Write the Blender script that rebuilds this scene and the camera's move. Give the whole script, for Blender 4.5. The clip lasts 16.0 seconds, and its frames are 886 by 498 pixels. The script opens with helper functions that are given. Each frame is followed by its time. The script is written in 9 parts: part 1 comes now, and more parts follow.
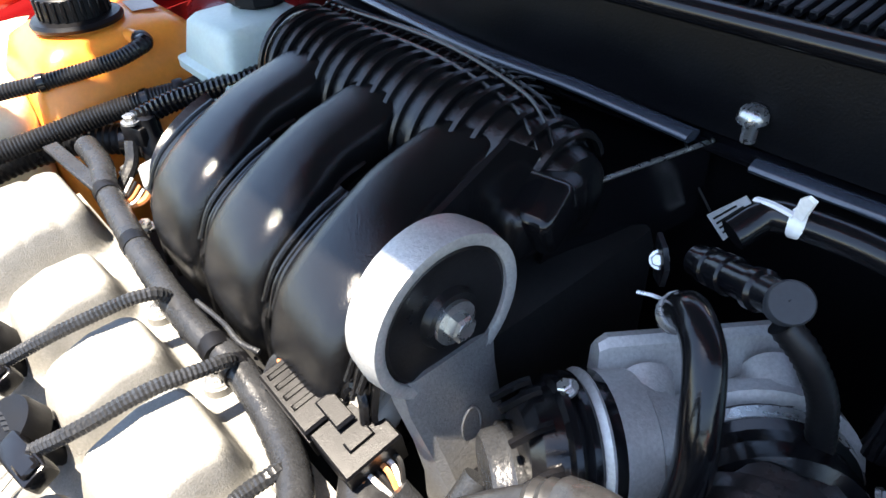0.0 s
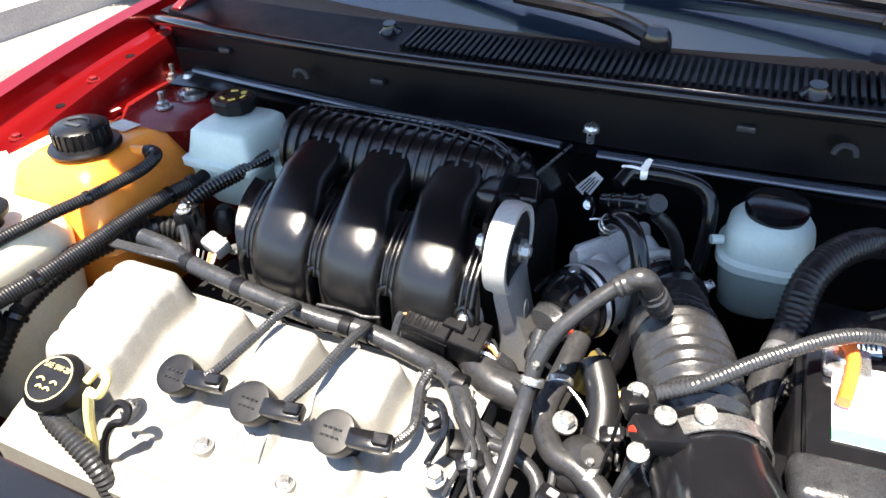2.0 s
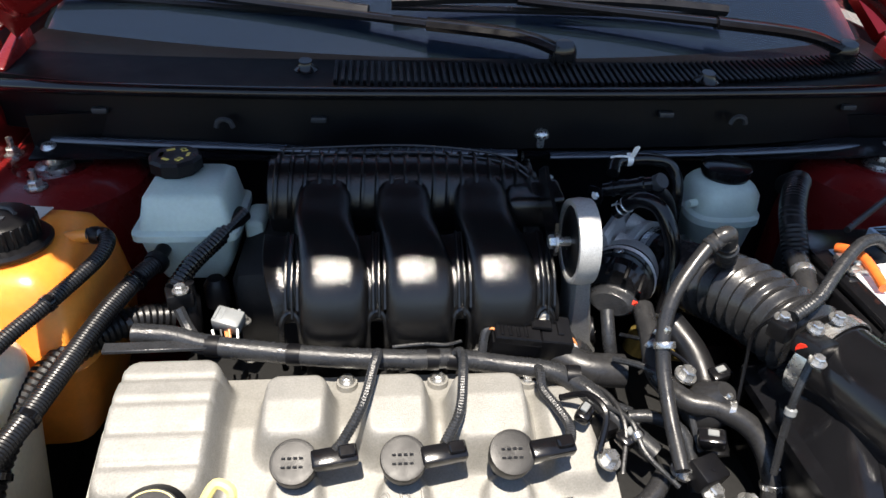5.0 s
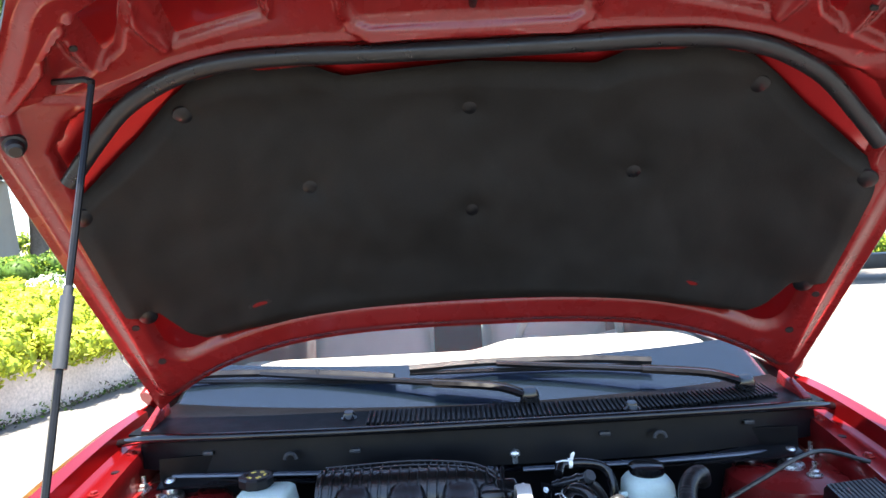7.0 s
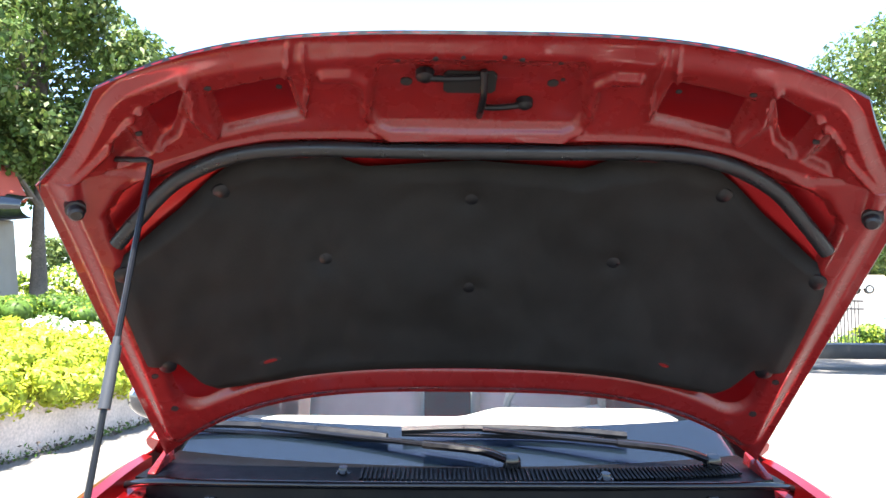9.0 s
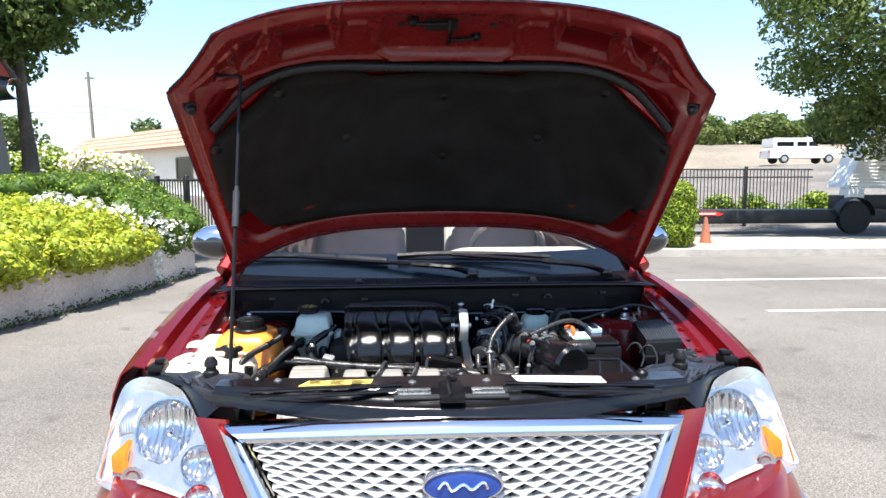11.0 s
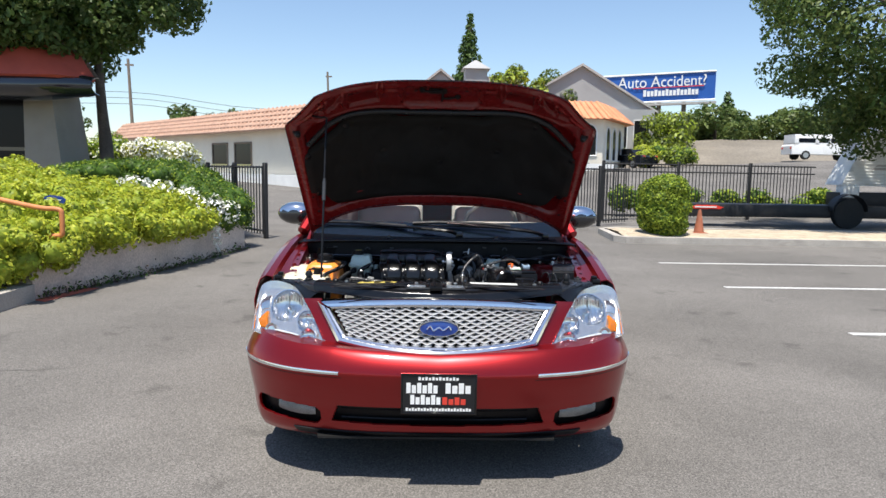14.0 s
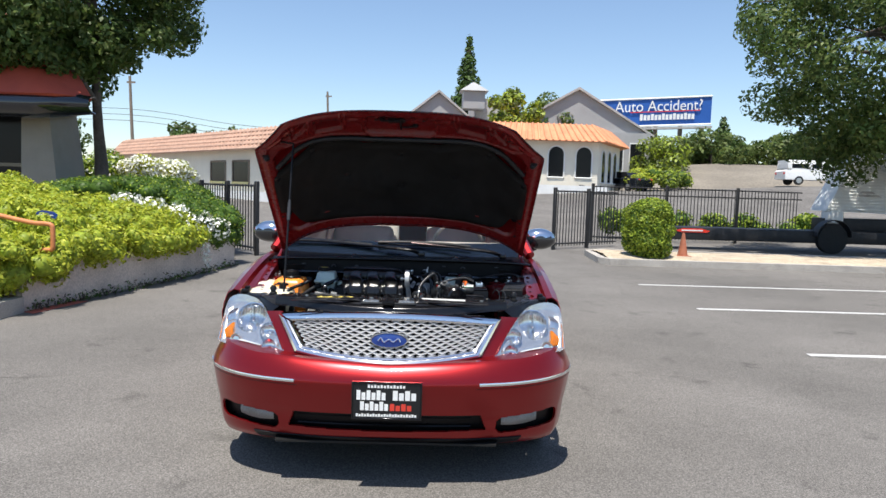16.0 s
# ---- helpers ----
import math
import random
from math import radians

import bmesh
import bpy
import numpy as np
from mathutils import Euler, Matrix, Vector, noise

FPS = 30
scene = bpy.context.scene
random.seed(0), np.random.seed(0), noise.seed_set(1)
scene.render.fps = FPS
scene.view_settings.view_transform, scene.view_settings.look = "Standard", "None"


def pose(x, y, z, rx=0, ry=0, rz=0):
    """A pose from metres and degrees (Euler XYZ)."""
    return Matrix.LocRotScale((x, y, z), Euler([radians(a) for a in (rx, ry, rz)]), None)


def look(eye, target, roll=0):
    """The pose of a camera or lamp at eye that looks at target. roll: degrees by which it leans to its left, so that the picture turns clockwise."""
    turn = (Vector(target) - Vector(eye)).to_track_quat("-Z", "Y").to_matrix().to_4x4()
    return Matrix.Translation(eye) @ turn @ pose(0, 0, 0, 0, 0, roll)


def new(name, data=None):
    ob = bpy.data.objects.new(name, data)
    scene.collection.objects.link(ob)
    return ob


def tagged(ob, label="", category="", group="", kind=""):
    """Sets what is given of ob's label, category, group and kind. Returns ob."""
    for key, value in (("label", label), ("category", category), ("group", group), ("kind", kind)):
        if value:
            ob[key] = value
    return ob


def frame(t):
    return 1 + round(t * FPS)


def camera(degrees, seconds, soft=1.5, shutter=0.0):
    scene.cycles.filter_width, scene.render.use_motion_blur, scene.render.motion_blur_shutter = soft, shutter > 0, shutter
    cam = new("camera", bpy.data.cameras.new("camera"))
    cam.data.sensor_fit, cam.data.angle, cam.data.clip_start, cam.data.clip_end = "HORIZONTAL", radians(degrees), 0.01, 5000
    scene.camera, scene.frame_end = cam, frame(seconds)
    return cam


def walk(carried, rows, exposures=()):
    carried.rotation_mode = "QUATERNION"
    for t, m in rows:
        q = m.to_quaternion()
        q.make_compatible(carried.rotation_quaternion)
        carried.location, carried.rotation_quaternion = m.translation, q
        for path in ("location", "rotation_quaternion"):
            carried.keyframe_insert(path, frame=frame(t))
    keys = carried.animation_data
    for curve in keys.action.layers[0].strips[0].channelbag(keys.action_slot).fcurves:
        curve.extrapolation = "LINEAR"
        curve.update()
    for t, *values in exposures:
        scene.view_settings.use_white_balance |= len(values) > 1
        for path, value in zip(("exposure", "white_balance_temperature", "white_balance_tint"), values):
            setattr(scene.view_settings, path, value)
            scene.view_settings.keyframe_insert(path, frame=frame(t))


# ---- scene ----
EXPO_ROWS = [(0, 2.35, 7300, 12), (0.5, 2.5, 7300, 12), (1.5, 2.42, 7200, 12), (2.0, 2.3, 7200, 12), (2.5, 2.05, 7200, 12), (3.0, 1.65, 7100, 12), (3.5, 1.25, 7000, 12), (6.0, 1.05, 6900, 11), (6.5, 2.0, 6800, 10), (7.0, 2.6, 6700, 10), (9.0, 2.65, 6600, 10), (9.5, 2.45, 6700, 10), (10.0, 2.15, 6600, 10), (10.2, 2.0, 6600, 10), (12.3, 0.6, 6600, 10), (16.0, 0.46, 6500, 10)]
cam = camera(66.3, 16.0, soft=1.5)
PATH = [
    (0, (0.28, 0.767, 1.153), (-0.929, 1.784, -0.073), -2.3),
    (0.5, (0.296, 0.712, 1.202), (-0.847, 1.79, -0.036), -0.0),
    (1, (0.321, 0.605, 1.275), (-0.771, 1.777, 0.077), 0.0),
    (1.5, (0.309, 0.478, 1.318), (-0.657, 1.787, 0.155), -2.4),
    (2, (0.258, 0.344, 1.334), (-0.433, 1.828, 0.185), -1.7),
    (2.5, (0.189, 0.368, 1.326), (-0.303, 1.868, 0.099), -1.9),
    (3, (0.133, 0.397, 1.332), (-0.305, 1.902, 0.09), -1.6),
    (3.5, (0.008, 0.331, 1.333), (-0.178, 1.929, 0.144), 0.5),
    (6, (-0.19, 0.118, 1.313), (0.009, 1.973, 0.591), 1.6),
    (6.5, (-0.118, -0.061, 1.34), (-0.077, 1.911, 1.014), -2.0),
    (7, (-0.057, -0.245, 1.382), (-0.06, 1.755, 1.361), -2.9),
    (7.5, (-0.035, -0.313, 1.402), (-0.046, 1.682, 1.551), -1.4),
    (8, (-0.039, -0.319, 1.412), (-0.034, 1.673, 1.584), -0.6),
    (8.5, (-0.047, -0.337, 1.411), (-0.038, 1.656, 1.584), -0.0),
    (9, (-0.066, -0.41, 1.403), (-0.052, 1.583, 1.569), 0.6),
    (9.5, (-0.135, -0.533, 1.359), (-0.032, 1.464, 1.373), 0.6),
    (10, (-0.153, -0.72, 1.36), (-0.023, 1.271, 1.22), 0.5),
    (10.2, (-0.137, -0.819, 1.363), (-0.016, 1.172, 1.22), 0.3),
    (12.3, (-0.074, -1.957, 1.352), (-0.04, 0.019, 1.044), -0.9),
    (12.5, (-0.049, -2.092, 1.354), (-0.039, -0.115, 1.051), -0.9),
    (13, (-0.079, -2.315, 1.39), (-0.066, -0.334, 1.121), 0.8),
    (13.5, (-0.117, -2.577, 1.4), (-0.079, -0.593, 1.148), 1.3),
    (14, (-0.018, -2.788, 1.402), (0.006, -0.802, 1.169), 0.9),
    (14.5, (0.122, -2.96, 1.412), (0.089, -0.978, 1.152), 0.1),
    (15, (0.177, -3.015, 1.429), (0.1, -1.032, 1.179), 0.5),
    (15.5, (0.194, -3.013, 1.423), (0.18, -1.023, 1.225), 0.5),
    (16, (0.213, -3.046, 1.428), (0.24, -1.054, 1.253), 1.7),
]
walk(cam, [(t, look(eye, target, roll)) for t, eye, target, roll in PATH], EXPO_ROWS)

# ---- world, sun, exposure ----
world = bpy.data.worlds.new("world")
scene.world = world
world.use_nodes = True
wn = world.node_tree
sky = wn.nodes.new("ShaderNodeTexSky")
sky.sky_type = "NISHITA"
sky.sun_disc = False
sky.sun_elevation = radians(73.3)
sky.sun_rotation = radians(194)
sky.altitude = 50
sky.air_density, sky.dust_density, sky.ozone_density = 1.0, 0.4, 2.5
wn.links.new(sky.outputs["Color"], wn.nodes["Background"].inputs["Color"])
wn.nodes["Background"].inputs["Strength"].default_value = 0.125
sun_data = bpy.data.lights.new("sun", "SUN")
sun_data.energy, sun_data.angle, sun_data.color = 5.0, radians(0.6), (1.0, 0.955, 0.88)
sun = new("sun", sun_data)
sun.matrix_world = look((-0.8, -3.1, 10.0), (0.0, 0.0, 0.0))

# ---- materials ----


def mat(name, col, rough=0.5, metal=0.0, var=0.12, scale=12.0, fine=0.08, fscale=180.0, bump=0.0, bscale=250.0,
        coat=0.0, trans=0.0, ior=1.45, rvar=0.0, spec=0.5, sss=0.0, alpha=1.0, rand=0.0):
    """A surface with broad and fine variation of colour, roughness and relief, in metres."""
    m = bpy.data.materials.new(name)
    m.use_nodes = True
    nt = m.node_tree
    b = nt.nodes["Principled BSDF"]
    N, L = nt.nodes.new, nt.links.new
    co = N("ShaderNodeTexCoord").outputs["Object"]

    def noise_tex(s, det=4.0, ro=0.6):
        n = N("ShaderNodeTexNoise")
        n.inputs["Scale"].default_value, n.inputs["Detail"].default_value, n.inputs["Roughness"].default_value = s, det, ro
        L(co, n.inputs["Vector"])
        return n.outputs["Fac"]

    def ramp(src, lo, hi):
        r = N("ShaderNodeMapRange")
        r.inputs["From Min"].default_value, r.inputs["From Max"].default_value = 0.3, 0.7
        r.inputs["To Min"].default_value, r.inputs["To Max"].default_value = lo, hi
        L(src, r.inputs["Value"])
        return r.outputs["Result"]

    def mul(a, c):
        n = N("ShaderNodeMath")
        n.operation = "MULTIPLY"
        L(a, n.inputs[0])
        L(c, n.inputs[1])
        return n.outputs[0]
    broad = ramp(noise_tex(scale), 1 - var, 1 + var)
    small = ramp(noise_tex(fscale, 2.0), 1 - fine, 1 + fine)
    f = mul(broad, small)
    if rand:
        oi = N("ShaderNodeObjectInfo")
        rr = N("ShaderNodeMapRange")
        rr.inputs["To Min"].default_value, rr.inputs["To Max"].default_value = 1 - rand, 1 + rand
        L(oi.outputs["Random"], rr.inputs["Value"])
        f = mul(f, rr.outputs["Result"])
    v = N("ShaderNodeVectorMath")
    v.operation = "SCALE"
    v.inputs[0].default_value = col
    L(f, v.inputs["Scale"])
    L(v.outputs["Vector"], b.inputs["Base Color"])
    b.inputs["Metallic"].default_value = metal
    b.inputs["Roughness"].default_value = rough
    b.inputs["IOR"].default_value = ior
    b.inputs["Specular IOR Level"].default_value = spec
    b.inputs["Coat Weight"].default_value = coat
    b.inputs["Coat Roughness"].default_value = 0.04
    b.inputs["Transmission Weight"].default_value = trans
    b.inputs["Alpha"].default_value = alpha
    if sss:
        b.inputs["Subsurface Weight"].default_value = sss
        b.inputs["Subsurface Radius"].default_value = (0.03, 0.02, 0.01)
        b.inputs["Subsurface Scale"].default_value = 0.5
    if rvar:
        L(ramp(noise_tex(scale * 2.3, 5.0), max(0.02, rough - rvar), rough + rvar), b.inputs["Roughness"])
    if bump:
        bn = N("ShaderNodeBump")
        bn.inputs["Strength"].default_value, bn.inputs["Distance"].default_value = bump, 0.002
        L(noise_tex(bscale, 3.0), bn.inputs["Height"])
        L(bn.outputs["Normal"], b.inputs["Normal"])
    return m


def leaf_mat(name, col, var, scale):
    """Leaf: light also passes through it."""
    m = mat(name, col, 0.5, 0, var, scale, 0.3, 25, spec=0.35)
    nt = m.node_tree
    b, o = nt.nodes["Principled BSDF"], nt.nodes["Material Output"]
    t, mix = nt.nodes.new("ShaderNodeBsdfTranslucent"), nt.nodes.new("ShaderNodeMixShader")
    src = b.inputs["Base Color"].links[0].from_socket
    nt.links.new(src, t.inputs["Color"])
    mix.inputs["Fac"].default_value = 0.35
    nt.links.new(b.outputs["BSDF"], mix.inputs[1])
    nt.links.new(t.outputs["BSDF"], mix.inputs[2])
    nt.links.new(mix.outputs["Shader"], o.inputs["Surface"])
    return m


def add_speckle(m, scale, size, dark, light):
    """Stones of lighter and darker tone over a surface, and broad stains."""
    nt = m.node_tree
    N, L = nt.nodes.new, nt.links.new
    b = nt.nodes["Principled BSDF"]
    src = b.inputs["Base Color"].links[0].from_socket
    co = N("ShaderNodeTexCoord").outputs["Object"]
    fac = None
    for sc, lo, hi, a, c in ((scale, 0.0, 1.0, dark, light), (size, 0.50, 0.72, 1.0, 0.80), (size * 7, 0.62, 0.70, 1.0, 0.72)):
        if sc == scale:
            t = N("ShaderNodeTexVoronoi")
            out = t.outputs["Color"]
        else:
            t = N("ShaderNodeTexNoise")
            t.inputs["Detail"].default_value = 5.0
            out = t.outputs["Fac"]
        t.inputs["Scale"].default_value = sc
        L(co, t.inputs["Vector"])
        r = N("ShaderNodeMapRange")
        r.inputs["From Min"].default_value, r.inputs["From Max"].default_value = lo, hi
        r.inputs["To Min"].default_value, r.inputs["To Max"].default_value = a, c
        L(out, r.inputs["Value"])
        if fac is None:
            fac = r.outputs["Result"]
        else:
            k = N("ShaderNodeMath")
            k.operation = "MULTIPLY"
            L(fac, k.inputs[0])
            L(r.outputs["Result"], k.inputs[1])
            fac = k.outputs[0]
    v = N("ShaderNodeVectorMath")
    v.operation = "SCALE"
    L(src, v.inputs[0])
    L(fac, v.inputs["Scale"])
    L(v.outputs["Vector"], b.inputs["Base Color"])


PAINT = mat("red_car_paint", (0.27, 0.006, 0.008), 0.28, 0.7, 0.03, 3, 0.10, 900, coat=0.55)
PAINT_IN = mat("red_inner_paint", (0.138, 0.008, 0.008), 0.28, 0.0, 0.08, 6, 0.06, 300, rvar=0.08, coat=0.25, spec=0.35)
CHROME = mat("chrome", (0.80, 0.81, 0.83), 0.07, 1.0, 0.03, 8, 0.02)
CHROME_W = mat("bright_plated_plastic", (0.86, 0.87, 0.88), 0.16, 1.0, 0.03, 8, 0.02)
SATIN = mat("satin_chrome_mesh", (0.86, 0.86, 0.87), 0.30, 0.65, 0.03, 8, 0.02)
BLACK = mat("black_plastic", (0.005, 0.005, 0.006), 0.36, 0, 0.2, 14, 0.2, 500, bump=0.10, bscale=900, rvar=0.1, spec=0.28)
BLACK_GLOSS = mat("glossy_black_plastic", (0.006, 0.006, 0.007), 0.15, 0, 0.2, 10, 0.15, 500, bump=0.05, bscale=500, rvar=0.08)
MANI = mat("black_moulded_intake", (0.006, 0.006, 0.0065), 0.18, 0, 0.2, 10, 0.2, 900, bump=0.22, bscale=620, rvar=0.05, spec=0.6)
GREYPL = mat("grey_painted_panel", (0.026, 0.028, 0.032), 0.5, 0, 0.12, 9, 0.08, 400, bump=0.05, rvar=0.1)
CARRIER = mat("blue_grey_carrier", (0.018, 0.020, 0.026), 0.33, 0, 0.2, 9, 0.1, 300, bump=0.05, rvar=0.12)
RUBBER = mat("black_rubber", (0.009, 0.009, 0.010), 0.36, 0, 0.25, 15, 0.15, 300, bump=0.1, rvar=0.12, spec=0.4)
PLUGGREY = mat("pale_grey_plug", (0.20, 0.21, 0.21), 0.4, 0, 0.12, 40)
RUBBER_M = mat("bellows_rubber", (0.018, 0.018, 0.019), 0.26, 0, 0.25, 18, 0.15, 300, bump=0.1, rvar=0.12)
RUBBER_D = mat("dusty_rubber_hose", (0.022, 0.022, 0.023), 0.32, 0, 0.25, 25, 0.2, 300, bump=0.1, rvar=0.12)
LOOM = mat("taped_wiring_loom", (0.023, 0.024, 0.026), 0.28, 0, 0.25, 30, 0.3, 700, bump=0.25, bscale=500, rvar=0.15)
COWL = mat("matt_black_cowl", (0.0032, 0.0032, 0.0040), 0.38, 0, 0.3, 6, 0.2, 300, bump=0.15, bscale=500, rvar=0.1, spec=0.13)
# a black gloss lip; its blue-grey base colour holds the sky's reflection
LIP = mat("black_lip_sky_sheen", (0.045, 0.055, 0.072), 0.20, 0, 0.15, 20, 0.1, 300, spec=0.9, coat=0.5)
# near-black that puts the shade of deep recesses into the colour
SHADE_BLACK = mat("recess_shade_black", (0.006, 0.006, 0.006), 0.7, 0, 0.3, 10, 0.3, 200, bump=0.3, bscale=60)
ALU = mat("cast_aluminium", (0.50, 0.50, 0.49), 0.42, 0.45, 0.12, 20, 0.12, 400, bump=0.25, bscale=600, rvar=0.08)
ALU_D = mat("grey_cast_alloy", (0.30, 0.30, 0.30), 0.5, 0.6, 0.14, 20, 0.14, 400, bump=0.3, bscale=600, rvar=0.08)
ALU_W = mat("pale_cast_valve_cover", (0.255, 0.248, 0.228), 0.5, 0.2, 0.10, 22, 0.12, 420, bump=0.35, bscale=700, rvar=0.1)
STEEL = mat("zinc_steel", (0.55, 0.55, 0.54), 0.3, 0.9, 0.15, 60, 0.1, 600, rvar=0.1)
POLY_W = mat("translucent_white_plastic", (0.44, 0.53, 0.49), 0.4, 0, 0.08, 14, 0.04, 200, sss=0.10, bump=0.05)
POLY_Y = mat("aged_cream_plastic", (0.72, 0.66, 0.50), 0.42, 0, 0.10, 12, 0.05, 200, sss=0.25, bump=0.05)
ORANGE = mat("orange_coolant_plastic", (0.87, 0.29, 0.045), 0.30, 0, 0.22, 9, 0.04, 200, sss=0.35, bump=0.04)
INSUL = mat("hood_insulation_felt", (0.0105, 0.0098, 0.0092), 0.72, 0, 0.28, 5, 0.25, 500, bump=0.5, bscale=450, spec=0.16)
LABEL_Y = mat("yellow_label", (0.70, 0.54, 0.12), 0.4, 0, 0.05)
LABEL_W = mat("white_label", (0.80, 0.80, 0.78), 0.35, 0, 0.04)
INK = mat("black_print", (0.01, 0.01, 0.01), 0.5)
RED_INK = mat("red_print", (0.62, 0.05, 0.03), 0.5)
REDPART = mat("red_plastic_lock", (0.75, 0.04, 0.02), 0.35)
YELLOW = mat("yellow_plastic", (0.66, 0.57, 0.24), 0.4)
COPPER = mat("orange_wire", (0.75, 0.28, 0.10), 0.45)
COPPER_H = mat("orange_heat_sleeve", (0.85, 0.16, 0.03), 0.4, 0, 0.15, 60)
GREEN = mat("green_print", (0.10, 0.42, 0.22), 0.4)
PALEBLUE = mat("pale_blue_label", (0.42, 0.55, 0.66), 0.4, 0, 0.1, 40)
BRASS = mat("brass_fitting", (0.45, 0.33, 0.10), 0.35, 0.8)
LAMPSIL = mat("silvered_lamp_shell", (0.62, 0.64, 0.66), 0.20, 0.75, 0.08, 30, 0.05, 200, bump=0.5, bscale=38)
GLASS = mat("clear_lens", (0.02, 0.02, 0.02), 0.03, 0, 0.0, 5, 0.0, alpha=0.05, spec=0.5)
TINT = mat("windscreen_glass", (0.02, 0.035, 0.045), 0.03, 0, 0.0, 5, 0.0, alpha=0.10, spec=0.5)
SIDEGLASS = mat("dark_tinted_glass", (0.02, 0.025, 0.03), 0.04, 0, 0.0, 5, 0.0)
AMBER = mat("amber_lens", (0.85, 0.25, 0.02), 0.12, 0, 0.05, 30, 0.05, trans=0.35)
REFLECT = mat("headlamp_reflector", (0.80, 0.82, 0.84), 0.28, 0.35, 0.06, 40, 0.06, 200, bump=0.35, bscale=70)
BEIGE = mat("beige_trim", (0.50, 0.47, 0.42), 0.6, 0, 0.06)
SEAT = mat("light_grey_leather", (0.66, 0.64, 0.58), 0.5, 0, 0.08)
BLUE = mat("blue_enamel", (0.015, 0.05, 0.25), 0.2, 0, 0.05, coat=0.6)
PLATE = mat("black_plate", (0.012, 0.013, 0.015), 0.3, 0, 0.05)
TYRE = mat("tyre_rubber", (0.02, 0.02, 0.02), 0.75, 0, 0.2, 20, 0.2, bump=0.3)
WHEEL = mat("wheel_alloy", (0.5, 0.5, 0.5), 0.3, 0.8)
ASPHALT = mat("worn_asphalt", (0.150, 0.140, 0.128), 0.92, 0, 0.20, 0.45, 0.50, 130, bump=0.45, bscale=150, spec=0.25)
add_speckle(ASPHALT, 120.0, 0.35, 0.66, 1.42)
TAR = mat("crack_tar", (0.10, 0.093, 0.085), 0.9, 0, 0.25, 8, 0.3, 80)
LINE = mat("worn_white_line", (0.50, 0.49, 0.47), 0.8, 0, 0.12, 3, 0.25, 40, bump=0.3)
CONC = mat("weathered_concrete", (0.40, 0.37, 0.33), 0.9, 0, 0.18, 2.5, 0.15, 60, bump=0.4, bscale=120)
STUCCO = mat("pinkish_stucco", (0.57, 0.475, 0.41), 0.92, 0, 0.20, 1.6, 0.18, 40, bump=0.7, bscale=90)
BARK_G = mat("tan_wood_chip", (0.45, 0.37, 0.27), 0.95, 0, 0.25, 3, 0.4, 45, bump=0.9, bscale=60)
DIRT = mat("dry_hillside", (0.20, 0.175, 0.14), 0.95, 0, 0.2, 0.2, 0.25, 5, bump=0.5, bscale=10)
LEAF_Y = leaf_mat("yellow_green_leaf", (0.43, 0.46, 0.045), 0.3, 3.0)
LEAF_G = leaf_mat("green_leaf", (0.080, 0.150, 0.022), 0.35, 2.5)
LEAF_D = leaf_mat("dark_tree_leaf", (0.075, 0.125, 0.03), 0.4, 1.2)
LEAF_T = leaf_mat("olive_tree_leaf", (0.13, 0.17, 0.045), 0.45, 1.0)
LEAF_B = leaf_mat("bright_bush_leaf", (0.32, 0.40, 0.045), 0.35, 5.0)
FLOWER = mat("white_blossom", (0.80, 0.80, 0.72), 0.6, 0, 0.06)
BARK = mat("tree_bark", (0.10, 0.08, 0.065), 0.9, 0, 0.3, 6, 0.3, 60, bump=0.8, bscale=40)
IRON = mat("black_iron_fence", (0.02, 0.02, 0.022), 0.5, 0, 0.2)
TERRA = mat("clay_roof_tile", (0.62, 0.27, 0.14), 0.8, 0, 0.18, 1.5, 0.15, 20, rand=0.15)
TERRA_P = mat("faded_pink_roof_tile", (0.50, 0.32, 0.235), 0.85, 0, 0.15, 1.5, 0.15, 20, rand=0.12)
AWNING = mat("red_roof_metal", (0.42, 0.075, 0.045), 0.6, 0, 0.15, 2)
CREAM = mat("cream_render", (0.78, 0.72, 0.60), 0.85, 0, 0.06, 0.6)
GREYSID = mat("grey_siding", (0.36, 0.36, 0.36), 0.85, 0, 0.08, 0.6)
GREYROOF = mat("grey_shingle", (0.42, 0.40, 0.38), 0.9, 0, 0.12, 1.0, 0.2, 8)
TAN = mat("tan_render", (0.30, 0.27, 0.22), 0.9, 0, 0.12, 1.2, bump=0.3)
DARKGLASS = mat("dark_window", (0.012, 0.013, 0.015), 0.15, 0, 0.1, 1, spec=0.2)
BB_BLUE = mat("billboard_blue", (0.02, 0.10, 0.38), 0.5, 0, 0.04, 0.5)
WHITE = mat("white_paint", (0.78, 0.78, 0.76), 0.45, 0, 0.06, 2)
ORANGE_P = mat("orange_paint", (0.60, 0.22, 0.08), 0.5, 0, 0.15, 10)
RED_CURB = mat("faded_red_paint", (0.50, 0.12, 0.08), 0.85, 0, 0.2, 6)
BANDINK = mat("dark_frit_band", (0.007, 0.011, 0.024), 0.18, 0, 0.0, 5, 0.0, spec=0.04)
CONE = mat("faded_cone_rubber", (0.32, 0.11, 0.06), 0.7, 0, 0.2, 8)
CARBLACK = mat("black_car_paint", (0.012, 0.014, 0.018), 0.2, 0, 0.1, coat=1.0)
POLE = mat("wood_pole", (0.22, 0.18, 0.14), 0.9, 0, 0.2)

# ---- mesh helpers ----


def base(name, loc, label, category, group="", kind=""):
    """An Empty at the base of a thing, to hold its parts."""
    return tagged(put_at(new(name), loc), label, category, group, kind)


def put_at(ob, loc):
    ob.location = loc
    return ob


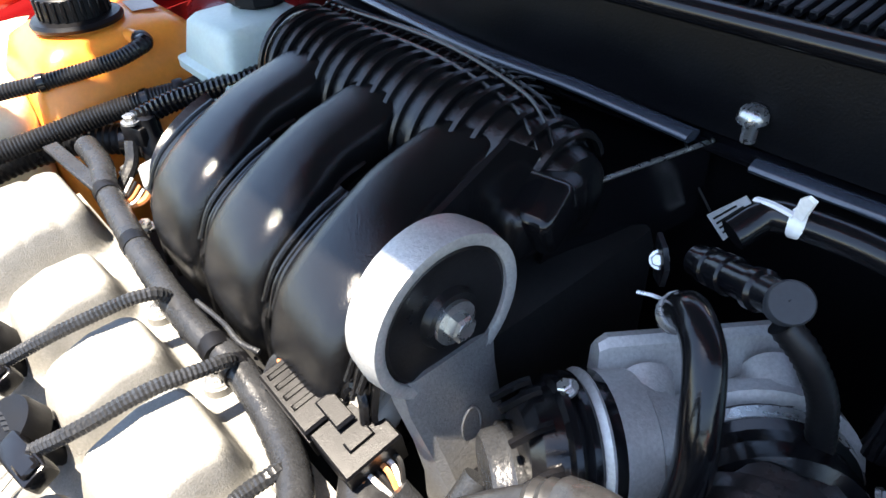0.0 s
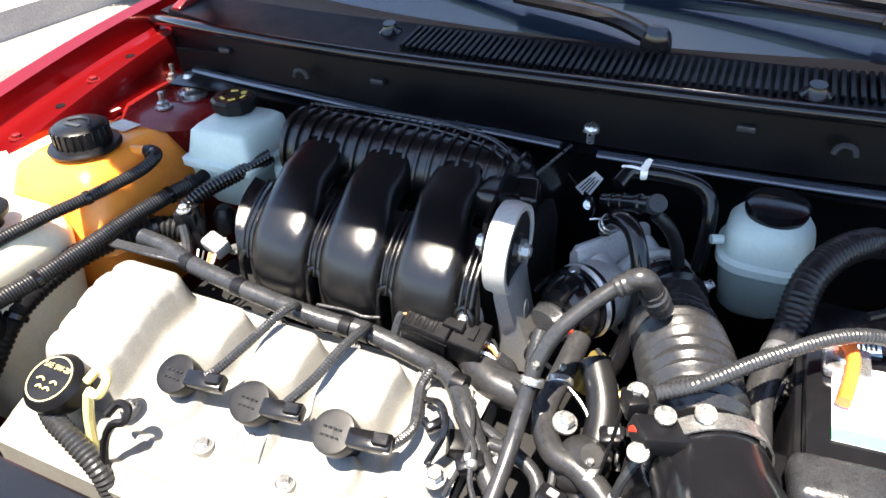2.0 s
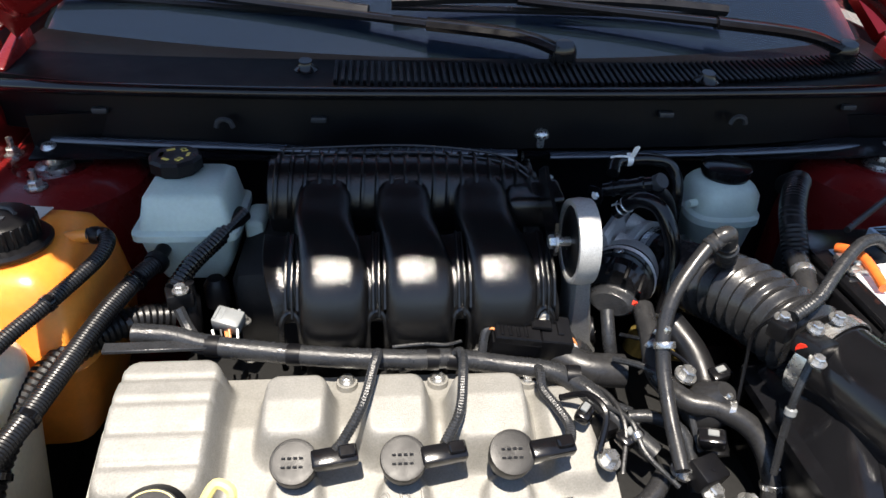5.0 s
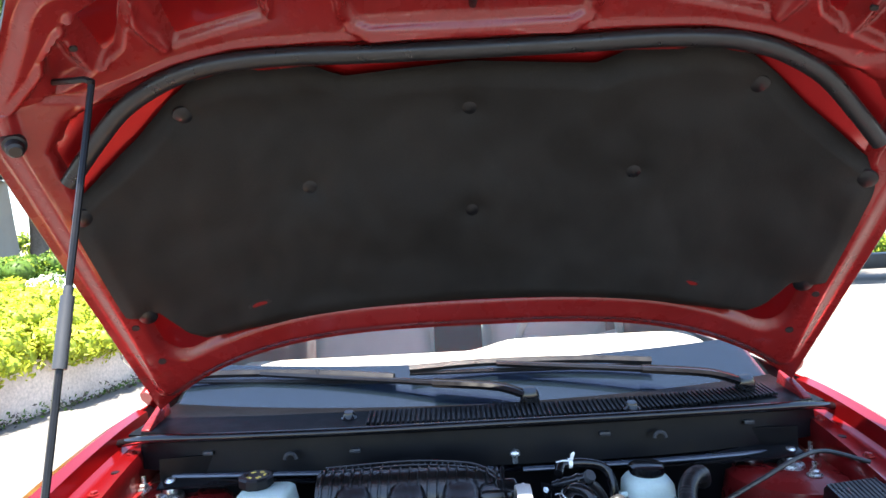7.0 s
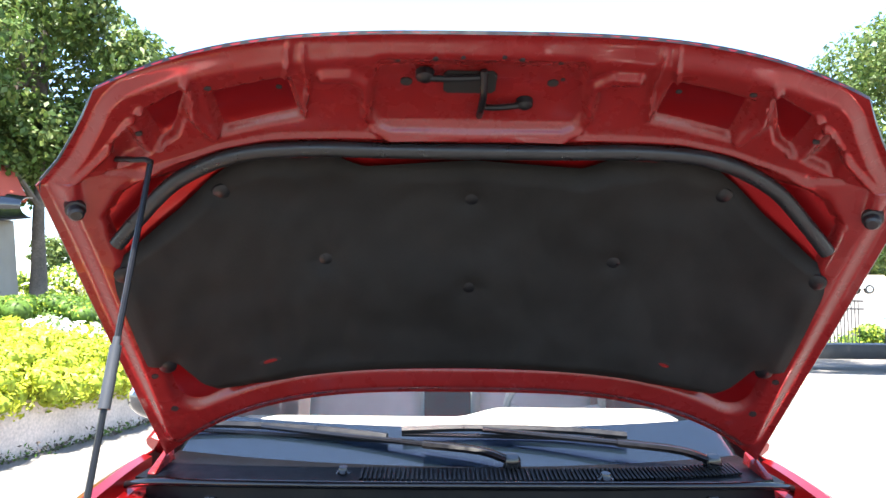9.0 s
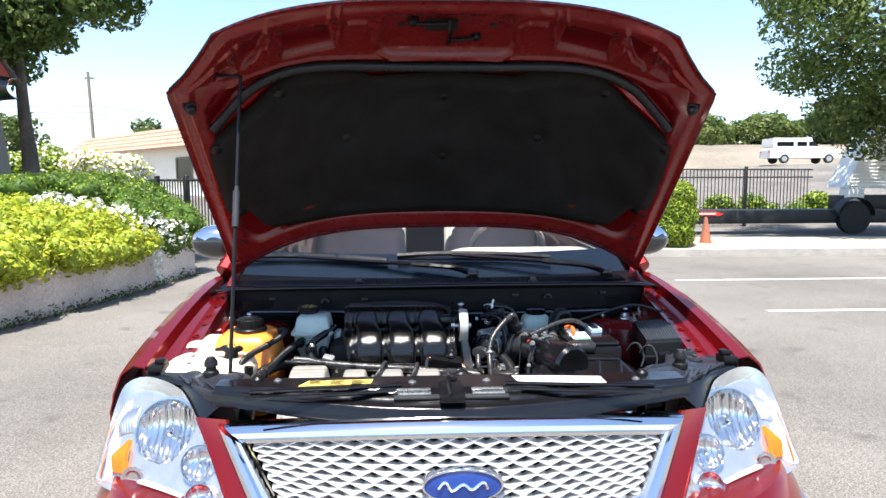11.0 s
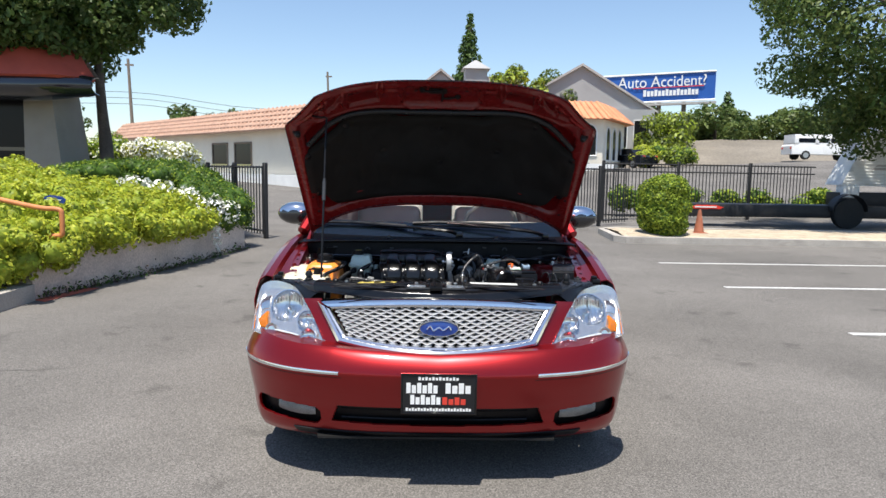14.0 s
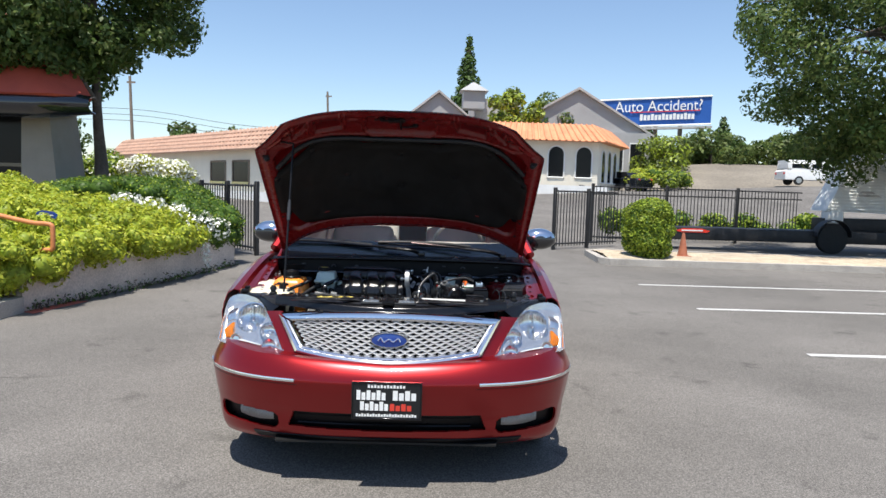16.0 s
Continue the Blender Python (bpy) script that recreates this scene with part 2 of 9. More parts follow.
def mesh_of(bm, name, m, smooth=True, angle=38):
    me = bpy.data.meshes.new(name)
    bmesh.ops.recalc_face_normals(bm, faces=bm.faces)
    bm.to_mesh(me)
    bm.free()
    for one in (m if isinstance(m, (list, tuple)) else [m]):
        me.materials.append(one)
    if smooth:
        me.polygons.foreach_set("use_smooth", [True] * len(me.polygons))
        me.set_sharp_from_angle(angle=radians(angle))
    return me


def part(name, bm, m, parent=None, label="", smooth=True, angle=38):
    """Links a bmesh, in world metres, as one mesh object under a thing or a part."""
    ob = new(name, mesh_of(bm, name, m, smooth, angle))
    hang(ob, parent)
    return tagged(ob, label) if label else ob


def hang(ob, parent):
    if parent is not None:
        ob.parent = parent
        if parent.parent is None:
            ob.matrix_parent_inverse = Matrix.Translation(parent.location).inverted()
    return ob


def thing(name, bm, m, label, category, group="", kind="", smooth=True, angle=38):
    return tagged(part(name, bm, m, None, "", smooth, angle), label, category, group, kind)


def B():
    return bmesh.new()


def box(bm, lo, hi, bev=0.0, seg=2, rot=None, idx=0):
    """A box from corner to corner, with rounded edges, turned about its middle by rot (degrees)."""
    lo, hi = Vector(lo), Vector(hi)
    mid, size = (lo + hi) / 2, hi - lo
    m = Matrix.Translation(mid) @ (pose(0, 0, 0, *rot) if rot else Matrix.Identity(4)) @ Matrix.Diagonal((*size, 1))
    vs = bmesh.ops.create_cube(bm, size=1.0, matrix=m)["verts"]
    fs = {f for v in vs for f in v.link_faces}
    if bev:
        es = {e for v in vs for e in v.link_edges}
        r = bmesh.ops.bevel(bm, geom=list(es), offset=min(bev, min(abs(s) for s in size) * 0.45), segments=seg, affect="EDGES", profile=0.5)
        fs = set(r["faces"]) | {f for f in fs if f.is_valid}
    for f in fs:
        f.material_index = idx
    return fs


def cyl(bm, a, b, r0, r1=None, seg=16, cap=True, idx=0):
    a, b = Vector(a), Vector(b)
    return loft(bm, [ring(a, b - a, r0, seg), ring(b, b - a, r0 if r1 is None else r1, seg)], cap, idx)


def ring(c, d, r, seg=16, ry=None, turn=0.0):
    d = Vector(d).normalized()
    up = Vector((0, 0, 1)) if abs(d.z) < 0.95 else Vector((0, 1, 0))
    s = d.cross(up).normalized()
    u = s.cross(d).normalized()
    ry = r if ry is None else ry
    return [Vector(c) + s * (r * math.cos(turn + 2 * math.pi * k / seg)) + u * (ry * math.sin(turn + 2 * math.pi * k / seg)) for k in range(seg)]


def loft(bm, rings, cap=True, idx=0, closed=True):
    """Faces between rings of points of equal count."""
    vs = [[bm.verts.new(p) for p in r] for r in rings]
    n = len(vs[0])
    for a, b in zip(vs, vs[1:]):
        for k in range(n if closed else n - 1):
            f = bm.faces.new((a[k], a[(k + 1) % n], b[(k + 1) % n], b[k]))
            f.material_index = idx
    if cap and closed:
        for r in (vs[0], vs[-1]):
            bm.faces.new(r).material_index = idx
    return vs


def lathe(bm, a, d, prof, seg=24, idx=0):
    """A turned shape: prof is (distance along d, radius) from the point a."""
    d = Vector(d).normalized()
    return loft(bm, [ring(Vector(a) + d * h, d, max(r, 0.0004), seg) for h, r in prof], True, idx)


def curve_pts(pts, n=8):
    """A smooth line through the points."""
    p = [Vector(q) for q in pts]
    p = [2 * p[0] - p[1]] + p + [2 * p[-1] - p[-2]]
    out = []
    for i in range(1, len(p) - 2):
        for k in range(n):
            t = k / n
            a, b, c, d = p[i - 1:i + 3]
            out.append(0.5 * (2 * b + (c - a) * t + (2 * a - 5 * b + 4 * c - d) * t * t + (3 * b - a - 3 * c + d) * t ** 3))
    return out + [p[-2]]


def tube(bm, pts, r, seg=10, n=8, rib=0.0, pitch=0.006, idx=0, flat=1.0):
    """A round tube along a smooth line; rib: depth of its corrugation."""
    line = curve_pts(pts, n)
    if rib:
        length = sum((b - a).length for a, b in zip(line, line[1:]))
        per = 6 if rib > 0.004 else 2
        cnt = max(4, int(length / pitch)) * per
        acc, marks = 0.0, [0.0]
        for a, b in zip(line, line[1:]):
            acc += (b - a).length
            marks.append(acc)
        fine, j = [], 0
        for k in range(cnt + 1):
            s = length * k / cnt
            while j < len(marks) - 2 and marks[j + 1] < s:
                j += 1
            w = (s - marks[j]) / max(1e-9, marks[j + 1] - marks[j])
            fine.append(line[j].lerp(line[j + 1], w))
        line = fine
    rings, side = [], None
    for k, c in enumerate(line):
        d = (line[min(k + 1, len(line) - 1)] - line[max(k - 1, 0)]).normalized()
        if side is None:
            up = Vector((0, 0, 1)) if abs(d.z) < 0.9 else Vector((0, 1, 0))
            side = d.cross(up).normalized()
        side = (side - d * side.dot(d)).normalized()
        u = side.cross(d)
        rr = r - ((rib * (0.5 - 0.5 * math.cos(2 * math.pi * k / 6)) if rib > 0.004 else rib if k % 2 else 0.0) if rib else 0.0)
        rings.append([c + side * (rr * math.cos(2 * math.pi * q / seg)) + u * (rr * flat * math.sin(2 * math.pi * q / seg)) for q in range(seg)])
    loft(bm, rings, True, idx)
    return line


def sheet(bm, f, nu, nv, thick=0.0, idx=0, keep=None):
    """A surface f(u, v) over 0..1, given a thickness along its normals."""
    vs = [[bm.verts.new(f(i / nu, j / nv)) for j in range(nv + 1)] for i in range(nu + 1)]
    fs = []
    for i in range(nu):
        for j in range(nv):
            if keep is None or keep((i + 0.5) / nu, (j + 0.5) / nv):
                q = bm.faces.new((vs[i][j], vs[i + 1][j], vs[i + 1][j + 1], vs[i][j + 1]))
                q.material_index = idx
                fs.append(q)
    if thick:
        bmesh.ops.recalc_face_normals(bm, faces=fs)
        bmesh.ops.solidify(bm, geom=fs, thickness=thick)
    loose = [v for r in vs for v in r if v.is_valid and not v.link_faces]
    bmesh.ops.delete(bm, geom=loose, context="VERTS")
    return fs


def prism(bm, outline, d, idx=0, bev=0.0):
    """A flat outline of points pushed out along d."""
    d = Vector(d)
    loft(bm, [[Vector(p) for p in outline], [Vector(p) + d for p in outline]], True, idx)
    return bm


def bolt(bm, p, d=(0, 0, 1), r=0.008, h=0.008, washer=0.0):
    d = Vector(d).normalized()
    p = Vector(p)
    if washer:
        cyl(bm, p, p + d * h * 0.3, washer, seg=18)
    loft(bm, [ring(p, d, r, 6), ring(p + d * h, d, r, 6), ring(p + d * h * 1.15, d, r * 0.8, 6)])


def sd_box(u, v, cu, cv, hu, hv, r=0.0):
    a, b = abs(u - cu) - hu + r, abs(v - cv) - hv + r
    return math.hypot(max(a, 0), max(b, 0)) + min(max(a, b), 0) - r


def step(d, w):
    t = min(1.0, max(0.0, 0.5 - d / w))
    return t * t * (3 - 2 * t)


def lerp_tab(tab, v):
    """Value at v from rows of (v, values...), along straight lines."""
    for a, b in zip(tab, tab[1:]):
        if v <= b[0]:
            t = 0 if b[0] == a[0] else max(0.0, (v - a[0]) / (b[0] - a[0]))
            return tuple(x + (y - x) * t for x, y in zip(a[1:], b[1:]))
    return tab[-1][1:]


def smooth_tab(tab, v):
    """Value at v from rows of (v, values...), along a smooth line."""
    n = len(tab)
    for i in range(n - 1):
        if v <= tab[i + 1][0] or i == n - 2:
            a, b = tab[i], tab[i + 1]
            t = min(1.0, max(0.0, (v - a[0]) / (b[0] - a[0])))
            out = []
            for k in range(1, len(a)):
                ma = (b[k] - tab[i - 1][k]) / (b[0] - tab[i - 1][0]) if i else (b[k] - a[k]) / (b[0] - a[0])
                mb = (tab[i + 2][k] - a[k]) / (tab[i + 2][0] - a[0]) if i + 2 < n else (b[k] - a[k]) / (b[0] - a[0])
                h = b[0] - a[0]
                out.append((2 * t ** 3 - 3 * t * t + 1) * a[k] + (t ** 3 - 2 * t * t + t) * h * ma + (3 * t * t - 2 * t ** 3) * b[k] + (t ** 3 - t * t) * h * mb)
            return tuple(out)


def text_on(name, words, at, right, up, size, m, parent, depth=0.0008, width=None):
    """Raised lettering, its lower middle at the point given."""
    cu = bpy.data.curves.new(name, "FONT")
    cu.body, cu.size, cu.align_x, cu.extrude = words, size, "CENTER", depth
    ob = bpy.data.objects.new(name, cu)
    scene.collection.objects.link(ob)
    bpy.context.view_layer.update()
    me = bpy.data.meshes.new_from_object(ob.evaluated_get(bpy.context.evaluated_depsgraph_get()))
    bpy.data.objects.remove(ob)
    r, u = Vector(right).normalized(), Vector(up).normalized()
    k = 1.0
    if width:
        xs = [v.co.x for v in me.vertices]
        k = width / (max(xs) - min(xs))
    f = Matrix((r, u, r.cross(u))).transposed().to_4x4()
    me.transform(Matrix.Translation(at) @ f @ Matrix.Diagonal((k, 1, 1, 1)))
    me.materials.clear()
    me.materials.append(m)
    return hang(new(name, me), parent)

# ---- ground ----


def ground_z(x, y):
    """The lot is flat; beyond the fence the land climbs, most of all to the right."""
    far = max(0.0, min(1.0, (y - 19.0) / 26.0))
    z = 0.9 * far + 0.8 * far * max(0.0, min(1.0, (x + 2) / 14.0)) + 0.75 * far * max(0.0, min(1.0, (x - 16) / 12.0))
    bank = max(0.0, min(1.0, (y - 50.0) / 14.0)) * max(0.0, min(1.0, (x - 14.0) / 8.0))
    return z + 2.3 * bank


def build_ground():
    xs = [-900, -300, -120, -60, -40, -28] + [-20 + 2 * k for k in range(33)] + [52, 60, 80, 140, 300, 900]
    ys = [-900, -300, -80, -30, -12, -6] + [-4 + 2 * k for k in range(38)] + [80, 100, 160, 300, 900, 3000]
    bm = B()
    vs = [[bm.verts.new((x, y, ground_z(x, y))) for y in ys] for x in xs]
    for i in range(len(xs) - 1):
        for j in range(len(ys) - 1):
            f = bm.faces.new((vs[i][j], vs[i + 1][j], vs[i + 1][j + 1], vs[i][j + 1]))
            f.material_index = 1 if ys[j] >= 50 and xs[i] >= 14 else 0
    thing("ground", bm, [ASPHALT, DIRT], "worn grey asphalt parking lot with fine stones", "ground", kind="structure")


build_ground()
crng = random.Random(21)


def crack(x, y, ang, n, step_len, wide):
    """A thin wandering crack, sealed dark, lying on the asphalt."""
    bm = B()
    left, right = [], []
    for k in range(n):
        w = wide * (0.35 + 0.65 * crng.random()) * math.sin(math.pi * (k + 0.6) / (n + 0.2))
        d = Vector((math.cos(ang), math.sin(ang), 0))
        s = Vector((-d.y, d.x, 0))
        p = Vector((x, y, 0.0025))
        left.append(bm.verts.new(p + s * w))
        right.append(bm.verts.new(p - s * w))
        ang += crng.uniform(-0.30, 0.30)
        x, y = x + d.x * step_len, y + d.y * step_len
    for k in range(n - 1):
        bm.faces.new((left[k], right[k], right[k + 1], left[k + 1]))
    bmesh.ops.solidify(bm, geom=bm.faces[:], thickness=-0.002)
    thing("asphalt_crack", bm, TAR, "thin dark crack in the asphalt", "crack", "asphalt cracks", "structure", smooth=False)


for x, y, a, n, sl, w in ((1.05, -0.3, 0.25, 22, 0.07, 0.003), (-3.6, 1.5, 0.1, 18, 0.09, 0.003), (-2.9, -0.6, 0.6, 12, 0.07, 0.003), (-1.9, 7.5, 0.4, 14, 0.14, 0.006), (2.2, 9.6, 0.02, 30, 0.18, 0.008)):
    crack(x, y, a, n, sl, w)
for x0, y, x1 in ((3.50, 7.70, 14.0), (3.60, 5.50, 14.0), (3.70, 3.09, 14.0)):
    bm = B()
    box(bm, (x0, y - 0.045, 0.001), (x1, y + 0.045, 0.005))
    thing("parking_line", bm, LINE, "worn white painted parking line on asphalt", "road marking", "parking lines", "structure", smooth=False)

# kerbed island with wood chip
bm = B()
out = [(3.60, 10.85), (3.78, 10.55), (8.05, 10.45), (15.0, 10.2), (15.0, 10.36), (8.05, 10.61), (3.90, 10.71), (3.76, 10.90), (3.85, 12.5), (4.3, 12.95), (15.0, 12.6), (15.0, 12.75), (4.25, 13.1), (3.70, 12.6)]
loft(bm, [[Vector((x, y, 0.0)) for x, y in out], [Vector((x, y, 0.13)) for x, y in out]])
kerb = thing("kerb", bm, CONC, "pale concrete kerb round a planted island", "kerb", kind="structure", smooth=False)
bm = B()
sheet(bm, lambda u, v: Vector((3.82 + 11.1 * u, 10.74 - 0.3 * u * (1 - v) + 2.1 * v, 0.115 + 0.05 * math.sin(3.1 * v) + 0.03 * noise.noise(Vector((u * 14, v * 5, 0))))), 60, 14)
thing("wood_chip_bed", bm, BARK_G, "tan wood chip bed inside the kerb", "ground cover", kind="structure")

# ---- plants ----
RNG = np.random.default_rng(7)


def leaf_mesh(name, pts, size, mats, out=None, droop=0.3):
    """Many small folded leaves at the points, facing roughly out."""
    n = len(pts)
    d = RNG.normal(size=(n, 3))
    if out is not None:
        d = d * 0.65 + out
    d[:, 2] += droop
    d /= np.linalg.norm(d, axis=1)[:, None] + 1e-9
    a = np.cross(d, RNG.normal(size=(n, 3)))
    a /= np.linalg.norm(a, axis=1)[:, None] + 1e-9
    b = np.cross(d, a)
    s = size * RNG.uniform(0.6, 1.35, (n, 1))
    quad = np.stack([pts - a * s, pts + b * s * 0.5 + d * s * 0.15, pts + a * s, pts - b * s * 0.5 + d * s * 0.15], 1).reshape(-1, 3)
    me = bpy.data.meshes.new(name)
    me.vertices.add(4 * n)
    me.vertices.foreach_set("co", quad.astype(np.float32).ravel())
    me.loops.add(4 * n)
    me.loops.foreach_set("vertex_index", np.arange(4 * n, dtype=np.int32))
    me.polygons.add(n)
    me.polygons.foreach_set("loop_start", np.arange(0, 4 * n, 4, dtype=np.int32))
    for one in mats:
        me.materials.append(one)
    me.polygons.foreach_set("material_index", RNG.integers(0, len(mats), n).astype(np.int32))
    me.update(calc_edges=True)
    return me


def clump_points(clumps, n, shell=0.55):
    """Points spread over ellipsoid clumps ((centre), (radii)), denser near their skins."""
    w = np.array([r[0] * r[1] + r[1] * r[2] + r[0] * r[2] for _, r in clumps])
    k = RNG.choice(len(clumps), n, p=w / w.sum())
    d = RNG.normal(size=(n, 3))
    d /= np.linalg.norm(d, axis=1)[:, None]
    c = np.array([c for c, _ in clumps])[k]
    r = np.array([r for _, r in clumps])[k]
    rad = shell + (1.12 - shell) * RNG.random((n, 1)) ** 0.6
    return c + d * r * rad, d


def crown(centre, radii, n, rr, seed, flat=0.8):
    """Clumps spread through a crown, leaving gaps between them."""
    rnd = random.Random(seed)
    out = []
    while len(out) < n:
        p = Vector((rnd.uniform(-1, 1), rnd.uniform(-1, 1), rnd.uniform(-1, 1)))
        if 0.35 < p.length < 1.0:
            r = rr * rnd.uniform(0.6, 1.3)
            out.append(((centre[0] + p.x * radii[0], centre[1] + p.y * radii[1], centre[2] + p.z * radii[2]), (r, r, r * flat)))
    return out


def tree(name, foot, top, trunk_r, clumps, n_leaf, leaf, mats, label, limbs=9, fork=0.55, seed=1):
    t = base(name, foot, label, "tree")
    rnd = random.Random(seed)
    foot, top = Vector(foot), Vector(top)
    bm = B()
    f = foot.lerp(top, fork)
    line = curve_pts([foot, foot.lerp(f, 0.5) + Vector((0.03, 0.02, 0)), f, top], 6)
    loft(bm, [ring(p, Vector((0, 0, 1)), trunk_r * (1.25 - 0.9 * k / (len(line) - 1)), 12) for k, p in enumerate(line)])
    for c, r in rnd.sample(clumps, min(limbs, len(clumps))):
        s = foot.lerp(top, rnd.uniform(fork, 0.95))
        c = Vector(c)
        pts = curve_pts([s, s.lerp(c, 0.5) + Vector((0, 0, 0.15)), c], 5)
        loft(bm, [ring(p, c - s, trunk_r * 0.45 * (1 - 0.85 * k / (len(pts) - 1)), 7) for k, p in enumerate(pts)])
    part("trunk", bm, BARK, t, "grey-brown bark")
    p, d = clump_points(clumps, n_leaf)
    hang(new("crown", leaf_mesh("crown", p, leaf, mats, d)), t)
    return t


def shrub(name, clumps, n, leaf, mats, label, category="shrub", core=LEAF_G, loc=None):
    c0 = clumps[0][0]
    t = base(name, loc or (c0[0], c0[1], 0), label, category)
    bm = B()
    for c, r in clumps:
        m = Matrix.Translation(c) @ Matrix.Diagonal((r[0] * 0.8, r[1] * 0.8, r[2] * 0.8, 1))
        vs = bmesh.ops.create_icosphere(bm, subdivisions=2, radius=1.0, matrix=m)["verts"]
        for v in vs:
            v.co += (v.co - Vector(c)) * 0.25 * noise.noise(v.co * 4)
    part("foliage_core", bm, core, t)
    p, d = clump_points(clumps, n, 0.8)
    p = p[p[:, 2] > 0.03]
    hang(new("leaves", leaf_mesh("leaves", p, leaf, mats, d[:len(p)])), t)
    return t


def wall_line(s):
    """The foot of the planter wall, from its near end to its far end."""
    return lerp_tab([(0, -4.15, 4.15), (0.25, -3.93, 5.2), (0.6, -3.58, 6.8), (1.0, -3.30, 8.9)], s)


# planter wall
bm = B()
pts = [Vector((*wall_line(k / 12), 0)) for k in range(13)]
inner = [p + Vector((-0.22, 0.04, 0)) for p in pts] + [Vector((-4.85, 10.3, 0))]
back = pts + [Vector((-3.6, 9.5, 0)), Vector((-4.7, 10.4, 0))] + [p for p in reversed(inner)]
loft(bm, [back, [p + Vector((0, 0, 0.5)) for p in back]])
bmesh.ops.triangulate(bm, faces=[f for f in bm.faces if len(f.verts) > 4])
thing("planter_wall", bm, STUCCO, "stained pinkish stucco planter wall", "retaining wall", kind="structure", smooth=False)
bm = B()
sheet(bm, lambda u, v: Vector((wall_line(u)[0] - 0.2 - 3.0 * v, wall_line(u)[1] + 0.2 * v, 0.46 + 0.5 * v)), 12, 6)
thing("planter_soil", bm, DIRT, "dry soil behind the planter wall", "soil", kind="structure")
# stains of soil at the wall's foot are real small weeds
pw = np.array([[wall_line(s)[0] + 0.03 + abs(RNG.normal()) * 0.05, wall_line(s)[1], abs(RNG.normal()) * 0.05] for s in RNG.random(900)])
tagged(new("weeds", leaf_mesh("weeds", pw, 0.022, [BARK, LEAF_G])), "dry weeds and litter along the planter wall", "weeds", kind="stuff")

# yellow-green shrub and jasmine over the wall
rnd = random.Random(3)
HEDGE_H = [(-0.2, 0.60), (0.0, 0.72), (0.13, 0.92), (0.63, 1.12), (1.16, 1.22), (1.6, 1.38), (2.3, 1.45)]
MOUND_H = [(-0.2, 0.55), (0.0, 0.85), (0.16, 1.02), (0.6, 1.28), (1.18, 1.48), (1.9, 1.42)]
cl = []
for k in range(420):
    s, o = rnd.uniform(-0.06, 0.76), -0.14 + 2.3 * rnd.random() ** 1.3
    if s > 0.50 and o > 1.1 - 2.6 * (s - 0.50):
        continue
    x, y = wall_line(max(0, s))
    y += (s < 0) * s * 6
    r = rnd.uniform(0.10, 0.19)
    top = lerp_tab([(a, b, 0) for a, b in HEDGE_H], o)[0]
    if y < 4.75:
        top = min(top, 0.74)
    z = top - 0.6 * r + 0.04 * rnd.uniform(-1, 1)
    if o < 0.05:
        z += 0.12 - 0.16 * rnd.random()
    cl.append(((x - o, y + 0.05 * o, z), (r, r, r * 0.85)))
    if o > 0.05:
        cl.append(((x - o, y + 0.05 * o, z - 0.24), (0.22, 0.22, 0.2)))
shrub("hedge", cl, 110000, 0.030, [LEAF_Y, LEAF_Y, LEAF_Y, LEAF_B], "sprawling yellow-green shrub spilling over the planter wall", core=LEAF_B, loc=(-4.6, 6.0, 0.5))
cl = []
for k in range(260):
    s, o = rnd.uniform(0.52, 1.08), 2.0 * rnd.random() ** 1.1
    if s < 0.72 and o < 1.5 - 4.0 * (s - 0.52):
        continue
    x, y = wall_line(min(1, s))
    y += max(0, s - 1) * 4
    r = rnd.uniform(0.12, 0.20)
    z = lerp_tab([(a, b, 0) for a, b in MOUND_H], o)[0] * (1 - 0.5 * max(0.0, 0.70 - s)) - 0.7 * r
    cl.append(((x - o - 0.02, y + 0.25 * o, z), (r, r, r * 0.9)))
    cl.append(((x - o - 0.05, y + 0.25 * o, z - 0.22), (0.2, 0.2, 0.2)))
jas = shrub("flowering_vine", cl, 60000, 0.024, [LEAF_G, LEAF_G, LEAF_G, LEAF_G, LEAF_B], "dark green flowering vine with white blossom on the planter", loc=(-3.9, 8.2, 0.5))
cf = [((-4.35, 7.05, 1.16), (0.22, 0.22, 0.08)), ((-4.0, 7.1, 1.08), (0.20, 0.22, 0.10)), ((-3.68, 7.25, 0.94), (0.16, 0.25, 0.16)), ((-3.50, 7.35, 0.74), (0.10, 0.22, 0.20)), ((-3.42, 7.7, 0.76), (0.10, 0.30, 0.20)),
      ((-3.36, 7.55, 0.42), (0.06, 0.14, 0.20)), ((-3.34, 7.6, 0.26), (0.05, 0.07, 0.12)), ((-3.32, 8.2, 0.66), (0.10, 0.35, 0.18))]
p, d = clump_points(cf, 800, 0.7)
hang(new("blossom", leaf_mesh("blossom", p, 0.036, [FLOWER], d)), jas)
cl = crown((-6.3, 13.9, 1.35), (1.05, 0.7, 0.58), 32, 0.28, 5)
bl = shrub("blossoming_bush", cl, 15000, 0.045, [LEAF_Y, FLOWER, FLOWER, FLOWER], "pale blossoming bush behind the vine", core=LEAF_Y, loc=(-6.3, 13.9, 0))
cl = crown((-7.75, 14.1, 1.5), (0.8, 0.8, 0.62), 20, 0.30, 6)
shrub("bush", cl, 7000, 0.05, [LEAF_B, LEAF_B, LEAF_G, FLOWER], "green bush beside the tree", "bush", loc=(-7.75, 14.1, 0))

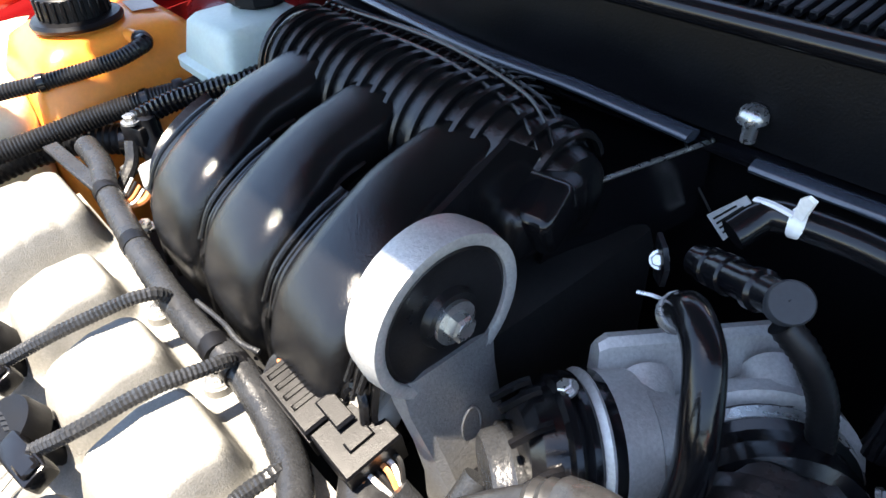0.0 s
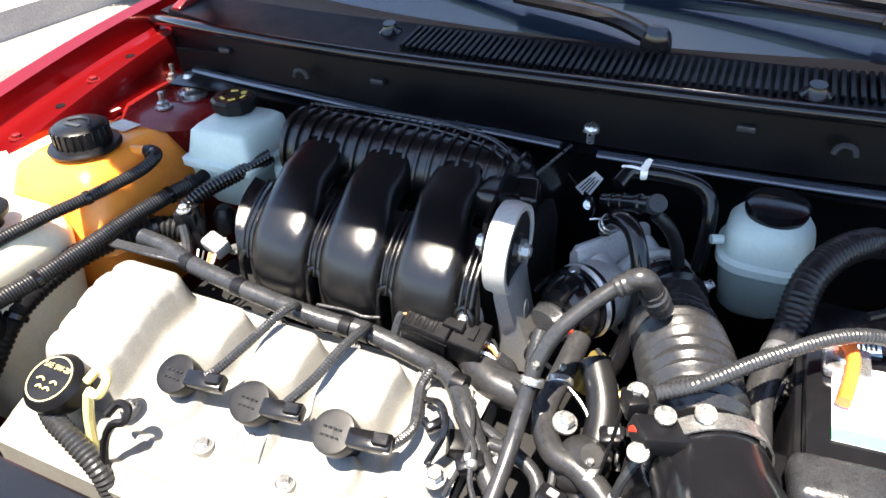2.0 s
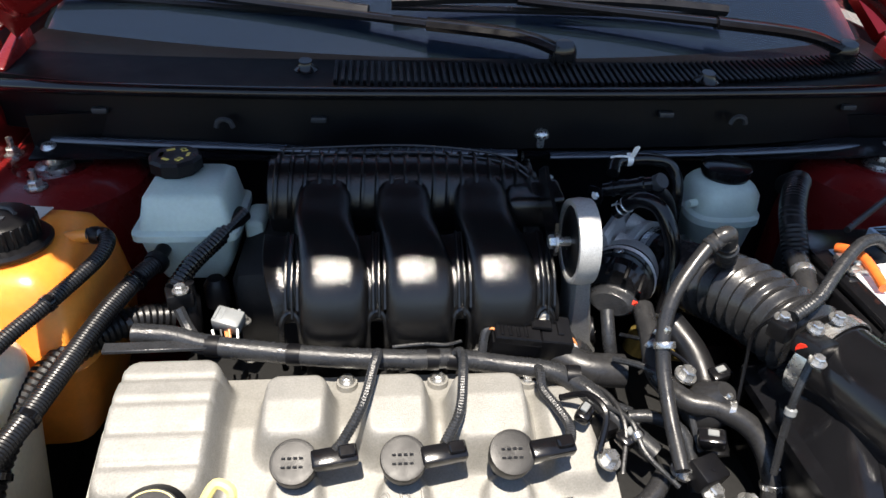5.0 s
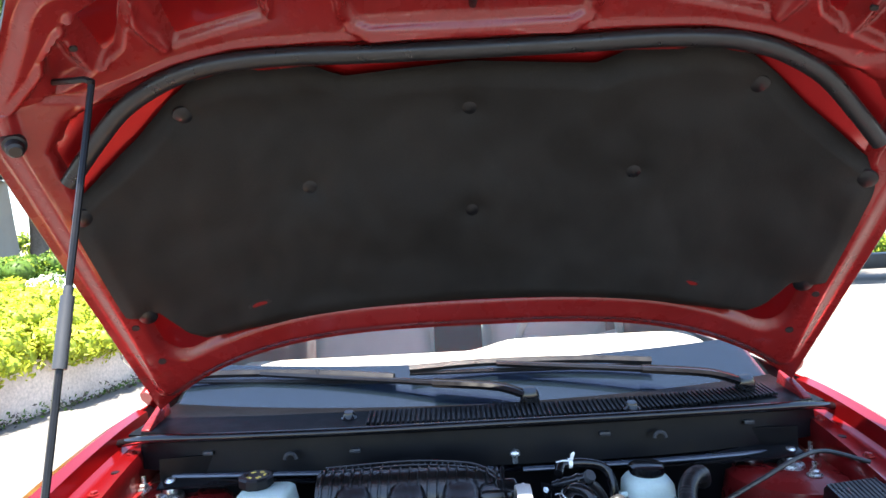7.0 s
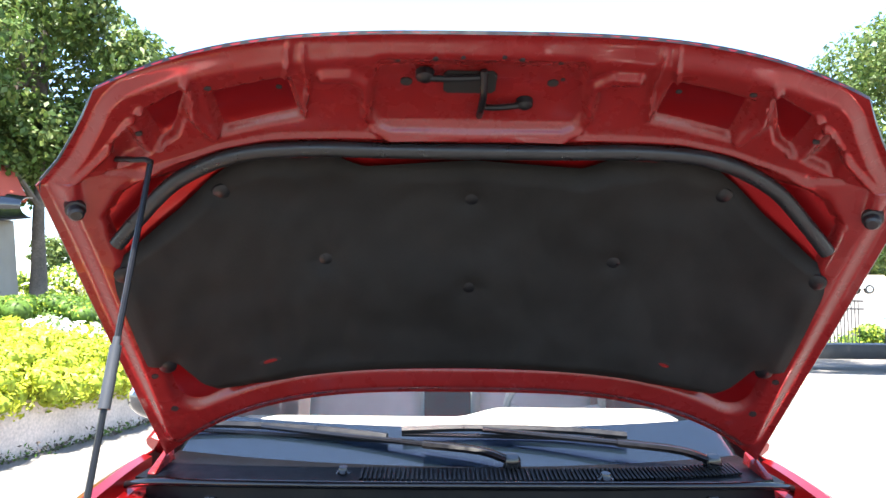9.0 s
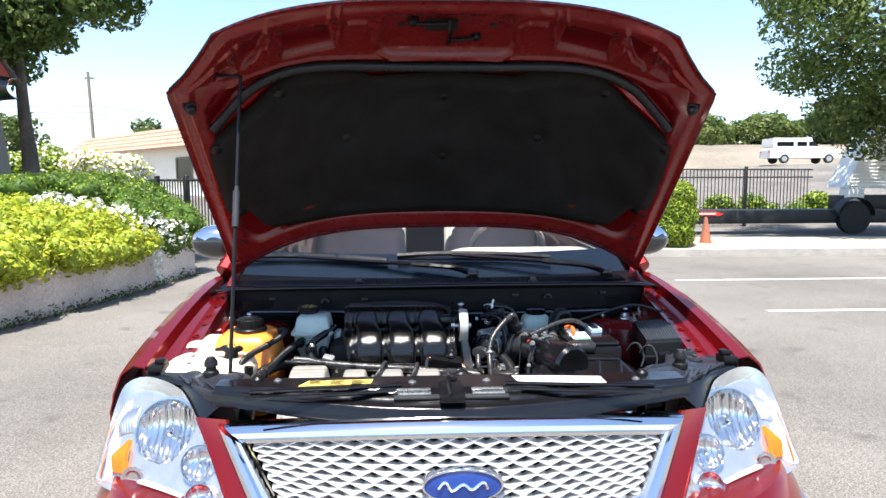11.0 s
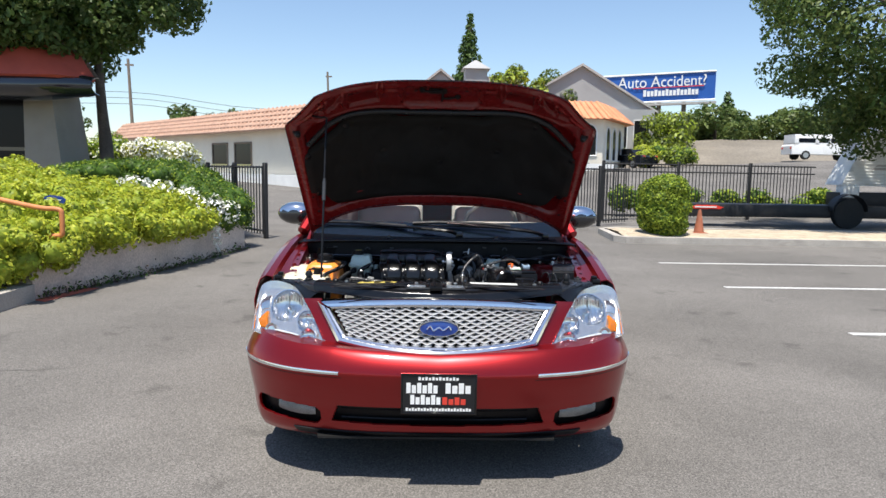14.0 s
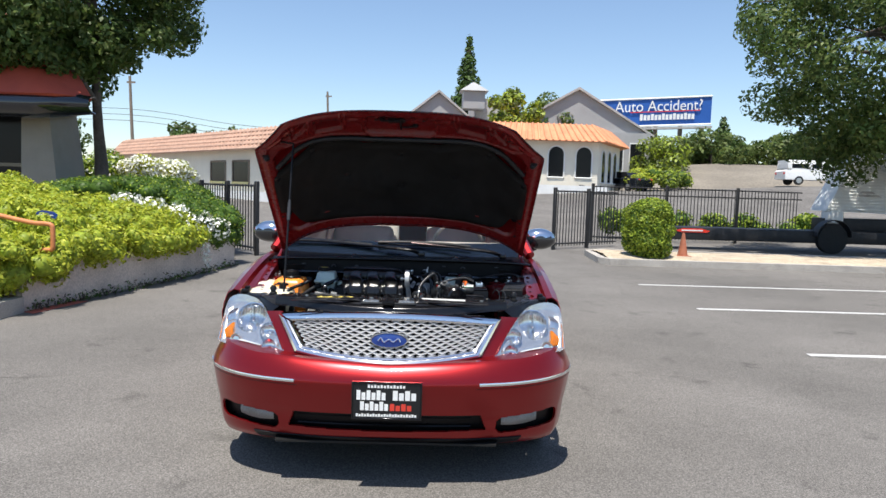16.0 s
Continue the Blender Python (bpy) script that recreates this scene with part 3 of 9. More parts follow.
tree("street_tree", (-5.5, 9.5, 0.6), (-5.6, 9.5, 5.6), 0.12,
     crown((-6.1, 9.4, 4.6), (2.1, 1.9, 1.75), 62, 0.46, 11) + crown((-6.4, 9.2, 3.55), (1.65, 1.4, 0.50), 30, 0.36, 12), 46000, 0.058, [LEAF_D, LEAF_T, LEAF_D],
     "slender tree with a dense dark green crown", limbs=16, fork=0.42, seed=2)
cl = crown((12.2, 13.0, 5.0), (4.6, 3.5, 3.0), 120, 0.65, 21) + crown((10.9, 12.2, 3.35), (1.9, 1.4, 0.8), 24, 0.45, 22)
tree("shade_tree", (13.5, 13.0, 0.1), (13.0, 13.0, 7.0), 0.2, cl, 70000, 0.065, [LEAF_D, LEAF_D, LEAF_T],
     "large drooping shade tree with dark green leaves", limbs=24, fork=0.35, seed=4)

cl = [((4.72 + 0.09 * math.cos(k * 2.4), 11.25 + 0.09 * math.sin(k * 2.4), 0.33 + 0.078 * k), (0.44 - 0.010 * abs(k - 5), 0.44 - 0.010 * abs(k - 5), 0.25)) for k in range(11)]
shrub("clipped_bush", cl, 40000, 0.027, [LEAF_B, LEAF_B, LEAF_G], "clipped upright green bush in the kerbed island", "bush", loc=(4.72, 11.25, 0.13))

# ---- traffic cone ----
cone = base("traffic_cone", (5.60, 11.55, 0.13), "faded orange traffic cone on the wood chip bed", "traffic cone")
bm = B()
box(bm, (5.45, 11.40, 0.13), (5.75, 11.70, 0.16), 0.01)
part("foot", bm, CONE, cone)
bm = B()
lathe(bm, (5.60, 11.55, 0.155), (0, 0, 1), [(0, 0.11), (0.02, 0.105), (0.47, 0.03), (0.49, 0.02)], 20)
part("body", bm, CONE, cone)

# ---- iron fences ----


def fence(name, a, b, h, label, spacing=0.115, post_every=2.4, top=True):
    a, b = Vector(a), Vector(b)
    f = base(name, a, label, "fence")
    d = b - a
    L = d.length
    turn = math.degrees(math.atan2(d.y, d.x))
    for z in (0.15, h - 0.25, h - 0.03) if top else (0.15, h - 0.03):
        bm = B()
        tube(bm, [a + Vector((0, 0, z)), (a + b) / 2 + Vector((0, 0, z)), b + Vector((0, 0, z))], 0.022, 6, 2)
        part("rail", bm, IRON, f)
    bm = B()
    box(bm, (-0.04, -0.04, 0), (0.04, 0.04, h + 0.06), 0.008, 1)
    post = mesh_of(bm, "post", IRON)
    bm = B()
    box(bm, (-0.009, -0.009, 0.08), (0.009, 0.009, h))
    picket = mesh_of(bm, "picket", IRON, smooth=False)
    for k in range(int(L / post_every) + 1):
        o = new("post", post)
        o.matrix_basis = pose(*(a + d * min(1, k * post_every / L)), 0, 0, turn)
        hang(o, f)
    for k in range(1, int(L / spacing)):
        o = new("picket", picket)
        o.matrix_basis = pose(*(a + d * (k * spacing / L)), 0, 0, turn)
        hang(o, f)
    return f


fence("metal_fence", (4.9, 17.2, 0), (11.85, 18.45, 0), 1.68, "black iron picket fence along the lot")
fence("metal_gate", (3.2, 13.9, 0), (5.2, 15.5, 0), 1.5, "black iron gate between the car and the fence", top=False, post_every=1.3)
fence("metal_gate", (-3.33, 10.5, 0), (-5.3, 12.6, 0), 1.42, "black iron gate beside the planter", top=False, post_every=1.25)

# ---- the car's shape ----
HW, DEEP, EXPO = 0.968, 0.56, 3.2


CX, NOSE, DROP = 0.006, 0.12, 0.042


def nose_y(x):
    """How far back the front lies at a distance x from the middle."""
    a = min(0.9999, abs(x - CX) / HW)
    return NOSE + DEEP * (1 - math.sqrt(1 - a ** EXPO))


def half_width(y):
    y = max(0.0, y - 0.06)
    q = math.acos(max(0.0, 1 - min(y, DEEP) / DEEP))
    return HW * math.sin(q) ** (2 / EXPO) if y < DEEP else HW


def face_y(x, z):
    """The front face above the bumper leans back."""
    return 0.215 + 0.55 * (z - 0.60) + 0.30 * (x - CX) ** 2


car = base("car", (0, 2.5, 0), "dark red saloon car parked with its bonnet propped open", "car")

# bumper
BUMP = [(0.19, 0.15), (0.22, 0.115), (0.27, 0.090), (0.34, 0.072), (0.40, 0.046), (0.47, 0.018), (0.52, 0.003), (0.535, 0.000), (0.548, 0.003), (0.575, 0.016), (0.605, 0.036), (0.625, 0.054), (0.635, 0.068)]


def bumper_pt(u, v, off=0.0):
    s = (u - 0.5) * 2 * 0.95
    q = abs(s) * math.pi / 2
    x = math.copysign(HW * math.sin(q) ** (2 / EXPO), s)
    z = 0.19 + (0.635 - 0.19) * v
    full = min(1.0, max(0.0, (abs(x) - 0.45) / 0.45))
    ins = smooth_tab(BUMP, z)[0] * (1 - 0.55 * full * full * (z < 0.52)) - 0.010 * full * full + off
    zz = z - 0.018 * (1 - min(1, abs(x) / 0.5)) * max(0, (z - 0.5) / 0.13)
    zz += (0.004 * step(0.52 - abs(x), 0.24) + 0.014 * step(0.80 - abs(x), 0.3)) * max(0, (z - 0.55) / 0.08)
    n = Vector((math.sin(q) * math.copysign(1, s), -math.cos(q), 0))
    return Vector((x + CX, NOSE + DEEP * (1 - math.cos(q)), zz - DROP)) - n * ins


def bumper_keep(u, v):
    p = bumper_pt(u, v)
    ax, z = abs(p.x - CX), p.z + DROP
    if ax < 0.50 - 0.4 * (z - 0.265) and 0.272 + 0.012 * (ax / 0.47) ** 2 < z < 0.366:
        return False
    if sd_box(ax, z - 0.06 * (ax - 0.70), 0.705, 0.312, 0.165, 0.044, 0.036) < 0:
        return False
    return True


bm = B()
sheet(bm, bumper_pt, 300, 110, 0.012, keep=bumper_keep)
bumper = part("bumper", bm, PAINT, car, "glossy dark red painted bumper", angle=50)
bm = B()
sheet(bm, lambda u, v: bumper_pt(0.5 + (u - 0.5) * 0.42, 0.10 + 0.36 * v, 0.05), 40, 6, 0.008)
part("intake_backing", bm, BLACK, bumper, "black recess behind the lower grille")
for zz in (0.295 - DROP, 0.34 - DROP):
    bm = B()
    tube(bm, [(x, nose_y(x) + 0.115, zz) for x in (-0.44, -0.2, 0, 0.2, 0.42)], 0.006, 6, 4)
    part("intake_bar", bm, BLACK, bumper)
for sx in (-1, 1):
    bm = B()
    sheet(bm, lambda u, v: bumper_pt(0.5 + sx * (0.108 + 0.37 * u), 0.06 + 0.44 * v, 0.048 - 0.045 * u ** 3), 30, 8, 0.004)
    part("fog_lamp_recess", bm, BLACK, bumper, "black fog lamp recess")
    bm = B()
    def fogp(u, v):
        x = sx * (0.568 + 0.19 * u) + CX
        h = 0.018 + 0.014 * math.sin(math.pi * (0.15 + 0.7 * u))
        return Vector((x, nose_y(x) + 0.078 - 0.012 * math.sin(math.pi * v), 0.326 - DROP + h * (2 * v - 1)))
    sheet(bm, fogp, 12, 6, 0.006)
    fog = part("fog_lamp", bm, GLASS, bumper, "clear fog lamp")
    bm = B()
    sheet(bm, lambda u, v: fogp(u, v) + Vector((0, 0.018, 0)), 12, 6)
    part("fog_reflector", bm, ALU_D, bumper)
    # bright strip with a shallow groove under it
    bm = B()
    sheet(bm, lambda u, v: bumper_pt(0.5 + sx * (0.098 + 0.35 * u), 0.782 + 0.034 * (v - 0.5), -0.005), 40, 3, 0.009)
    part("bumper_strip", bm, CHROME, bumper, "chrome bumper strip with dark edge")
    bm = B()
    sheet(bm, lambda u, v: bumper_pt(0.5 + sx * (0.094 + 0.34 * u), 0.732 + 0.007 * (v - 0.5), -0.0006), 40, 1, 0.001)
    part("bumper_groove", bm, BLACK, bumper)

bm = B()
sheet(bm, lambda u, v: bumper_pt(0.5 + (u - 0.5) * 0.46, 0.11 - 0.13 * v, 0.006 + 0.02 * v), 50, 4, 0.012)
part("air_dam", bm, BLACK, bumper, "matt black air dam under the bumper")

# painted flange that runs back under the lamps, and an unseen tray added below to stop sun leaking into the car's
# shadow
bm = B()
sheet(bm, lambda u, v: bumper_pt(u, 1.0).lerp(bumper_pt(u, 1.0, 0.13) + Vector((0, 0, 0.004)), v), 80, 4, 0.003)
part("bumper_flange", bm, PAINT, bumper)
bm = B()
prism(bm, [(-0.60, 0.40, 0.17), (0.60, 0.40, 0.17), (0.66, 0.62, 0.17), (0.66, 1.40, 0.17), (0.90, 1.45, 0.17), (0.90, 2.2, 0.17), (-0.90, 2.2, 0.17), (-0.90, 1.45, 0.17), (-0.66, 1.40, 0.17), (-0.66, 0.62, 0.17)], (0, 0, 0.012))
part("sun_block_tray", bm, BLACK, car, "unseen black tray added to block sunlight below the engine", smooth=False)

# number plate with a dealer's card: bars in place of the writing
PLX, PLY, PLZ = 0.009, 0.112, 0.416
plate = part("dealer_plate", prism(B(), [(PLX - 0.163, PLY, PLZ - 0.0875), (PLX + 0.163, PLY, PLZ - 0.0875), (PLX + 0.163, PLY, PLZ + 0.0875), (PLX - 0.163, PLY, PLZ + 0.0875)], (0, 0.012, 0)), PLATE, car, "black dealer plate with white and red bars", smooth=False)
bm = B()
for a, b in (((-0.163, -0.004, 0.0825), (0.163, 0.008, 0.0925)), ((-0.163, -0.004, -0.0925), (0.163, 0.008, -0.0835)), ((-0.168, -0.004, -0.0925), (-0.159, 0.008, 0.0925)), ((0.159, -0.004, -0.0925), (0.168, 0.008, 0.0925))):
    box(bm, Vector(a) + Vector((PLX, PLY, PLZ)), Vector(b) + Vector((PLX, PLY, PLZ)), 0.002, 1)
part("plate_frame", bm, BLACK_GLOSS, plate)


def word_bars(x0, x1, z0, z1, n, m, gap=0.22):
    bm = B()
    w = (x1 - x0) / n
    for k in range(n):
        hi = z1 if k % 4 in (0, 2) else z0 + (z1 - z0) * 0.76
        box(bm, (PLX + x0 + w * k, PLY - 0.0015, PLZ + z0), (PLX + x0 + w * (k + 1 - gap), PLY + 0.001, PLZ + hi))
    part("plate_lettering", bm, m, plate, smooth=False)


word_bars(-0.091, 0.091, 0.0625, 0.0785, 12, LABEL_W, 0.3)
word_bars(-0.144, -0.001, 0.0035, 0.0505, 6, LABEL_W)
word_bars(0.029, 0.146, 0.0035, 0.0505, 4, LABEL_W)
word_bars(-0.126, 0.012, -0.0475, -0.0045, 6, LABEL_W)
word_bars(0.016, 0.124, -0.0475, -0.0145, 4, RED_INK)
word_bars(-0.146, 0.146, -0.0775, -0.0635, 22, LABEL_W, 0.25)

# grille


def fr(x, z, off=0.0):
    return Vector((x, face_y(x, z) + off, z))


def grille_top(x):
    return 0.806 - 0.034 * ((x - CX) / 0.57) ** 2


def grille_foot(x):
    return 0.566 + 0.036 * ((x - CX) / 0.46) ** 2


def grille_pt(u, v, off=0.0):
    """The opening inside the chrome surround, u and v from 0 to 1."""
    x = CX + (2 * u - 1) * (0.418 + 0.082 * v)
    a, b = grille_foot(x) + 0.034, grille_top(x) - 0.040
    return fr(x, a + (b - a) * v, off)


bm = B()
sheet(bm, lambda u, v: grille_pt(CX + 1.02 * u, -0.03 + 1.06 * v, 0.045), 30, 8, 0.004)
grille = part("grille", bm, BLACK, car, "bright chrome mesh grille with an oval badge")
bm = B()
pairs = []
for k in range(60):
    f = 2 * k / 60 - 1
    xo, xi = CX + f * 0.567, CX + f * 0.500
    pairs.append(((xo, grille_top(xo)), (xi, grille_top(xi) - 0.040)))
for k in range(14):
    f = k / 14
    pairs.append(((CX + 0.567 - 0.112 * f, grille_top(0.557) + f * (grille_foot(0.445) - grille_top(0.557))), (CX + 0.500 - 0.082 * f, grille_top(0.49) - 0.04 + f * (grille_foot(0.408) + 0.034 - grille_top(0.49) + 0.04))))
for k in range(50):
    f = 1 - 2 * k / 50
    xo, xi = CX + f * 0.455, CX + f * 0.418
    pairs.append(((xo, grille_foot(xo)), (xi, grille_foot(xi) + 0.034)))
for k in range(15):
    f = 1 - k / 14
    pairs.append(((-0.01 - 0.567 + 0.112 * f, grille_top(-0.577) + f * (grille_foot(-0.465) - grille_top(-0.577))), (-0.01 - 0.500 + 0.082 * f, grille_top(-0.51) - 0.04 + f * (grille_foot(-0.428) + 0.034 - grille_top(-0.51) + 0.04))))
rings = []
for (xo, zo), (xi, zi) in pairs:
    def w(q, off):
        return fr(xo + (xi - xo) * q, zo + (zi - zo) * q, off)
    rings.append([w(0, 0.03), w(0, -0.002), w(0.08, -0.012), w(0.35, -0.019), w(0.62, -0.016), w(0.74, -0.008), w(0.78, -0.010), w(0.95, -0.006), w(1, 0.0), w(1, 0.035)])
loft(bm, rings, False)
part("grille_frame", bm, CHROME, grille, "chrome grille surround", angle=25)
rows, cols = 12, 16
for j in range(rows + 1):
    bm = B()
    rings = []
    n = cols * 4
    for k in range(n + 1):
        u = k / n
        tri_w = abs(((k / 2 + j) % 2) - 1)
        tri_w = tri_w * tri_w * (3 - 2 * tri_w)
        vc = (j + (tri_w - 0.5) * 0.80) / rows
        hv = 0.25 / rows
        lo, hi = max(-0.02, vc - hv), min(1.02, vc + hv)
        if hi - lo < 0.004:
            lo, hi = min(lo, 1.016), max(hi, -0.016)
        m1, m2 = lo + (hi - lo) * 0.25, lo + (hi - lo) * 0.8
        rings.append([grille_pt(u, hi, 0.018), grille_pt(u, m2, 0.011), grille_pt(u, m1, 0.001), grille_pt(u, lo, 0.002), grille_pt(u, lo, 0.030), grille_pt(u, hi, 0.030)])
    loft(bm, rings)
    part("grille_bar", bm, SATIN, grille, angle=40)
bm = B()
e0 = fr(CX, 0.682)
loft(bm, [[e0 + Vector((0.094 * r * math.cos(a), o, 0.039 * r * math.sin(a))) for a in [2 * math.pi * k / 40 for k in range(40)]] for r, o in ((1.0, 0.0), (1.0, -0.02), (0.97, -0.026), (0.92, -0.026), (0.90, -0.020))])
part("badge_rim", bm, CHROME, grille, "chrome badge rim")
bm = B()
loft(bm, [[e0 + Vector((0.086 * r * math.cos(a), o, 0.034 * r * math.sin(a))) for a in [2 * math.pi * k / 40 for k in range(40)]] for r, o in ((1.0, -0.015), (1.0, -0.022), (0.6, -0.0255), (0.05, -0.027))])
badge = part("badge", bm, BLUE, grille, "blue oval badge")
bm = B()
tube(bm, [e0 + Vector((x, -0.0275, z)) for x, z in ((-0.055, -0.004), (-0.04, 0.012), (-0.025, -0.008), (0.0, 0.006), (0.02, -0.006), (0.045, 0.01), (0.055, -0.006))], 0.0034, 6, 6)
part("badge_swash", bm, CHROME_W, grille, "plain silver badge mark")

# fenders with their rain channels
WY, WR = 1.0, 0.39


def fender_pt(sx, u, v):
    y0 = 0.66 + 0.03 * step(0.56 - v, 0.24)
    y = y0 + (1.55 - y0) * u
    sh = HW - half_width(max(y, 0.3) + 0.10)
    zc = 0.858 + 0.132 * (1 - (1 - u) ** 1.6) - 0.012
    dy = abs(y - WY)
    zb = 0.300 + math.sqrt(max(0, WR ** 2 - dy ** 2)) if dy < WR else 0.20
    if y < WY - WR + 0.06:
        zb = max(zb, 0.635)
    xi = 0.055 * (1 - u)
    sec = [(0.0, 0.940, zb), (0.12, 0.960, zb + 0.10 * (zc - zb)), (0.30, 0.963, zb + 0.42 * (zc - zb)), (0.48, 0.950, zc - 0.075), (0.58, 0.924, zc - 0.022), (0.68, 0.885, zc), (0.74, 0.862 - 0.2 * xi, zc - 0.006), (0.76, 0.858 - 0.2 * xi, zc - 0.045),
           (0.80, 0.848 - 0.6 * xi, zc - 0.052), (0.90, 0.808 - xi, zc - 0.046), (0.92, 0.803 - xi, zc - 0.062), (1.0, 0.795 - xi, zc - 0.16)]
    x, z = lerp_tab(sec, v)
    x -= 0.022 * (1 - u) ** 8 * step(v - 0.55, 0.3)
    return Vector((sx * (x - sh * (1 - 0.75 * max(0, v - 0.68) / 0.32)) - 0.004, y, z))


# headlamps
LAMP_TOP = [(0.0, 0.530, 0.602), (0.12, 0.583, 0.682), (0.25, 0.640, 0.746), (0.38, 0.697, 0.794), (0.50, 0.757, 0.817), (0.66, 0.838, 0.826), (0.80, 0.900, 0.808), (0.90, 0.920, 0.767), (1.0, 0.920, 0.650)]
LAMP_BOT = [(0.0, 0.528, 0.592), (0.3, 0.650, 0.590), (0.6, 0.790, 0.594), (0.9, 0.898, 0.604), (1.0, 0.918, 0.612)]


def lamp_raw(sx, u, v):
    """The lens leans back from the bumper and sweeps round to the fender."""
    (xb, zb), (xt, zt) = smooth_tab(LAMP_BOT, u), smooth_tab(LAMP_TOP, u)
    x, z = xb + (xt - xb) * v, zb + (zt - zb) * v
    lean = 0.55 + 0.45 * min(1.0, max(0.0, (x - 0.53) / 0.2))
    return Vector((sx * x + CX, 0.215 + 0.30 * x * x + lean * (z - 0.60), z))


def lamp_pt(sx, u, v, off=0.0):
    n = Vector((sx * (0.15 + 0.6 * u * u), -1.0, 0.85)).normalized()
    return lamp_raw(sx, u, v) + n * (0.010 * math.sin(math.pi * min(1, max(0, u))) * math.sin(math.pi * min(1, max(0, v))) - off)


# reflectors of each headlamp: place on the lens, radius, depth, setback, flutes
BOWLS = ((0.495, 0.60, 0.081, 0.045, 0.026, 5), (0.245, 0.60, 0.043, 0.028, 0.018, 3), (0.22, 0.20, 0.034, 0.020, 0.016, 2))

# painted cheeks between grille and headlamps
for sx in (-1, 1):
    def cheek(u, v):
        inner = fr(sx * (0.452 + 0.116 * v) + CX, 0.584 + 0.196 * v, 0.010)
        outer = lamp_pt(sx, 0.295 * v, 1.0) + Vector((0.003 * sx, 0.004, -0.012 * (1 - v)))
        return inner.lerp(outer, u)
    bm = B()
    sheet(bm, cheek, 8, 16, 0.01)
    part("front_cheek", bm, PAINT, car)


def bowl_axis(sx, u, v, off):
    """Where a reflector's rim lies and which way it faces."""
    out = (lamp_pt(sx, u, v, 0) - lamp_pt(sx, u, v, 0.05)).normalized()
    return lamp_pt(sx, u, v, off), (out * 0.7 + Vector((0.08 * sx, -0.9, 0.20))).normalized()


def lamp_bowl(lamp, sx, u, v, r, dep, off, flutes):
    c, ax = bowl_axis(sx, u, v, off)
    bm = B()
    prof = [(0.0, r), (-0.003, r * 1.02)] + [(-dep * math.sqrt(max(0, 1 - (q / 10) ** 2)), r * q / 10 * 0.98) for q in range(10, 0, -1)]
    loft(bm, [ring(c + ax * h, ax, rr, 32) for h, rr in prof], False)
    part("reflector_bowl", bm, CHROME_W, lamp)
    bm = B()
    lathe(bm, c + ax * (-dep), ax, [(0, r * 0.24), (dep * 0.5, r * 0.22), (dep * 0.8, r * 0.15), (dep * 0.95, r * 0.05)], 14)
    part("bulb_shield", bm, CHROME, lamp)
    bm = B()
    loft(bm, [ring(c + ax * h, ax, rr, 32) for h, rr in ((0.0, r), (0.005, r * 1.02), (0.005, r * 1.06), (-0.012, r * 1.10))], False)
    part("bowl_ring", bm, CHROME, lamp)
    side = ax.cross(Vector((0, 0, 1))).normalized()
    upv = side.cross(ax).normalized()
    for k in range(-flutes, flutes + 1):
        if k:
            f = k / (flutes + 0.7)
            hh = r * 0.88 * math.sqrt(max(0, 1 - f * f))
            o = c + side * (r * f) - ax * dep * 0.75 * math.sqrt(max(0.0, 1 - f * f))
            bm = B()
            tube(bm, [o - upv * hh + ax * dep * 0.4, o, o + upv * hh + ax * dep * 0.4], r * 0.045, 6, 3)
            part("reflector_flute", bm, CHROME_W, lamp)


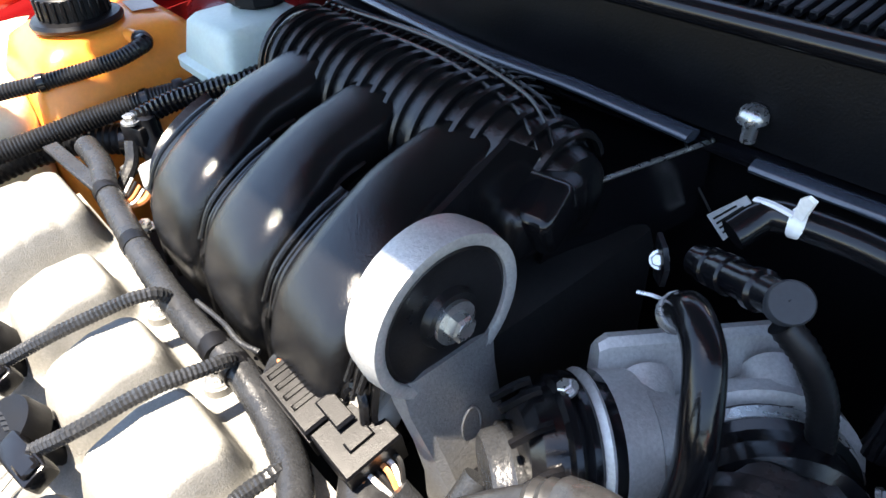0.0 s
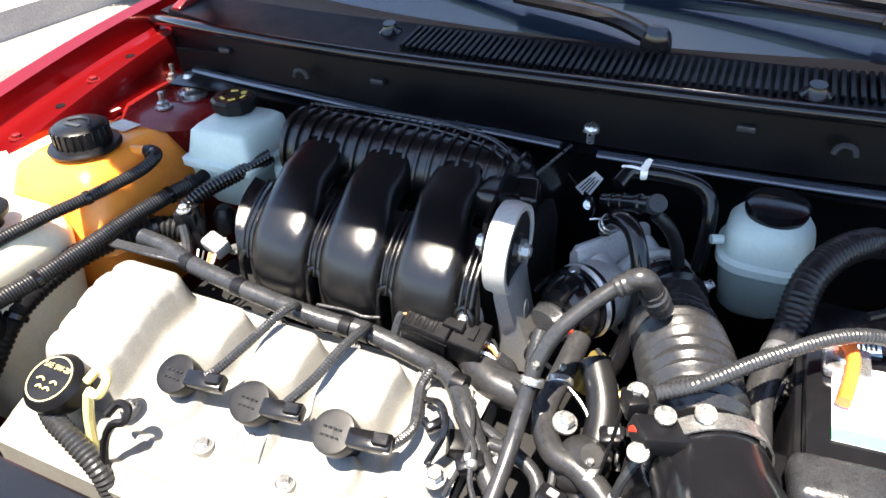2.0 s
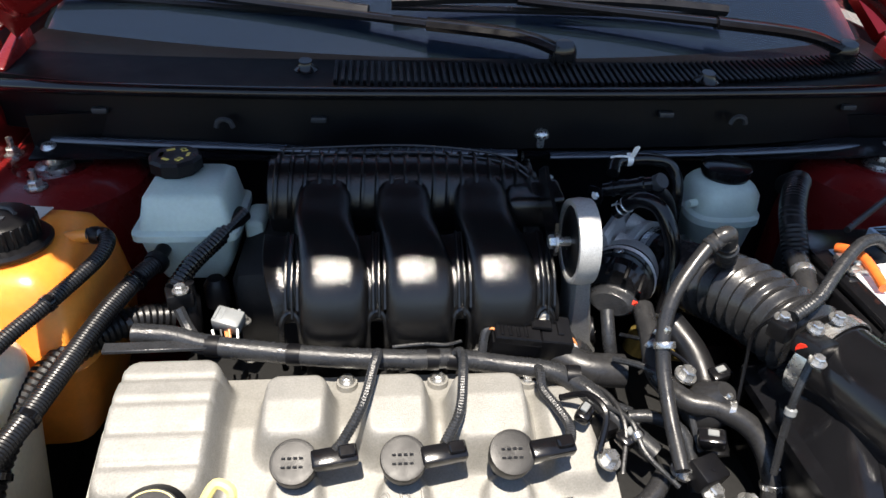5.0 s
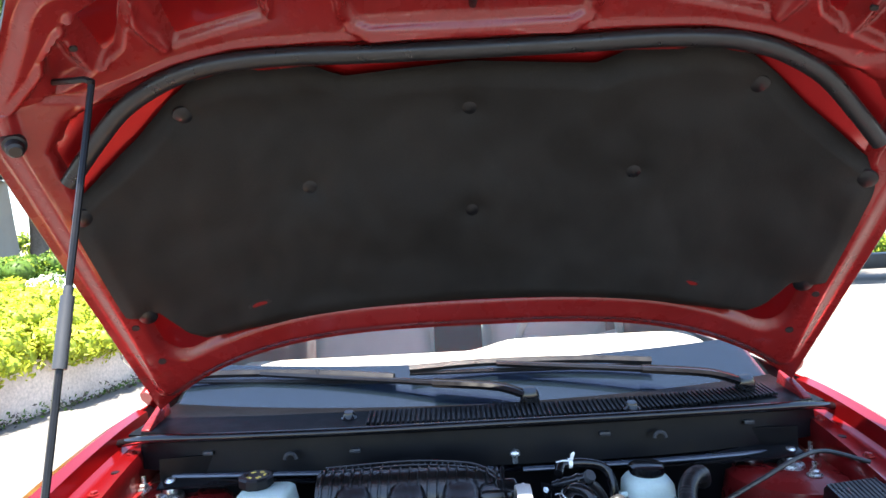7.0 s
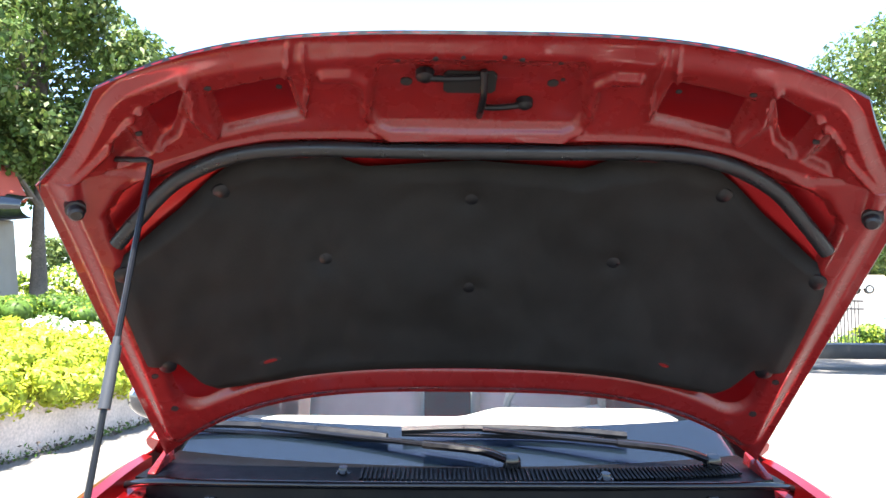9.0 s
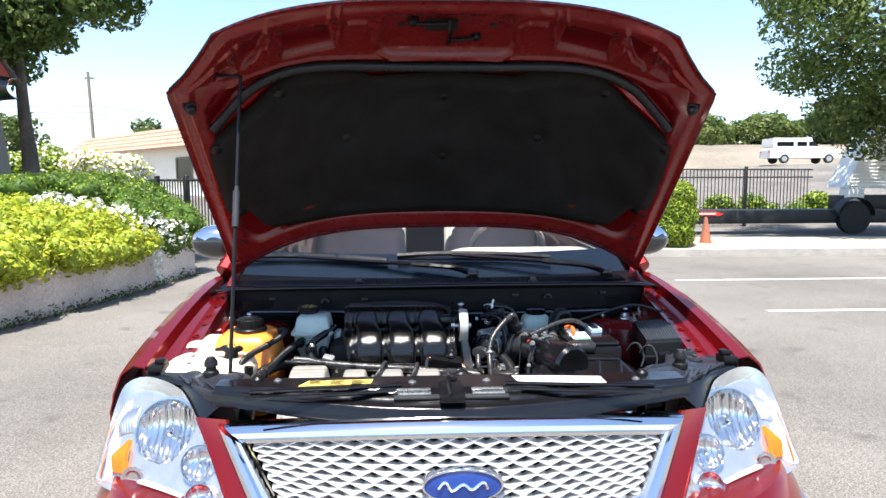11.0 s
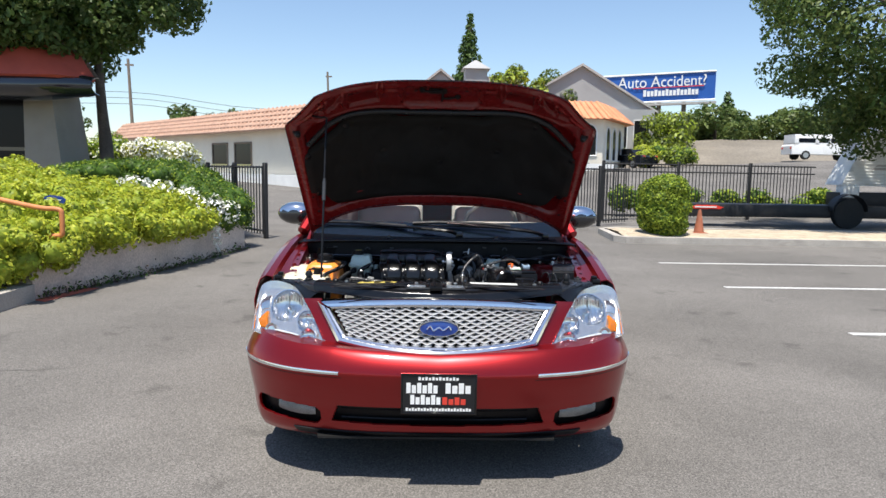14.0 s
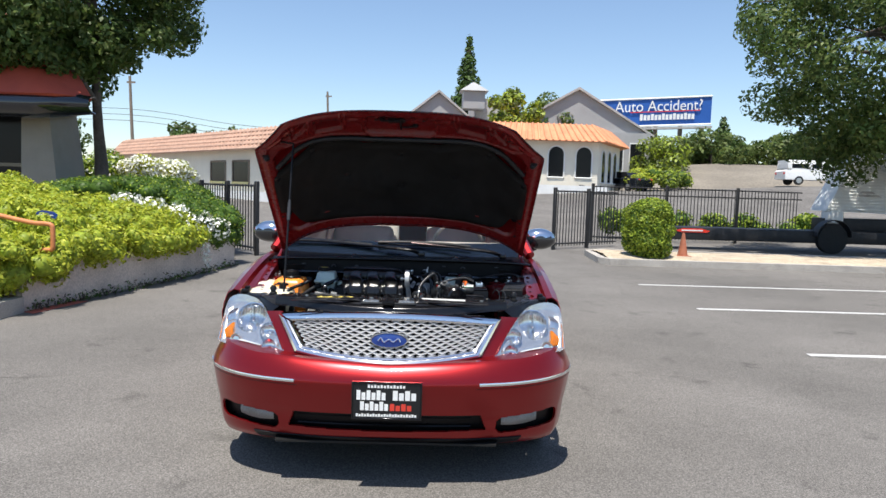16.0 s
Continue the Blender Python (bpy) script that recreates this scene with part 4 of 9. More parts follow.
for sx in (-1, 1):
    bm = B()
    def bed(u, v):
        return lamp_pt(sx, u, v, 0.030 * min(1, 7 * min(u, 1 - u, v, 1 - v) + 0.15))

    def bed_keep(u, v):
        p = bed(u, v)
        for bu, bv, br_, _, bo, _ in BOWLS:
            c, ax = bowl_axis(sx, bu, bv, bo)
            d = p - c
            if (d - ax * d.dot(ax)).length < br_:
                return False
        return True
    sheet(bm, bed, 80, 50, keep=bed_keep)
    lamp = part("headlamp", bm, LAMPSIL, car, "clear wraparound headlamp with amber corner")
    bm = B()
    sheet(bm, lambda u, v: lamp_pt(sx, u, v, -0.002), 40, 24)
    sheet(bm, lambda u, v: lamp_pt(sx, u, v, 0.001), 40, 24)
    part("lamp_lens", bm, GLASS, lamp, "clear lens")

    def lamp_side(u, v, off=0.0):
        p = lamp_pt(sx, 1.0, 1 - v).lerp(fender_pt(sx, 0.006, 0.30 * (1 - v)), u)
        return p + Vector((sx * (0.006 * math.sin(math.pi * u) - off), 0, 0))
    bm = B()
    sheet(bm, lamp_side, 8, 10)
    part("lens_side", bm, GLASS, lamp, "clear lens side")
    bm = B()
    sheet(bm, lambda u, v: lamp_side(u, v, 0.014), 8, 10)
    part("side_reflector", bm, AMBER, lamp, "amber side reflector")
    for b in BOWLS:
        lamp_bowl(lamp, sx, *b)
    # amber signal with ribs, marker and bright ledges at the outer end
    for k in range(6):
        bm = B()
        u0 = 0.745 + 0.020 * k
        tube(bm, [lamp_pt(sx, u0, 0.17, 0.030), lamp_pt(sx, u0 + 0.004, 0.30, 0.020), lamp_pt(sx, u0, 0.44 - 0.02 * k, 0.030)], 0.0085, 8, 4)
        part("turn_signal", bm, AMBER, lamp, "amber turn signal")
    bm = B()
    sheet(bm, lambda u, v: lamp_pt(sx, 0.93 + 0.06 * u, 0.10 + 0.45 * v, 0.010), 4, 10)
    part("amber_marker", bm, AMBER, lamp, "amber edge marker")
    bm = B()
    sheet(bm, lambda u, v: lamp_pt(sx, 0.90 + 0.07 * u, 0.66 + 0.10 * v, 0.010), 4, 4)
    part("amber_marker", bm, AMBER, lamp, "amber edge marker")
    for k in range(7):
        bm = B()
        u0 = 0.72 + 0.022 * k
        tube(bm, [lamp_pt(sx, u0, 0.52, 0.030), lamp_pt(sx, u0 + 0.005, 0.62, 0.022), lamp_pt(sx, u0, 0.74, 0.030)], 0.005, 6, 3)
        part("reflector_rib", bm, CHROME_W, lamp)
    for u0, u1, v0, v1 in ((0.34, 0.62, 0.13, 0.19), (0.34, 0.60, 0.05, 0.09)):
        bm = B()
        sheet(bm, lambda u, v: lamp_pt(sx, u0 + (u1 - u0) * u, v0 + (v1 - v0) * v, 0.016 + 0.020 * v), 10, 4)
        part("lamp_ledge", bm, REFLECT, lamp)
    bm = B()
    lathe(bm, lamp_pt(sx, 0.68, 0.14, 0.03), Vector((0.35 * sx, -0.9, 0.2)).normalized(), [(0, 0.034), (0.006, 0.033), (0.004, 0.024), (-0.006, 0.012)], 20)
    part("side_bulb_cup", bm, CHROME, lamp)

for sx in (-1, 1):
    bm = B()
    sheet(bm, lambda u, v: fender_pt(sx, u, v), 44, 50, 0.004)
    fender = part("fender", bm, PAINT, car, "dark red fender with a bright inner rain channel", angle=30)
    for u in (0.16, 0.34, 0.55, 0.78):
        p = fender_pt(sx, u, 0.85)
        bm = B()
        bolt(bm, p, (0, 0, 1), 0.008, 0.007, 0.013)
        part("fender_bolt", bm, PAINT_IN, fender)
    for u in (0.24, 0.45, 0.66):
        p = fender_pt(sx, u, 0.86)
        bm = B()
        cyl(bm, p - Vector((0, 0, 0.004)), p + Vector((0, 0, 0.0015)), 0.009, seg=16)
        part("drain_hole", bm, BLACK, fender)
    # inner wing down to the bay floor
    bm = B()
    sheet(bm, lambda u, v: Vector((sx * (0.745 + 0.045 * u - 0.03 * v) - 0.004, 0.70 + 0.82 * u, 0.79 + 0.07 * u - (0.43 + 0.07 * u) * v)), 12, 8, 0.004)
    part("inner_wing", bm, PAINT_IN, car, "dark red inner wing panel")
    # strut tower
    bm = B()
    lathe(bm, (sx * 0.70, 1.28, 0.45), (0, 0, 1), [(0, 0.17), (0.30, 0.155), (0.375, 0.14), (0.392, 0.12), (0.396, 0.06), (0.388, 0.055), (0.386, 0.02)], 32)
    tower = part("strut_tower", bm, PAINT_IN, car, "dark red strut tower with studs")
    for k in range(3):
        a = 0.6 + k * 2.1
        bm = B()
        q = Vector((sx * 0.70 + 0.085 * math.cos(a), 1.28 + 0.085 * math.sin(a), 0.845))
        bolt(bm, q, (0, 0, 1), 0.011, 0.011, 0.016)
        cyl(bm, q, q + Vector((0, 0, 0.03)), 0.005, seg=10)
        part("strut_nut", bm, STEEL, tower)
    bm = B()
    lathe(bm, (sx * 0.70, 1.28, 0.835), (0, 0, 1), [(0, 0.03), (0.01, 0.028), (0.014, 0.018), (0.035, 0.016), (0.045, 0.009)], 18)
    part("strut_cap", bm, STEEL, tower)

# body sides, roof, boot and glass


def side_pt(sx, u, v):
    y = 1.55 + 3.50 * u
    r = max(0, (y - 4.3) / 0.75)
    sh = 0.16 * r * r
    dy = abs(y - 3.86)
    zb = 0.300 + math.sqrt(max(0, WR ** 2 - dy ** 2)) if dy < WR else 0.20 + 0.08 * r
    zt = 0.975 + 0.04 * min(1, u * 2)
    sec = [(0, 0.90, zb), (0.10, 0.93, zb + 0.08 * (zt - zb)), (0.45, 0.948, zb + 0.5 * (zt - zb)), (0.8, 0.935, zb + 0.88 * (zt - zb)), (1.0, 0.885, zt)]
    x, z = smooth_tab(sec, v)
    return Vector((sx * (x - sh) - 0.004, y, z))


for sx in (-1, 1):
    bm = B()
    sheet(bm, lambda u, v: side_pt(sx, u, v), 70, 16, 0.006)
    part("body_side", bm, PAINT, car)
    bm = B()
    GL = [(0, 1.62, 1.0, 0.0), (0.2, 2.2, 1.0, 0.47), (0.6, 3.45, 1.02, 0.47), (1.0, 4.25, 1.03, 0.03)]
    def glass_pt(u, v):
        y, zb, h = lerp_tab(GL, u)
        return Vector((sx * (0.885 - 0.26 * (h * v) / 0.5) - 0.004, y, zb + h * v))
    sheet(bm, glass_pt, 30, 6, 0.004)
    part("side_window", bm, SIDEGLASS, car, "dark side glass")
    bm = B()
    tube(bm, [(sx * 0.875, 1.60, 0.99), (sx * 0.74, 1.95, 1.28), (sx * 0.63, 2.25, 1.485), (sx * 0.61, 2.9, 1.53), (sx * 0.62, 3.45, 1.49), (sx * 0.84, 4.25, 1.05)], 0.035, 8, 8)
    part("roof_pillar", bm, PAINT, car)
    # door mirror
    bm = B()
    c = Vector((sx * 0.985, 1.93, 1.085))
    loft(bm, [ring(c + Vector((0, y, 0)), (0, 1, 0), 0.125 * r, 24, 0.078 * r) for y, r in ((-0.075, 0.35), (-0.06, 0.72), (-0.03, 0.94), (0.0, 1.0), (0.05, 0.98), (0.055, 0.9))])
    for f in bm.faces:
        f.material_index = 1 if f.calc_center_median().z < c.z + 0.016 else 0
    mir = part("door_mirror", bm, [CHROME, CARBLACK], car, "chrome and black door mirror")
    bm = B()
    tube(bm, [c + Vector((-sx * 0.02, 0.0, -0.05)), c + Vector((-sx * 0.09, 0.02, -0.09)), c + Vector((-sx * 0.13, 0.03, -0.08))], 0.028, 8, 4)
    part("mirror_foot", bm, BLACK, mir)
    for wy in (WY, 3.86):
        bm = B()
        a = Vector((sx * 0.70, wy, 0.277))
        lathe(bm, a, (sx, 0, 0), [(0, 0.22), (0.0, 0.31), (0.02, 0.332), (0.10, 0.337), (0.19, 0.332), (0.21, 0.31), (0.21, 0.23), (0.19, 0.22)], 36)
        w = part("wheel", bm, TYRE, car, "black tyre on an alloy wheel")
        bm = B()
        lathe(bm, a + Vector((sx * 0.05, 0, 0)), (sx, 0, 0), [(0, 0.225), (0.14, 0.225), (0.145, 0.205), (0.10, 0.19), (0.12, 0.06), (0.14, 0.04)], 30)
        part("rim", bm, WHEEL, w)
bm = B()
sheet(bm, lambda u, v: Vector(((u - 0.5) * 2 * (0.62 + 0.0 * v), 2.16 + 1.35 * v - 0.05 * (1 - (2 * u - 1) ** 2) * (1 - v), 1.49 + 0.05 * (1 - (2 * u - 1) ** 2) + 0.04 * math.sin(math.pi * v))), 16, 12, 0.02)
part("roof", bm, PAINT, car)
bm = B()
sheet(bm, lambda u, v: Vector(((u - 0.5) * 2 * (0.62 + 0.16 * v), 3.50 + 0.78 * v + 0.05 * (1 - (2 * u - 1) ** 2), 1.515 - 0.46 * v + 0.03 * (1 - (2 * u - 1) ** 2))), 16, 10, 0.005)
rear = part("rear_window", bm, TINT, car, "clear rear window")
bm = B()
sheet(bm, lambda u, v: Vector(((u - 0.5) * 2 * (0.87 - 0.1 * v * v), 4.28 + 0.75 * v, 1.05 + 0.03 * (1 - (2 * u - 1) ** 2) - 0.05 * v)), 16, 8, 0.01)
part("boot_lid", bm, PAINT, car)
bm = B()
sheet(bm, lambda u, v: Vector(((u - 0.5) * 2 * 0.77, 5.03 + 0.06 * math.sin(math.pi * v) - 0.14 * (2 * u - 1) ** 4, 0.26 + 0.745 * v)), 16, 10, 0.01)
part("rear_panel", bm, PAINT, car)
bm = B()
sheet(bm, lambda u, v: Vector(((u - 0.5) * (1.36 - 0.26 * step(v - 0.06, 0.12)), 0.24 + 4.7 * v, 0.165)), 6, 24, 0.01)
part("underbody", bm, SHADE_BLACK, car, "black underbody")


def screen_pt(u, v, off=0.0):
    s = (u - 0.5) * 2
    return Vector((s * (0.80 - 0.19 * v), 1.405 + 0.17 * s * s + 0.75 * v - 0.04 * s * s * v + off * 0.57, 0.975 + 0.005 * s * s + 0.525 * v + 0.02 * math.sin(math.pi * v) - off * 0.8))


bm = B()
sheet(bm, screen_pt, 30, 20, 0.005)
wind = part("windscreen", bm, TINT, car, "clear windscreen with a dark lower band")
wind.visible_shadow = False
rear.visible_shadow = False
bm = B()
sheet(bm, lambda u, v: screen_pt(u, 0.175 * v - 0.01, 0.012), 30, 4, 0.003)
part("screen_band", bm, BANDINK, wind, "black band at the foot of the windscreen")

# inside the cabin
bm = B()
sheet(bm, lambda u, v: Vector(((u - 0.5) * 1.5, 1.58 + 0.55 * v + 0.15 * (2 * u - 1) ** 2 * (1 - v), 0.985 + 0.05 * math.sin(2.0 * v) - 0.035 * step(u - 0.56, 0.12))), 40, 8, 0.02)
dash = part("dashboard", bm, BEIGE, car, "pale beige dashboard top")
bm = B()
box(bm, (-0.75, 2.1, 0.55), (0.75, 2.15, 0.93), 0.02)
part("dash_face", bm, SEAT, dash)
bm = B()
pts = [Vector((0.40 + 0.19 * math.cos(a), 2.32 - 0.09 * math.sin(a), 1.00 + 0.165 * math.sin(a))) for a in [2 * math.pi * k / 24 for k in range(25)]]
tube(bm, pts, 0.016, 8, 2)
tube(bm, [(0.22, 2.32, 1.0), (0.40, 2.30, 0.98), (0.58, 2.32, 1.0)], 0.02, 8, 4)
part("steering_wheel", bm, BEIGE, car, "beige steering wheel")
for sx in (-0.40, 0.40):
    for y0 in (2.75, 3.65):
        bm = B()
        box(bm, (sx - 0.26, y0, 0.45), (sx + 0.26, y0 + 0.14, 1.10), 0.06, 3, (-10, 0, 0))
        seat = part("seat_back", bm, SEAT, car, "light grey seat")
        bm = B()
        box(bm, (sx - 0.13, y0 + 0.06, 1.12), (sx + 0.13, y0 + 0.16, 1.29), 0.05, 3)
        part("headrest", bm, SEAT, seat)
bm = B()
box(bm, (-0.8, 2.1, 0.35), (0.8, 4.3, 0.40))
part("cabin_floor", bm, BLACK, car)

# ---- bonnet ----
HC = [(0.0, 1.335, 1.187), (0.157, 1.272, 1.315), (0.36, 1.166, 1.471), (0.60, 1.037, 1.650), (0.78, 0.902, 1.752), (0.92, 0.775, 1.815), (1.0, 0.64, 1.838)]
HE = [(0.0, 1.470, 0.995, 0.800), (0.40, 1.139, 1.328, 0.815), (0.75, 0.850, 1.620, 0.825), (0.84, 0.800, 1.663, 0.755), (0.92, 0.738, 1.712, 0.690), (1.0, 0.682, 1.752, 0.640)]


def hood_raw(u, v):
    s = (u - 0.5) * 2
    cy, cz = smooth_tab(HC, v)
    ey, ez, ew = lerp_tab(HE, v)
    w = abs(s) ** 3.2
    return Vector((s * ew + 0.005, cy + (ey - cy) * w, cz + (ez - cz) * w))


def hood_pt(u, v, off=0.0):
    """A point of the open bonnet; off: metres out of its underside."""
    p = hood_raw(u, v)
    if not off:
        return p
    e = 0.01
    a = hood_raw(min(1, u + e), v) - hood_raw(max(0, u - e), v)
    b = hood_raw(u, min(1, v + e)) - hood_raw(u, max(0, v - e))
    n = a.cross(b).normalized()
    if n.y > 0:
        n = -n
    return p + n * off


def ridge(s, v, pts, w, soft=0.010):
    """1 on a line of points (s, v), falling to 0 at its sides."""
    best = 9.0
    for (a0, b0), (a1, b1) in zip(pts, pts[1:]):
        dx, dy = a1 - a0, b1 - b0
        t = min(1.0, max(0.0, ((s - a0) * dx + (v - b0) * dy) / (dx * dx + dy * dy)))
        best = min(best, math.hypot(s - a0 - t * dx, v - b0 - t * dy))
    return step(best - w, soft)


def well(s, v, quad, soft=0.022):
    """1 inside a quad of points (s, v) given anticlockwise, 0 outside."""
    d = -9.0
    for (a0, b0), (a1, b1) in zip(quad, quad[1:] + quad[:1]):
        n = math.hypot(a1 - a0, b1 - b0)
        d = max(d, ((s - a0) * (b1 - b0) - (v - b0) * (a1 - a0)) / n)
    return step(d, soft)


BEAD = [(0.41, 0.945), (0.34, 0.944), (0.30, 0.925), (0.275, 0.84), (0.25, 0.80), (0.21, 0.785), (0.0, 0.783)]
WELL_MID = [(0.44, 0.840), (0.625, 0.812), (0.70, 0.925), (0.50, 0.940)]
WELL_END = [(0.745, 0.830), (0.775, 0.800), (0.870, 0.915), (0.755, 0.950)]
WELL_LOW = [(0.795, 0.790), (0.845, 0.770), (0.905, 0.860), (0.885, 0.895)]
WELL_SIDE = [(0.86, 0.60), (0.885, 0.575), (0.905, 0.66), (0.885, 0.675)]


def inner_off(u, v):
    """Relief of the bonnet's pressed inner panel."""
    s = abs(u - 0.5) * 2
    o = 0.022
    o -= 0.018 * (1 - step(min(sd_box(s, v, 0.0, 0.5, 0.965, 0.482, 0.05), 9), 0.03))
    o -= 0.022 * step(sd_box(s, v, 0.40, 0.40, 0.50, 0.31, 0.1), 0.03)
    o -= 0.012 * step(0.80 - v, 0.03) * step(v - 0.965, 0.03) * step(s - 0.27, 0.02)
    o += 0.011 * ridge(s, v, BEAD, 0.010)
    o -= 0.022 * well(s, v, WELL_MID) + 0.024 * well(s, v, WELL_END) + 0.018 * well(s, v, WELL_LOW) + 0.010 * well(s, v, WELL_SIDE, 0.014)
    o += 0.010 * ridge(s, v, [(0.455, 0.985), (0.432, 0.842)], 0.004) + 0.008 * ridge(s, v, [(0.490, 0.99), (0.508, 0.942)], 0.004)
    o += 0.012 * ridge(s, v, [(0.76, 0.962), (0.725, 0.885), (0.64, 0.808)], 0.009, 0.012) + 0.010 * ridge(s, v, [(0.87, 0.925), (0.80, 0.845), (0.765, 0.80)], 0.008, 0.012)
    o += 0.008 * ridge(s, v, [(0.885, 0.90), (0.92, 0.80), (0.95, 0.70)], 0.012, 0.016)
    o += 0.007 * ridge(s, v, [(0.0, 0.768), (0.50, 0.785), (0.62, 0.772), (0.75, 0.735), (0.84, 0.70)], 0.006, 0.010)
    o -= 0.006 * ridge(s, v, [(0.80, 0.735), (0.86, 0.755)], 0.008, 0.012)
    return max(o, 0.002)


bm = B()
sheet(bm, lambda u, v: hood_pt(u, v), 48, 36, 0.003)
hood = part("bonnet", bm, PAINT, car, "dark red bonnet propped open, seen from below")
bm = B()
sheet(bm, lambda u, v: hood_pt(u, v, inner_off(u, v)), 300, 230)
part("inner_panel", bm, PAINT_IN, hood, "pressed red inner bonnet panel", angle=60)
bm = B()
hem = [(k / 40, 0.0) for k in range(41)] + [(1.0, k / 30) for k in range(1, 31)] + [(1 - k / 40, 1.0) for k in range(1, 41)] + [(0.0, 1 - k / 30) for k in range(1, 30)]
loft(bm, [[hood_pt(u, v, 0.004), hood_pt(0.5 + (u - 0.5) * 1.002, v, 0.0), hood_pt(u, v, -0.003)] for u, v in hem + hem[:1]], False, closed=False)
part("bonnet_hem", bm, BLACK, hood)

INS_TOP = [(0.0, 0.699), (0.20, 0.684), (0.275, 0.680), (0.31, 0.695), (0.345, 0.714), (0.44, 0.716), (0.46, 0.730), (0.53, 0.730), (0.60, 0.708), (0.66, 0.672), (0.74, 0.622), (0.81, 0.590), (0.88, 0.560), (0.925, 0.545), (0.943, 0.515)]
INS_BOT = [(0.0, 0.086), (0.40, 0.081), (0.57, 0.084), (0.70, 0.100), (0.765, 0.118), (0.80, 0.150), (0.83, 0.205), (0.85, 0.240), (0.90, 0.255), (0.935, 0.285), (0.943, 0.420)]


def felt_off(s, vv, edge=1.0):
    """How far the felt stands off the panel, soft and drawn in round its pins."""
    soft = 0.015 * noise.noise(Vector((s * 3, vv * 4, 2.0))) + 0.004 * abs(noise.noise(Vector((s * 14, vv * 9, 8.0)))) + 0.007 * noise.noise(Vector((s * 9, vv * 10, 5.0)))
    dim = sum(0.012 * math.exp(-(math.hypot((s - ps) * 0.86, (vv - pv) * 1.05) / 0.03) ** 2) for ps, pv in PINS)
    return 0.012 + 0.026 * edge ** 0.6 + soft * edge - dim


def insul_pt(u, v, lift=0.0):
    s = (u - 0.5) * 2 * 0.943
    t, b = lerp_tab(INS_TOP, abs(s))[0], lerp_tab(INS_BOT, abs(s))[0]
    vv = b + (t - b) * v
    edge = min(1, min(v, 1 - v, (1 - abs(u - 0.5) * 2) * 1.5) / 0.06)
    return hood_pt(0.5 + s / 2, vv, felt_off(s, vv, edge) + lift)


PINS = [(-0.632, 0.653), (0.0, 0.600), (0.632, 0.653), (-0.395, 0.437), (0.395, 0.437), (0.0, 0.356), (-0.91, 0.530), (0.91, 0.530), (-0.885, 0.262), (0.885, 0.262)]
bm = B()
sheet(bm, insul_pt, 190, 80, 0.004)
ins = part("insulation_pad", bm, INSUL, hood, "dark grey felt insulation pad pinned under the bonnet", angle=60)
for ps, pv in PINS:
    bm = B()
    o = min(0.044, felt_off(ps, pv)) if abs(ps) < 0.8 else 0.030
    p = hood_pt(0.5 + ps / 2, pv, o)
    n = (hood_pt(0.5 + ps / 2, pv, o + 0.02) - p).normalized()
    lathe(bm, p, n, [(0, 0.020), (0.004, 0.019), (0.008, 0.012), (0.009, 0.002)], 20)
    part("push_pin", bm, BLACK, ins)
for ps in (-0.587, 0.587):
    o = felt_off(ps, 0.172)
    c, ex = hood_pt(0.5 + ps / 2, 0.172, o), hood_pt(0.5 + ps / 2 + 0.017, 0.174, o)
    n = (hood_pt(0.5 + ps / 2, 0.172, o + 0.02) - c).normalized()
    ex = ex - c
    w = n.cross(ex).normalized()
    for m, k, lift, nm in ((SHADE_BLACK, 1.0, 0.0035, "slot_hollow"), (PAINT_IN, 0.62, 0.0045, "insulation_slot")):
        bm = B()
        loft(bm, [[c + ex * k * math.cos(q) + w * 0.010 * k * max(-0.45, math.sin(q)) + n * h for q in [2 * math.pi * k2 / 24 for k2 in range(24)]] for h in (-0.004, lift)])
        part(nm, bm, m, ins, "slot showing red metal" if m is PAINT_IN else "dark slot in the felt", smooth=False)
bm = B()
sl = [(-0.90, 0.606), (-0.84, 0.642), (-0.745, 0.700), (-0.66, 0.734), (-0.59, 0.758), (-0.51, 0.766), (-0.38, 0.763), (-0.19, 0.754), (0.0, 0.753), (0.19, 0.754), (0.38, 0.763), (0.51, 0.766), (0.59, 0.758), (0.66, 0.734), (0.745, 0.700), (0.84, 0.642), (0.90, 0.606)]
tube(bm, [hood_pt(0.5 + s / 2, v, 0.040) for s, v in sl], 0.0155, 12, 8)
part("bonnet_seal", bm, RUBBER, hood, "black rubber bonnet seal")
for sx in (-1, 1):
    bm = B()
    p = hood_pt(0.5 + sx * 0.474, 0.70, 0.015)
    n = (hood_pt(0.5 + sx * 0.474, 0.70, 0.05) - p).normalized()
    lathe(bm, p, n, [(0, 0.019), (0.02, 0.019), (0.022, 0.015), (0.036, 0.014), (0.040, 0.010)], 16)
    part("bump_stop", bm, RUBBER, hood)
# catch hole, striker and lever
bm = B()
c = hood_pt(0.487, 0.920, 0.012)
ex = (hood_pt(0.55, 0.92, 0.012) - hood_pt(0.45, 0.92, 0.012)).normalized()
ey = (hood_pt(0.5, 0.95, 0.012) - hood_pt(0.5, 0.89, 0.012)).normalized()
en = ey.cross(ex) if ey.cross(ex).y < 0 else ex.cross(ey)


def cp(a, b, o=0.0):
    return c + ex * a + ey * b + en * o


